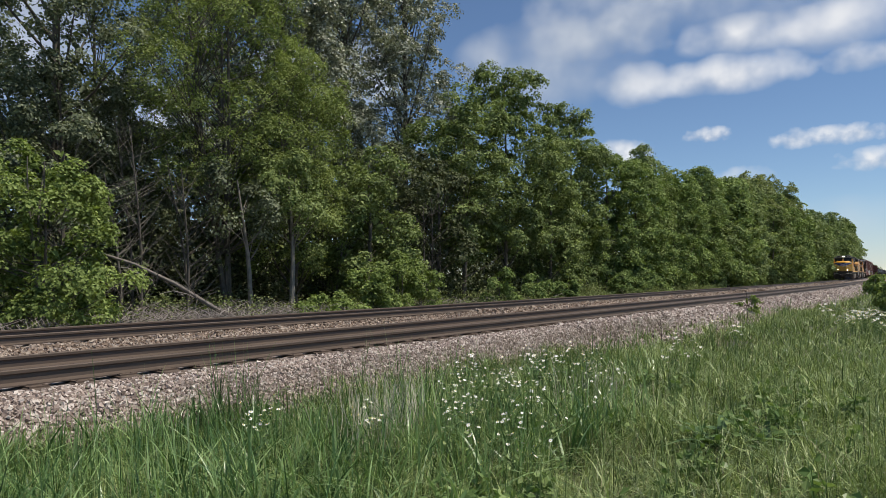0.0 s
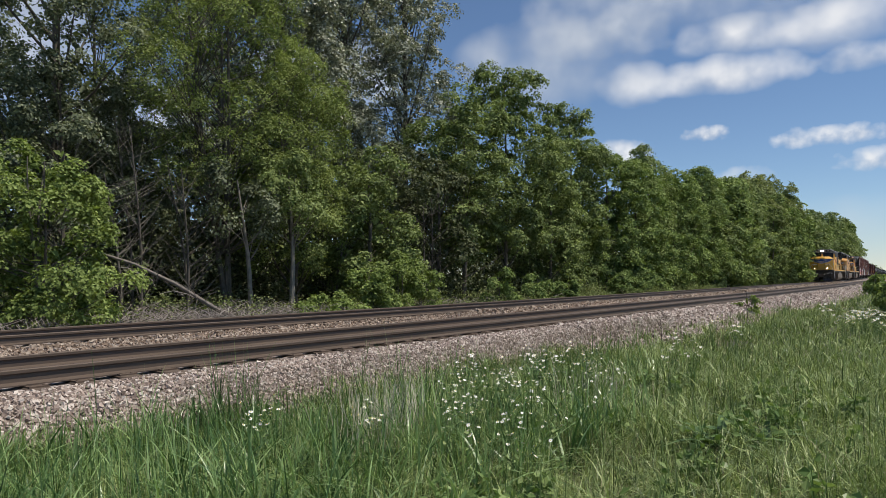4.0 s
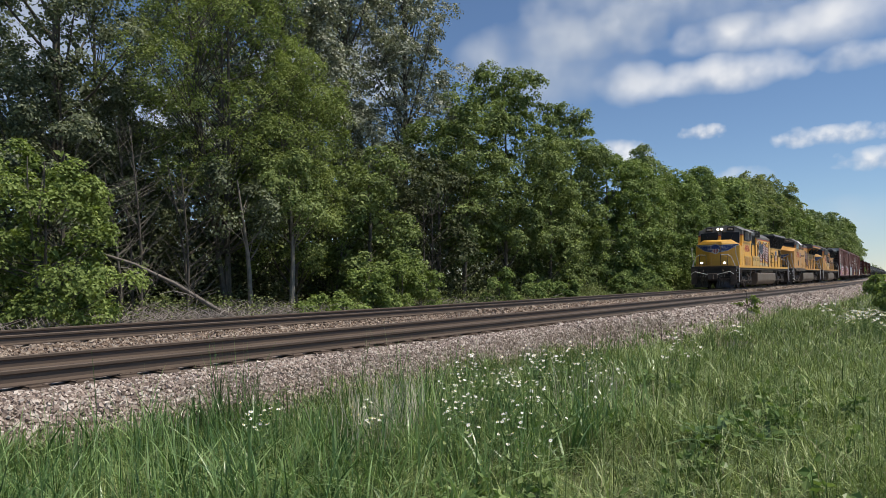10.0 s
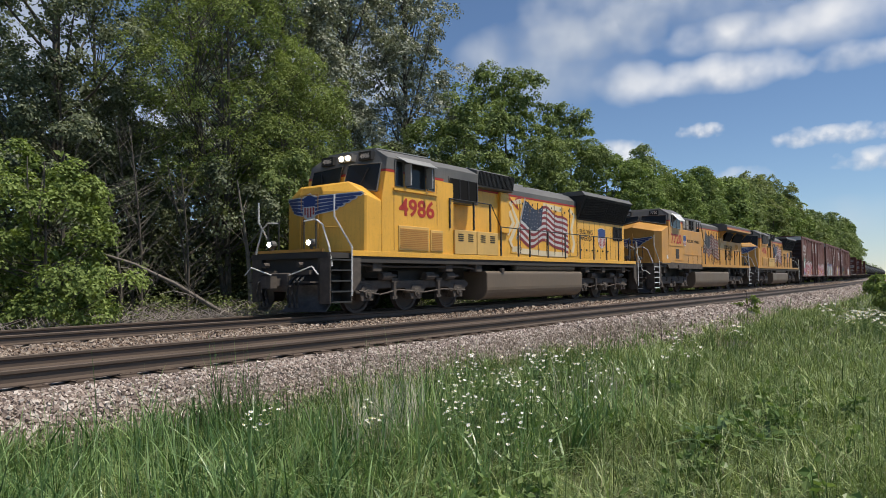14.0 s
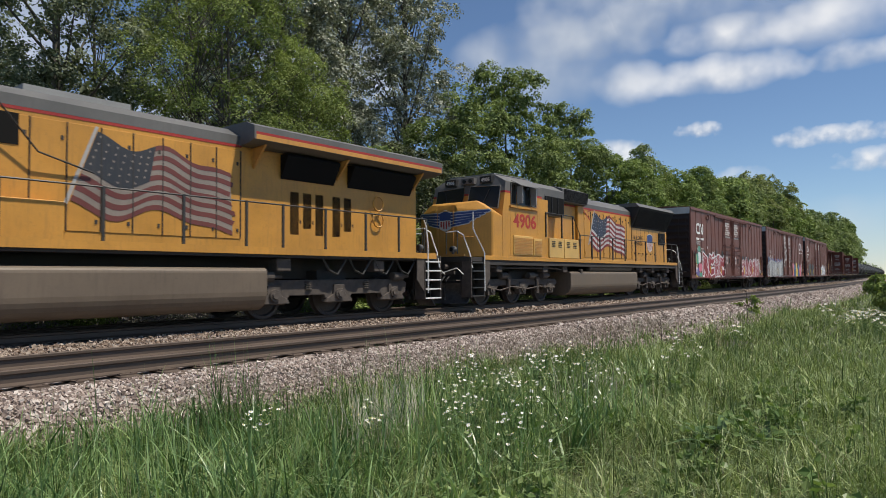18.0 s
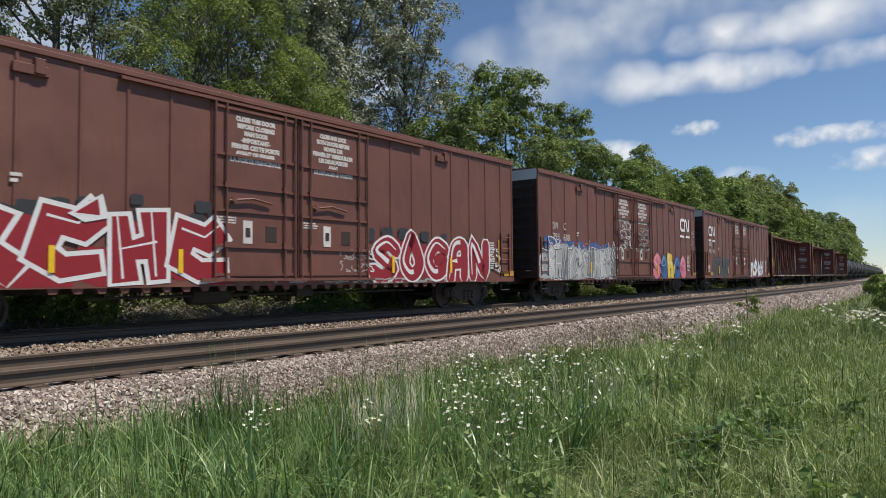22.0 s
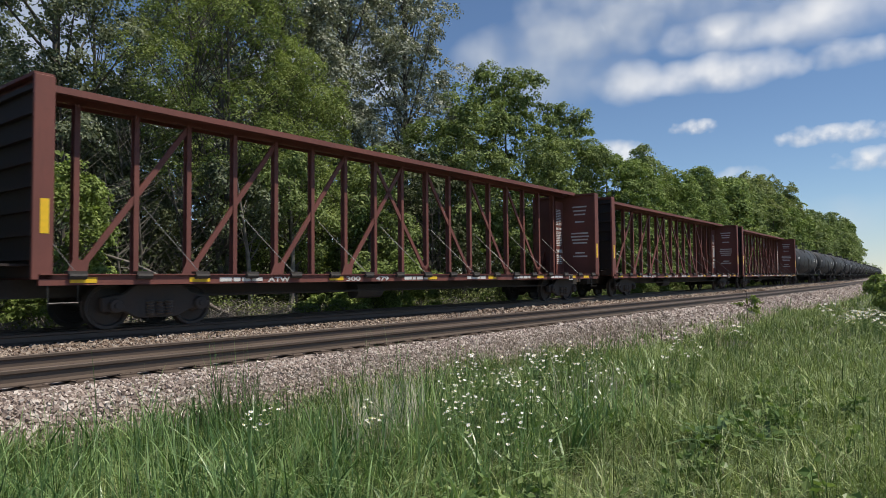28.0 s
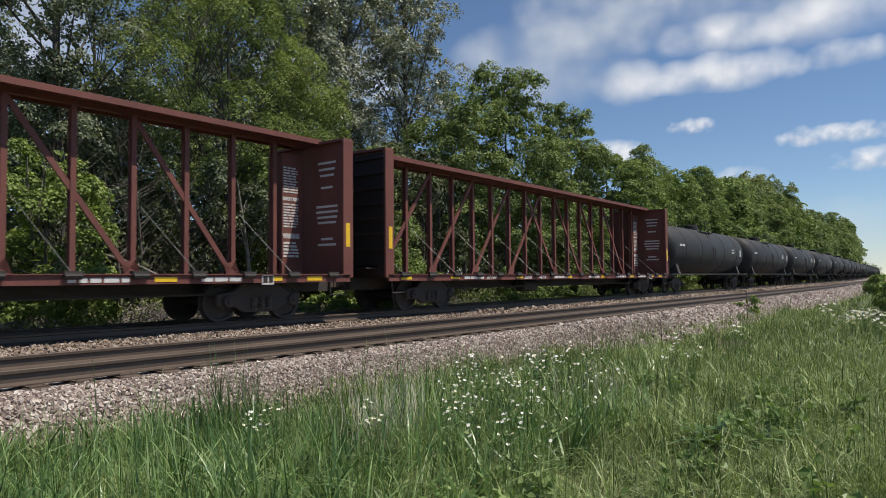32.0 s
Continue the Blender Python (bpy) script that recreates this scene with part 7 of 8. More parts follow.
def rail_mark(side, x, z, y, w, h, mat):
    """The railway's looping mark, drawn as two plain bent bands."""
    t = h * 0.22
    arc = lambda cx, cz, r, a0, a1, n=6: [(cx + r * math.cos(math.radians(a0 + (a1 - a0) * i / n)), cz + r * math.sin(math.radians(a0 + (a1 - a0) * i / n))) for i in range(n + 1)]
    r = h * 0.26
    first = [(x + w * 0.46, z + h - t / 2)] + arc(x + r + t / 2, z + h - t / 2 - r, r, 90, 180) + arc(x + r + t / 2, z + t / 2 + r, r, 180, 270) + [(x + w * 0.52, z + t / 2)] + [(x + w * 0.52, z + h * 0.72)]
    second = [(x + w * 0.52, z + h * 0.72)] + arc(x + w * 0.52 + r * 0.7, z + h - t / 2 - r * 0.7, r * 0.7, 180, 40) + arc(x + w - t / 2 - r * 0.7, z + t / 2 + r * 0.7, r * 0.7, 220, 360) + [(x + w - t / 2, z + h)]
    m = stroke(Mesh(), first, t, y - 0.004)
    stroke(m, second, t, y - 0.0045)
    return part("railway_mark", m, mat, side)


M_SPRAY_RED = plain("spray_red", (0.27, 0.014, 0.022), 0.5)
M_SPRAY_GREY = plain("spray_silver", (0.36, 0.36, 0.35), 0.45)
M_SPRAY_MID = plain("spray_mid_grey", (0.15, 0.15, 0.15), 0.5)
M_SPRAY_DARK = plain("spray_charcoal", (0.035, 0.035, 0.037), 0.5)
M_SPRAY_BLUE = plain("spray_blue", (0.035, 0.10, 0.25), 0.5)
M_SPRAY_PINK = plain("spray_pink", (0.62, 0.16, 0.22), 0.5)
M_SPRAY_GOLD = plain("spray_yellow", (0.66, 0.48, 0.06), 0.5)
M_SPRAY_GREEN = plain("spray_green", (0.07, 0.33, 0.22), 0.5)
M_SPRAY_WHITE = plain("spray_white", (0.70, 0.70, 0.70), 0.5)
M_SPRAY_SILVER = plain("spray_bright_silver", (0.46, 0.46, 0.45), 0.4)
M_SPRAY_PALE = plain("spray_pale_pink", (0.70, 0.34, 0.38), 0.5)
M_SPRAY_SKY = plain("spray_sky_blue", (0.14, 0.27, 0.44), 0.5)
M_SPRAY_LEMON = plain("spray_lemon", (0.72, 0.62, 0.26), 0.5)
M_SPRAY_VIOLET = plain("spray_violet", (0.13, 0.10, 0.28), 0.5)


def boxcar(label, spec):
    """A double-door boxcar with ribbed sides, dark ends, ladders, trucks and its own markings."""
    L = 20.45
    car = tagged(new("boxcar"), label, "boxcar", "boxcars of the train")
    at = (-L / 2, 0, 0)
    a, b = 0.88, 19.57
    z0, z1, y = 0.80, 4.90, -1.53
    for sgn, nm in ((-1, "side_wall"), (1, "side_wall")):
        m = Mesh().box(a, b, min(sgn * 1.53, sgn * 1.47), max(sgn * 1.53, sgn * 1.47), z0 + 0.10, z1)
        w = part(nm, m, M_BROWN, car, at=at)
        if sgn < 0:
            side = w
    part("roof", Mesh().loft([[(u, -1.57, 4.90), (u, -1.57, 4.97), (u, 0, 5.08), (u, 1.57, 4.97), (u, 1.57, 4.90)] for u in (a - 0.02, b + 0.02)]), M_BROWN, car, at=at)
    for i in range(15):
        u = a + 0.6 + i * 1.24
        rib = Mesh().loft([[(u + d, -1.56, 4.975), (u + d, 0, 5.085), (u + d, 1.56, 4.975), (u + d, 1.56, 5.0), (u + d, 0, 5.12), (u + d, -1.56, 5.0)] for d in (0, 0.07)])
        part("roof_rib", rib, M_BROWN, car, at=at)
    part("eave_rail", Mesh().box(a, b, -1.58, -1.53, 4.80, 4.90).box(a, b, 1.53, 1.58, 4.80, 4.90), M_BROWN, car, at=at, bevel=0.01)
    for u, sgn in ((a, -1), (b, 1)):
        end = part("end_wall", Mesh().box(min(u, u - sgn * 0.05), max(u, u - sgn * 0.05), -1.47, 1.47, z0 + 0.1, 4.90), M_CAR_END, car, "sooty ribbed end wall", at=at)
        for k in range(9):
            zc = 1.25 + 0.38 * k
            part("end_rib", Mesh().loft([[(u, yy, zc - 0.13), (u + sgn * 0.07, yy, zc), (u, yy, zc + 0.13)] for yy in (-1.40, 1.40)]), M_CAR_END, end)
        part("end_fascia", Mesh().box(min(u, u + sgn * 0.03), max(u, u + sgn * 0.03), -1.50, 1.50, 4.58, 4.96), M_GALV, end, "bare galvanised plate under the roof")
        part("brake_platform", Mesh().box(min(u, u + sgn * 0.45), max(u, u + sgn * 0.45), -1.25, 0.2, 1.16, 1.20), M_CAR_END, end)
        part("end_ladder", Mesh().tube([(u + sgn * 0.09, -1.30, 1.2), (u + sgn * 0.09, -1.30, 4.4)], 0.018, 5).tube([(u + sgn * 0.09, -0.88, 1.2), (u + sgn * 0.09, -0.88, 4.4)], 0.018, 5), M_CAR_END, end)
    # ribs of the side, apart from the doors
    d0, dm, d1 = 7.74, 10.02, 12.40
    for u in [a + 0.02, 1.95, 3.02, 4.08, 5.12, 5.98, 6.85, 13.3, 14.2, 15.1, 16.05, 17.0, 17.9, 18.8, b - 0.06]:
        part("side_post", Mesh().prism([(u - 0.045, y), (u - 0.022, y - 0.028), (u + 0.022, y - 0.028), (u + 0.045, y)], "z", z0 + 0.12, 4.78), M_BROWN, side)
    for u in (4.45, 15.75):
        part("roof_bracket", Mesh().box(u - 0.45, u + 0.12, y - 0.07, y, 4.42, 4.60).box(u - 0.12, u + 0.05, y - 0.10, y, 4.45, 4.72), M_BROWN, side, bevel=0.01)
    part("side_sill", Mesh().box(a, b, y - 0.03, y + 0.08, z0, z0 + 0.16), M_BROWN, side)
    tabs = Mesh()
    for i in range(26):
        u = 4.6 + 0.42 * i
        tabs.prism([(u, z0), (u + 0.20, z0), (u + 0.16, z0 - 0.10), (u + 0.04, z0 - 0.10)], "y", y, y + 0.05)
    tagged(part("sill_edge", tabs, M_BROWN, side), kind="stuff")
    part("centre_sill", Mesh().box(0.6, L - 0.6, -0.35, 0.35, 0.68, 0.95), M_FRAME, car, at=at)
    part("brake_reservoir", Mesh().drum((8.2, -0.75, 0.62), "x", 0.22, 1.0, 12, 0.04), M_FRAME, car, at=at)
    part("brake_rigging", Mesh().tube([(5.5, -0.9, 0.60), (15.0, -0.9, 0.60)], 0.03, 5).box(10.4, 10.9, -1.1, -0.7, 0.52, 0.75), M_FRAME, car, at=at)
    # plug doors
    for k, (p, q) in enumerate(((d0, dm - 0.03), (dm + 0.03, d1))):
        door = part("plug_door", Mesh().box(p, q, y - 0.035, y + 0.02, 0.98, 4.66), M_BROWN, side, "brown plug door with locking bars", bevel=0.01)
        for zz in (1.02, 1.62, 2.38, 2.90, 3.58, 4.58):
            part("door_rib", Mesh().box(p + 0.03, q - 0.03, y - 0.075, y - 0.03, zz, zz + 0.06), M_BROWN, door)
        for f in (0.03, 0.15, 0.84, 0.97):
            part("locking_bar", Mesh().tube([(p + f * (q - p), y - 0.09, 0.96), (p + f * (q - p), y - 0.09, 4.72)], 0.024, 6), M_BROWN, door)
        for f in (0.15, 0.84):
            part("bar_bracket", Mesh().box(p + f * (q - p) - 0.06, p + f * (q - p) + 0.06, y - 0.12, y - 0.03, 1.62, 1.74).box(p + f * (q - p) - 0.06, p + f * (q - p) + 0.06, y - 0.12, y - 0.03, 2.9, 3.02), M_BROWN, door)
        part("door_crank", Mesh().tube([(p + 0.4, y - 0.10, 2.62), (p + 1.0, y - 0.10, 2.70), (p + 1.5, y - 0.10, 2.62)], 0.026, 5).drum((p + 0.52, y - 0.10, 2.64), "y", 0.07, 0.05, 8), M_BROWN, door)
        part("seal_plate", Mesh().box(p + 1.38, p + 1.68, y - 0.045, y - 0.03, 1.78, 2.12), M_CAR_END, door)
        if spec["seed"] < 3:
            door_words(door, DOOR_ONE if k == 0 and spec["seed"] == 1 else DOOR_TWO, p + 0.45, 4.38, y - 0.038, 0.15, 1.34)
        else:
            bars(door, p + 0.66, 4.46, y - 0.038, 6, 0.95, 0.105, M_STENCIL, 5 + k + spec["seed"])
        bars(door, p + 0.1, 2.28, y - 0.038, 3, 0.5, 0.055, M_STENCIL, 15 + k)
        part("placard", Mesh().box(p + 0.78, p + 1.02, y - 0.044, y - 0.03, 1.72, 2.22), M_STENCIL, door)
        part("placard_mark", Mesh().box(p + 0.84, p + 0.96, y - 0.049, y - 0.04, 1.86, 2.06), M_CAR_END, door)
    part("door_track", Mesh().box(5.8, 14.6, y - 0.10, y, 4.70, 4.76).box(7.5, 12.6, y - 0.09, y, 0.90, 0.97), M_BROWN, side)
    # ladders and steps at the corners
    for u in (1.02, 18.75):
        lad = part("corner_ladder", Mesh().box(u, u + 0.03, y - 0.06, y, 1.0, 2.42).box(u + 0.5, u + 0.53, y - 0.06, y, 1.0, 2.42), M_BROWN, side)
        for k in range(4):
            part("rung", Mesh().tube([(u, y - 0.06, 1.15 + 0.38 * k), (u + 0.52, y - 0.06, 1.15 + 0.38 * k)], 0.016, 5), M_BROWN, lad)
        part("sill_step", Mesh().tube([(u + 0.02, y, 0.82), (u + 0.02, y - 0.02, 0.52), (u + 0.50, y - 0.02, 0.52), (u + 0.50, y, 0.82)], 0.018, 5), M_RAILING, lad)
    for u in (0.0, L):
        way = 1 if u == 0 else -1
        part("coupler", coupler(Mesh(), u, way), M_RUST, car, at=at)
        part("air_hose", Mesh().tube([(u + way * 0.4, 0.35, 0.8), (u + way * 0.25, 0.35, 0.5), (u + way * 0.02, 0.25, 0.4)], 0.028, 6), M_BLACK, car, at=at)
    for u in spec["reflectors"]:
        part("reflector_strip", Mesh().box(u, u + 0.10, y - 0.060, y - 0.028, 1.08, 1.55), M_REFLECT, side)
    for u in (1.75, 18.6):
        part("edge_reflector", Mesh().box(u, u + 0.06, y - 0.036, y - 0.028, 1.3, 2.2), plain_orange, side)
        part("yellow_plate", Mesh().box(u + 0.35, u + 0.95, y - 0.034, y - 0.028, 0.98, 1.16), plain_orange, side)
    # lettering
    mx = spec["mark"]
    mw, mh = spec["mark_size"]
    rail_mark(side, mx, 3.42, y - 0.03, mw, mh, M_BRIGHT)
    for k0, k1 in ((-0.02, 0.42), (0.60, 1.04)):
        part("address_bar", Mesh().box(mx + mw * k0, mx + mw * k1, y - 0.036, y - 0.033, 3.09, 3.21), M_BRIGHT, side)
    if spec["number"]:
        nx = spec["number_x"]
        text(side, "DW" if spec["seed"] == 2 else "DWC", nx, 2.78, y - 0.034, 0.27, M_STENCIL, 0.42 if spec["seed"] == 2 else 0.72, "reporting_mark")
        if spec["seed"] == 2:
            text(side, "C", nx + 0.88, 2.78, y - 0.034, 0.27, M_STENCIL, 0.2, "reporting_mark")
        text(side, spec["number"][:3], nx, 2.36, y - 0.034, 0.26, M_STENCIL, 0.52, "car_number")
        text(side, spec["number"][3:], nx + 0.86, 2.36, y - 0.034, 0.26, M_STENCIL, 0.52, "car_number")
    bars(side, 1.62, 1.62, y - 0.034, 6, 0.40, 0.075, M_STENCIL, 4)
    bars(side, 17.95, 2.1, y - 0.034, 12, 0.42, 0.075, M_STENCIL, 6)
    part("data_panel", Mesh().box(17.9, 18.4, y - 0.036, y - 0.03, 1.22, 1.5), M_CAR_END, side)
    bars(side, 4.0, 2.74, y - 0.034, 2, 0.18, 0.1, M_STENCIL, 9)
    four_wheel_truck(car, 2.95 - L / 2)
    four_wheel_truck(car, L - 2.95 - L / 2)
    spec["art"](side, y - 0.03)
    return car, L


plain_orange = plain("amber_plate", (0.52, 0.26, 0.03), 0.5)


def puffs(side, x0, x1, z0, z1, y, tone, seed, count, size=0.32):
    """Soft round puffs of spray round a piece, none below the sill."""
    rnd = random.Random(seed)
    for i in range(count):
        w = size * rnd.uniform(0.6, 1.4)
        ring_pts = blob(x0 + (x1 - x0) * (i + rnd.random()) / count, rnd.uniform(z0, z1), w, w * 0.8, rnd, y - 0.0004 - 0.00005 * i, 1.0, 0.08)
        part("spray_haze", Mesh().add([(a, b, max(c, 0.83)) for a, b, c in ring_pts], [tuple(range(26))]), tone, side)


def art_one(side, y):
    for x, z, w, h, mt in ((2.0, 1.95, 0.85, 0.75, M_SPRAY_GREEN), (2.05, 1.18, 0.8, 0.6, M_SPRAY_VIOLET), (2.55, 1.45, 0.75, 0.6, M_SPRAY_PINK), (2.4, 2.05, 0.55, 0.8, M_SPRAY_WHITE), (2.4, 2.55, 0.5, 0.4, M_SPRAY_GREEN), (2.55, 1.02, 0.5, 0.3, M_SPRAY_GREEN), (1.85, 0.98, 0.35, 0.25, M_SPRAY_GOLD)):
        part("sprayed_patch", Mesh().add(blob(x, z, w * 0.9, h * 0.8, random.Random(int(x * 100 + z * 10)), y - 0.002 - 0.001 * (x + z), 1.0, 0.1), [tuple(range(26))]), mt, side)
    puffs(side, 1.2, 9.0, 1.95, 2.5, y, M_SPRAY_DARK, 14, 20, 0.42)
    puffs(side, 12.4, 17.6, 1.8, 2.2, y, M_SPRAY_DARK, 15, 12, 0.34)
    puffs(side, 3.0, 8.0, 0.95, 1.9, y - 0.0012, M_SPRAY_RED, 16, 12, 0.75)
    sprayed_piece(side, "rchc", 2.95, 8.15, 0.84, 2.25, y, [M_SPRAY_RED], M_SPRAY_WHITE, 21, 0.34, 0.085, None, False, (M_SPRAY_WHITE,), 0.07)
    part("letter_fill", Mesh().add([(4.9, y - 0.022, 2.12), (5.5, y - 0.022, 2.52), (5.62, y - 0.022, 2.08), (5.2, y - 0.022, 1.98)], [(0, 1, 2, 3)]), M_SPRAY_WHITE, side)
    part("letter_fill", Mesh().add([(5.02, y - 0.024, 2.14), (5.42, y - 0.024, 2.42), (5.46, y - 0.024, 2.12)], [(0, 1, 2)]), M_SPRAY_RED, side)
    puffs(side, 12.9, 17.7, 0.95, 1.8, y - 0.0012, M_SPRAY_RED, 17, 11, 0.8)
    sprayed_piece(side, "sogan", 12.5, 18.0, 0.86, 2.10, y, [M_SPRAY_RED], M_SPRAY_WHITE, 22, 0.36, 0.06, None, True, (M_SPRAY_WHITE,))
    tag_scrawl(side, 18.0, 18.7, 1.1, 1.9, y, M_SPRAY_WHITE, 23, 3)
    tag_scrawl(side, 11.4, 12.6, 1.1, 1.7, y, M_SPRAY_WHITE, 25, 2)
    tag_scrawl(side, 9.0, 16.0, 0.82, 0.95, y, M_SPRAY_GREY, 24, 1)


def art_two(side, y):
    part("sprayed_patch", Mesh().add(blob(4.9, 1.55, 7.4, 1.30, random.Random(3), y - 0.0005, 1.0, 0.03), [tuple(range(26))]), M_SPRAY_BLUE, side)
    puffs(side, 1.3, 8.4, 1.95, 2.35, y, M_SPRAY_BLUE, 5, 22, 0.5)
    dots = Mesh()
    rnd = random.Random(9)
    for i in range(110):
        x, z = rnd.uniform(1.3, 8.6), 2.16 + rnd.uniform(-0.16, 0.16)
        w = rnd.uniform(0.03, 0.09)
        dots.add([(x + w * 0.6 * math.cos(k * math.pi / 3), y - 0.0032, z + w * 0.5 * math.sin(k * math.pi / 3)) for k in range(6)], [tuple(range(6))])
    tagged(part("spray_speckle", dots, M_SPRAY_PINK, side), kind="stuff")
    puffs(side, 1.2, 7.8, 0.90, 1.85, y - 0.0014, M_SPRAY_GREY, 6, 22, 0.95)
    sprayed_piece(side, "gsamkesnakes", 0.95, 7.85, 0.84, 2.14, y, [M_SPRAY_GREY, M_SPRAY_SILVER, M_SPRAY_GREY, M_SPRAY_MID], M_SPRAY_DARK, 31, 0.25, 0.038, M_SPRAY_WHITE, False, (M_SPRAY_WHITE,), 0.10)
    tag_scrawl(side, 1.6, 2.6, 1.9, 2.5, y, M_SPRAY_WHITE, 34, 2)
    sprayed_piece(side, "seHCe", 12.6, 17.65, 0.80, 2.00, y, [M_SPRAY_PINK, M_SPRAY_BLUE, M_SPRAY_GOLD, M_SPRAY_BLUE, M_SPRAY_PINK], M_SPRAY_DARK, 33, 0.42, 0.035, None, True, (M_SPRAY_PALE, M_SPRAY_SKY, M_SPRAY_LEMON, M_SPRAY_SKY, M_SPRAY_PALE))
    tag_scrawl(side, 8.3, 9.7, 2.2, 3.5, y - 0.05, M_SPRAY_WHITE, 35, 3)
    tag_scrawl(side, 10.6, 11.9, 2.2, 3.3, y - 0.05, M_SPRAY_GREY, 36, 3)
    tag_scrawl(side, 18.75, 19.3, 2.7, 3.6, y, M_SPRAY_GREY, 37, 2)


def art_three(side, y):
    puffs(side, 2.7, 6.6, 1.0, 1.9, y - 0.0004, M_SPRAY_DARK, 40, 10, 0.7)
    sprayed_piece(side, "neia", 2.7, 6.8, 0.92, 2.10, y, [M_SPRAY_DARK], M_SPRAY_MID, 41, 0.34, 0.022, None, False, (M_SPRAY_MID,), 0.08)
    sprayed_piece(side, "asen", 12.8, 17.2, 0.90, 2.05, y, [M_SPRAY_WHITE], M_SPRAY_BLUE, 42, 0.26, 0.03, M_SPRAY_WHITE, False, (), 0.1)


def beam_car(label):
    """A centre-beam lumber car, empty: end bulkheads, a trussed centre wall under a wide top chord."""
    L = 23.6
    car = tagged(new("centre_beam_car"), label, "flatcar", "empty lumber cars of the train")
    at = (-L / 2, 0, 0)
    a, b = 0.80, 22.80
    part("deck_floor", Mesh().box(a, b, -1.44, 1.44, 0.96, 1.03).box(0.5, L - 0.5, -0.35, 0.35, 0.62, 0.96), M_FRAME, car, at=at)
    for sgn in (-1, 1):
        sill = part("side_sill", Mesh().box(a, b, min(sgn * 1.44, sgn * 1.52), max(sgn * 1.44, sgn * 1.52), 0.86, 1.04).box(a, b, min(sgn * 1.40, sgn * 1.56), max(sgn * 1.40, sgn * 1.56), 1.04, 1.06), M_BEAM, car, at=at)
        if sgn < 0:
            near = sill
    for u, sgn in ((a, 1), (b, -1)):
        plate = part("bulkhead", Mesh().box(min(u, u + sgn * 0.05), max(u, u + sgn * 0.05), -1.48, 1.48, 0.96, 4.46), M_BEAM, car, "tall brown end bulkhead", at=at)
        part("outer_skin", Mesh().box(min(u, u - sgn * 0.008), max(u, u - sgn * 0.008), -1.44, 1.44, 1.0, 4.40), M_CAR_END, plate, "dark outer face")
        for k in range(8):
            zc = 1.3 + 0.42 * k
            part("bulkhead_rib", Mesh().box(min(u, u - sgn * 0.10), max(u, u - sgn * 0.10), -1.42, 1.42, zc, zc + 0.08), M_CAR_END, plate)
        for y in (-1.50, 1.46):
            part("corner_post", Mesh().box(min(u - sgn * 0.12, u + sgn * 0.22), max(u - sgn * 0.12, u + sgn * 0.22), y - 0.02, y + 0.06, 0.96, 4.48), M_BEAM, plate, bevel=0.01)
        part("top_cap", Mesh().box(min(u - sgn * 0.12, u + sgn * 0.2), max(u - sgn * 0.12, u + sgn * 0.2), -1.5, 1.5, 4.46, 4.52), M_BEAM, plate)
        part("edge_reflector", Mesh().box(min(u, u + sgn * 0.14), max(u, u + sgn * 0.14), -1.526, -1.52, 1.75, 2.35), M_REFLECT, plate)
        part("brace_plate", Mesh().box(min(u + sgn * 0.3, u + sgn * (0.98 if sgn < 0 else 0.62)), max(u + sgn * 0.3, u + sgn * (0.98 if sgn < 0 else 0.62)), -0.05, 0.05, 1.03, 4.2), M_BEAM, plate)
        if sgn < 0:
            bars(plate, u - 0.94, 3.85, -0.055, 10, 0.46, 0.070, M_STENCIL, 7, fill=0.55)
            text(plate, "SAFETY FIRST", u - 0.95, 2.98, -0.055, 0.085, M_STENCIL, 0.52, "stencilled_line", 0.008)
            bars(plate, u - 0.94, 2.90, -0.055, 9, 0.48, 0.072, M_STENCIL, 17, fill=0.55)
            text(plate, "WARNING", u - 0.95, 2.00, -0.055, 0.12, M_STENCIL, 0.54, "stencilled_line", 0.012)
            bars(plate, u - 0.94, 1.90, -0.055, 5, 0.50, 0.085, M_STENCIL, 27, fill=0.6)
            rules = Mesh()
            for k, (z, half) in enumerate(((3.95, 0.34), (3.78, 0.30), (3.62, 0.26), (3.30, 0.22), (2.80, 0.40), (2.66, 0.42), (2.52, 0.38), (2.38, 0.34), (1.95, 0.22), (1.80, 0.34))):
                rules.box(u - 0.060, u - 0.054, -0.72 - half, -0.72 + half, z, z + 0.06)
            tagged(part("stencil_block", rules, M_STENCIL, plate), kind="stuff")
        else:
            bars(plate, u + 0.42, 3.3, -0.055, 2, 0.12, 0.09, M_STENCIL, 7)
            bars(plate, u + 0.42, 2.3, -0.055, 3, 0.12, 0.09, M_STENCIL, 8)
        part("corner_plate", Mesh().prism([(u + sgn * 0.05, 1.03), (u + sgn * 0.6, 1.03), (u + sgn * 0.05, 2.2)], "y", 1.0, 1.04), M_BEAM, plate)
    chord = part("top_chord", Mesh().box(a + 0.1, b - 0.1, -0.56, 0.56, 4.55, 4.60), M_BEAM, car, "wide brown top chord", at=at)
    for y0, y1, zz in ((-0.56, -0.52, 4.47), (0.52, 0.56, 4.47), (-0.06, 0.06, 4.43)):
        part("chord_lip", Mesh().box(a + 0.1, b - 0.1, y0, y1, zz, 4.55), M_BEAM, chord)
    n_bay = 18
    w = (b - a) / n_bay
    for i in range(1, n_bay):
        u = a + w * i
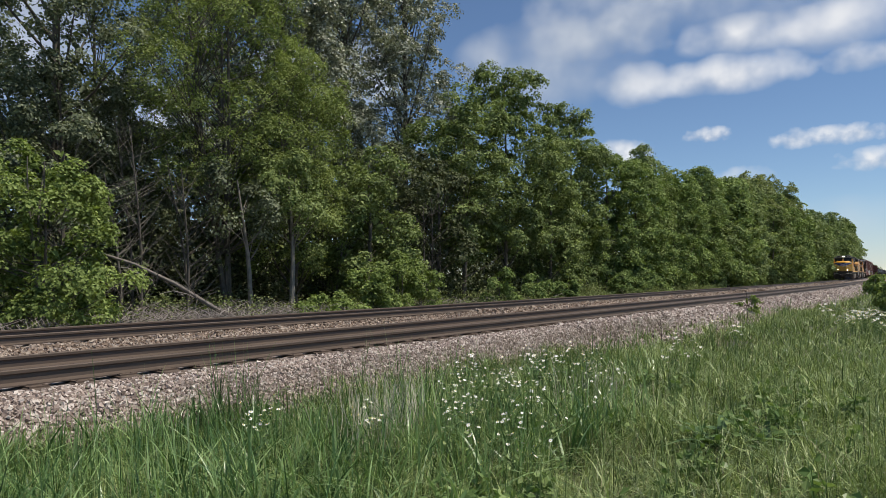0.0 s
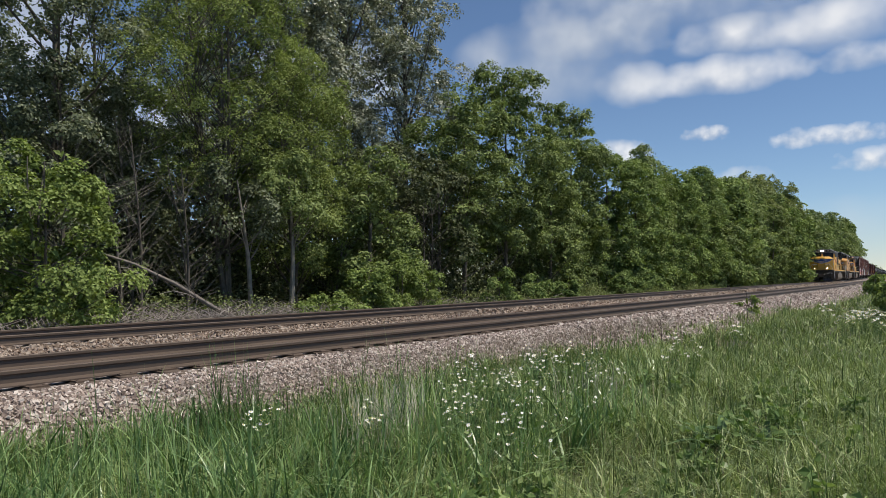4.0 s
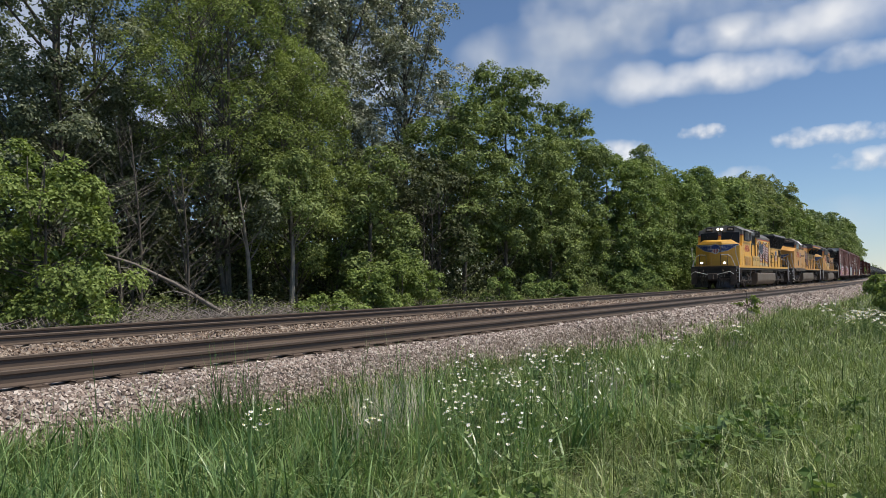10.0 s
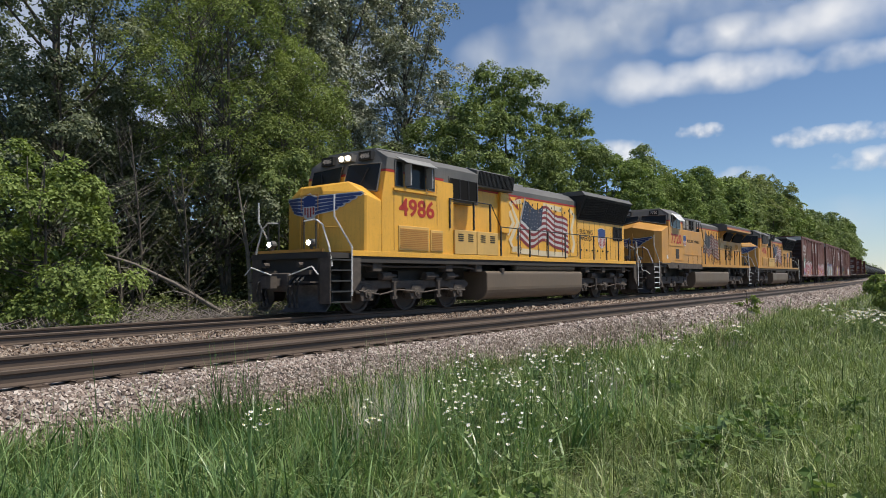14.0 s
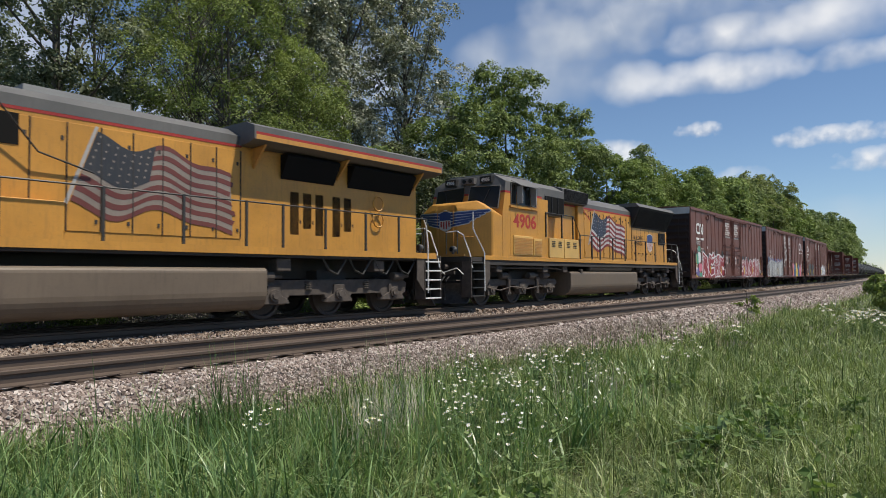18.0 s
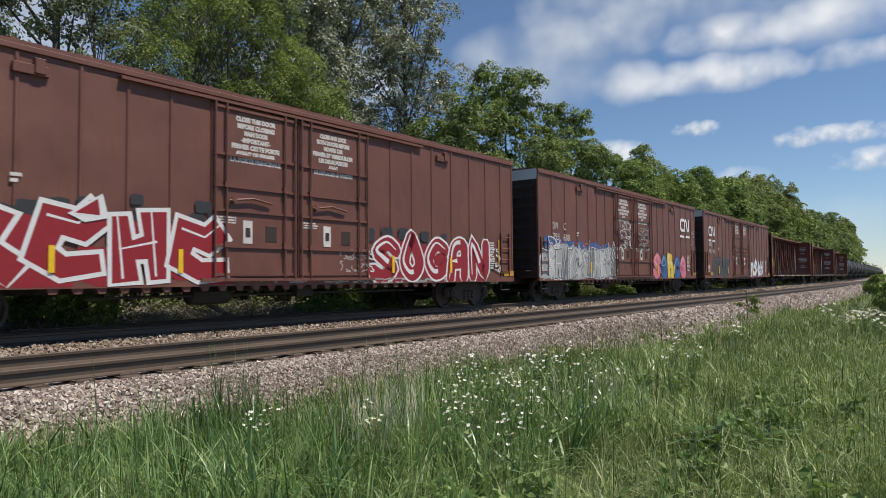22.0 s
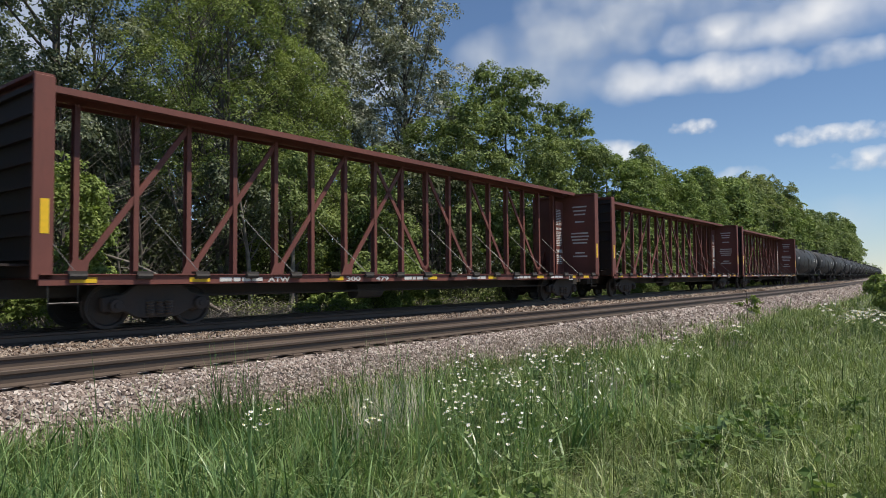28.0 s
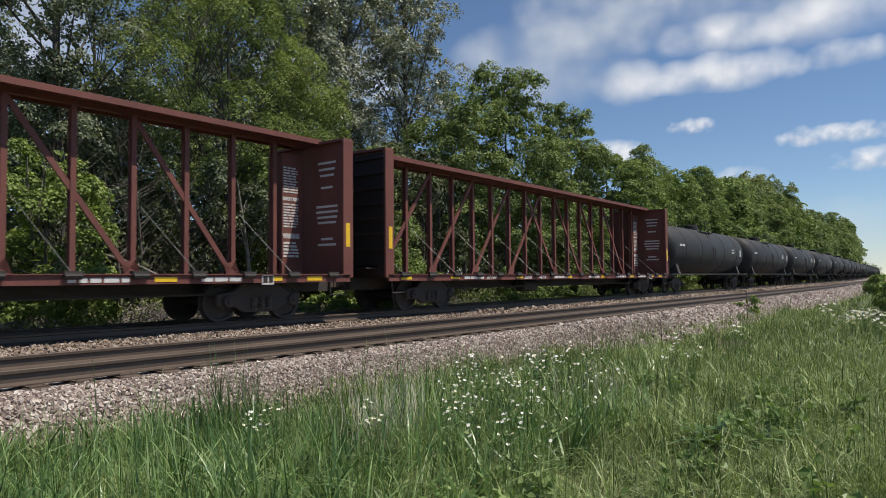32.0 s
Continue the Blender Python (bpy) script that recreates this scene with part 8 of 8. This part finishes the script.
        part("upright", Mesh().prism([(u - 0.055, -0.08), (u + 0.055, -0.08), (u + 0.055, -0.065), (u + 0.012, -0.06), (u + 0.012, 0.06), (u + 0.055, 0.065), (u + 0.055, 0.08), (u - 0.055, 0.08), (u - 0.055, 0.065), (u - 0.012, 0.06), (u - 0.012, -0.06), (u - 0.055, -0.065)], "z", 1.03, 4.45), M_BEAM, car, at=at)
    for i in range(1, n_bay):
        if i % 2 == (0 if i < n_bay / 2 else 1):
            continue
        u = a + w * i
        way = 1 if i < n_bay / 2 else -1
        m = Mesh()
        p, q = (u + way * 0.05, 1.10), (u + way * 2.0 * w, 4.40)
        d = Vector((q[0] - p[0], q[1] - p[1])).normalized()
        s = Vector((-d.y, d.x)) * 0.058
        m.prism([(p[0] + s.x, p[1] + s.y), (p[0] - s.x, p[1] - s.y), (q[0] - s.x, q[1] - s.y), (q[0] + s.x, q[1] + s.y)], "y", -0.06, -0.01)
        part("diagonal", m, M_BEAM, car, at=at)
        part("gusset", Mesh().prism([(u - 0.2, 1.03), (u + 0.2, 1.03), (u + way * 0.26, 1.32), (u - way * 0.05, 1.38)], "y", -0.10, -0.085), M_BEAM, car, at=at)
    for i in range(0, n_bay, 1):
        u = a + w * (i + 0.5)
        part("cable_winch", Mesh().box(u - 0.16, u + 0.16, -1.60, -1.44, 1.06, 1.11).drum((u, -1.56, 1.02), "x", 0.06, 0.3, 8), M_FRAME, near)
        if i % 2 == 0:
            part("tie_cable", Mesh().tube([(u, -1.5, 1.08), (u - 0.35, -0.5, 2.1), (u - 0.5, -0.14, 2.5)], 0.008, 4), M_CABLE, near)
    for u in (1.3, 3.6, 7.4, 11.2, 14.4, 17.6, 20.2, 21.4):
        part("reflector_strip", Mesh().box(u, u + 0.46, -1.528, -1.52, 0.90, 1.0), M_REFLECT, near)
    text(near, "ATW", 5.55, 0.885, -1.526, 0.11, M_STENCIL, 0.62, "reporting_mark", 0.004)
    text(near, "300", 7.95, 0.885, -1.526, 0.11, M_STENCIL, 0.50, "car_number", 0.004)
    text(near, "479", 9.05, 0.885, -1.526, 0.11, M_STENCIL, 0.50, "car_number", 0.004)
    for u, k in ((4.3, 1), (10.2, 2), (13.2, 3), (16.0, 4), (18.6, 5)):
        bars(near, u, 0.99, -1.526, 1, 1.1, 0.10, M_STENCIL, k, "sill_lettering", 0.9)
    tagp = part("data_plate", Mesh().box(20.1, 20.42, -1.53, -1.52, 0.82, 1.05), M_STENCIL, near)
    part("plate_windows", Mesh().box(20.13, 20.25, -1.535, -1.53, 0.86, 1.01).box(20.28, 20.39, -1.535, -1.53, 0.86, 1.01), M_CAR_END, tagp)
    part("brake_rigging", Mesh().tube([(4.0, -0.9, 0.62), (19.5, -0.9, 0.62)], 0.03, 5).drum((9.5, -0.7, 0.62), "x", 0.22, 1.0, 12), M_FRAME, car, at=at)
    part("brake_platform", Mesh().box(0.35, 0.8, -1.1, 0.2, 1.2, 1.24), M_CAR_END, car, at=at)
    for u in (0.0, L):
        way = 1 if u == 0 else -1
        part("coupler", coupler(Mesh(), u, way), M_RUST, car, at=at)
        part("corner_step", Mesh().tube([(u + way * 0.95, -1.48, 0.88), (u + way * 0.95, -1.50, 0.55), (u + way * 1.45, -1.50, 0.55), (u + way * 1.45, -1.48, 0.88)], 0.018, 5), M_RAILING, car, at=at)
    four_wheel_truck(car, 3.2 - L / 2)
    four_wheel_truck(car, L - 3.2 - L / 2)
    return car, L


def tank_car(label):
    """A black tank car with domed ends, manway, walkway, ladders and sill."""
    L = 18.2
    car = tagged(new("tank_car"), label, "tank car", "tank cars of the train")
    at = (-L / 2, 0, 0)
    r, zc, a, b = 1.46, 2.50, 1.15, 17.05
    prof = [(a + 0.55 * (1 - math.sin(math.pi / 2 * t / 6)), max(0.02, r * math.cos(math.pi / 2 * t / 6))) for t in range(6, -1, -1)]
    prof += [(L - p, q) for p, q in prof[::-1]]
    shell = part("barrel", Mesh().loft([[(u, q * math.cos(g), zc + q * math.sin(g)) for g in [2 * math.pi * j / 28 for j in range(28)]] for u, q in prof]), M_TANKCAR, car, "glossy black tank barrel", smooth=True, at=at)
    for u in (3.4, 6.6, 11.6, 14.8):
        part("weld_band", Mesh().loft([[(u + d, q * math.cos(g), zc + q * math.sin(g)) for g in [2 * math.pi * j / 28 for j in range(28)]] for d, q in ((0, r), (0, r + 0.012), (0.05, r + 0.012), (0.05, r))]), M_TANKCAR, shell)
    part("manway", Mesh().drum((9.1, 0, zc + r + 0.12), "z", 0.42, 0.35, 18, 0.03), M_TANKCAR, shell)
    part("valve_box", Mesh().drum((9.9, 0, zc + r + 0.10), "z", 0.25, 0.3, 14, 0.02), M_TANKCAR, shell)
    part("top_walkway", Mesh().box(8.0, 10.6, -0.95, 0.95, zc + 1.22, zc + 1.26), M_FRAME, car, at=at)
    m = Mesh()
    for y in (-0.95, 0.95):
        m.tube([(8.0, y, zc + 1.9), (10.6, y, zc + 1.9)], 0.018, 5)
        for u in (8.0, 8.9, 9.7, 10.6):
            m.tube([(u, y, zc + 1.22), (u, y, zc + 1.9)], 0.018, 5)
    part("top_railing", m, M_FRAME, car, at=at)
    part("side_ladder", Mesh().tube([(8.8, -1.52, 1.0), (8.8, -1.50, 2.6), (8.8, -1.0, zc + 1.25)], 0.018, 5).tube([(9.3, -1.52, 1.0), (9.3, -1.50, 2.6), (9.3, -1.0, zc + 1.25)], 0.018, 5), M_FRAME, car, at=at)
    for u0, u1 in ((0.5, 4.4), (L - 4.4, L - 0.5)):
        part("stub_sill", Mesh().box(u0, u1, -0.4, 0.4, 0.7, 1.08).box(u0, u1, -1.45, 1.45, 1.02, 1.07), M_FRAME, car, at=at)
        mid = (u0 + u1) / 2
        part("tank_saddle", Mesh().prism([(-1.35, 1.07), (1.35, 1.07), (1.1, 1.9), (-1.1, 1.9)], "x", mid - 0.2, mid + 0.2), M_FRAME, car, at=at)
    part("side_walk", Mesh().box(0.6, L - 0.6, -1.52, -1.46, 1.02, 1.08), M_RAILING, car, at=at)
    bars(shell, 2.2, 2.75, -r - 0.004, 1, 0.9, 0.20, M_STENCIL, 3)
    bars(shell, 13.4, 2.75, -r - 0.004, 2, 0.7, 0.18, M_STENCIL, 4)
    part("placard", Mesh().box(15.6, 15.9, -r - 0.006, -r + 0.02, 2.3, 2.75), M_STENCIL, shell)
    for u in (0.0, L):
        part("coupler", coupler(Mesh(), u, 1 if u == 0 else -1), M_RUST, car, at=at)
        way = 1 if u == 0 else -1
        part("end_railing", Mesh().tube([(u + way * 0.55, -1.4, 1.07), (u + way * 0.55, -1.4, 2.0), (u + way * 0.55, 1.4, 2.0), (u + way * 0.55, 1.4, 1.07)], 0.02, 5), M_RAILING, car, at=at)
    four_wheel_truck(car, 2.6 - L / 2)
    four_wheel_truck(car, L - 2.6 - L / 2)
    return car, L


# ---- the train made up: s of each car's middle at 20 s ----
CARS = []


def join_train(made, head):
    CARS.append((made[0], head + made[1] / 2))


join_train(wide_nose_loco("4986", True, "yellow diesel locomotive with grey roof, lit headlights and flag", True), -47.0)
join_train(tall_hood_loco("7720", "dulled yellow diesel locomotive with overhanging radiator roof and flag"), -24.95)
join_train(wide_nose_loco("4906", False, "yellow diesel locomotive with grey roof, unlit, coupled third", False), -2.65)
join_train(boxcar("brown boxcar with red and white graffiti on its side", {"seed": 1, "mark": 1.85, "mark_size": (1.42, 0.66), "number": "794777", "number_x": 1.85, "reflectors": (4.6, 7.0, 13.3, 15.9), "art": art_one}), 19.45)
join_train(boxcar("brown boxcar with silver and pastel graffiti on its side", {"seed": 2, "mark": 16.85, "mark_size": (1.56, 0.74), "number": "793688", "number_x": 1.95, "reflectors": (5.2, 13.1, 15.6), "art": art_two}), 39.90)
join_train(boxcar("brown boxcar with dark and white graffiti on its side", {"seed": 3, "mark": 1.85, "mark_size": (1.38, 0.62), "number": "795004", "number_x": 1.85, "reflectors": (4.0, 6.2, 13.3), "art": art_three}), 60.35)
model, length = beam_car("empty brown centre-beam lumber car with end bulkheads")
CARS.append((model, 80.66 + length / 2))
for head in (104.3, 127.75):
    CARS.append((copy_thing(model, Matrix()), head + length / 2))
model, length = tank_car("black tank car with white stencils")
CARS.append((model, 151.4 - 0.75 + length / 2))
for i in range(1, 20):
    CARS.append((copy_thing(model, Matrix()), 150.65 + length * i + length / 2))


def motions():
    """The whole train rolls by at one speed; its wheels turn with it."""
    for ob, s0 in CARS:
        rows = []
        for i in range(17):
            t = 2.0 * i
            x, y, k = on_line(s0 - SPEED * (t - 20.0), FAR_Y)
            rows.append((t, pose(x, y, 0, 0, 0, math.degrees(k))))
        walk(ob, rows)
    k = Matrix.Translation
    walk(DRAGONFLY, [(t, k(sight(x, y, d)) @ pose(0, 0, 0, 20, 10, turn)) for t, x, y, d, turn in ((0.0, 120, 700, 5.0, 40), (8.7, 150, 470, 5.6, 40), (9.0, 220, 340, 6.4, 40), (9.2, 296, 275, 8.5, 20), (9.4, 295, 230, 14.0, 10), (9.8, 300, 150, 30.0, 0), (10.4, 300, 95, 44.0, 0), (32.0, 300, 95, 44.0, 0))])
    for ob, rows in CLOUDS:
        walk(ob, rows)
    for wheel, radius, (x, z) in ROLLING:
        walk(wheel, [(i / 15, pose(x, 0, z, 0, -math.degrees(SPEED * i / 15 / radius), 0)) for i in range(481)])


motions()
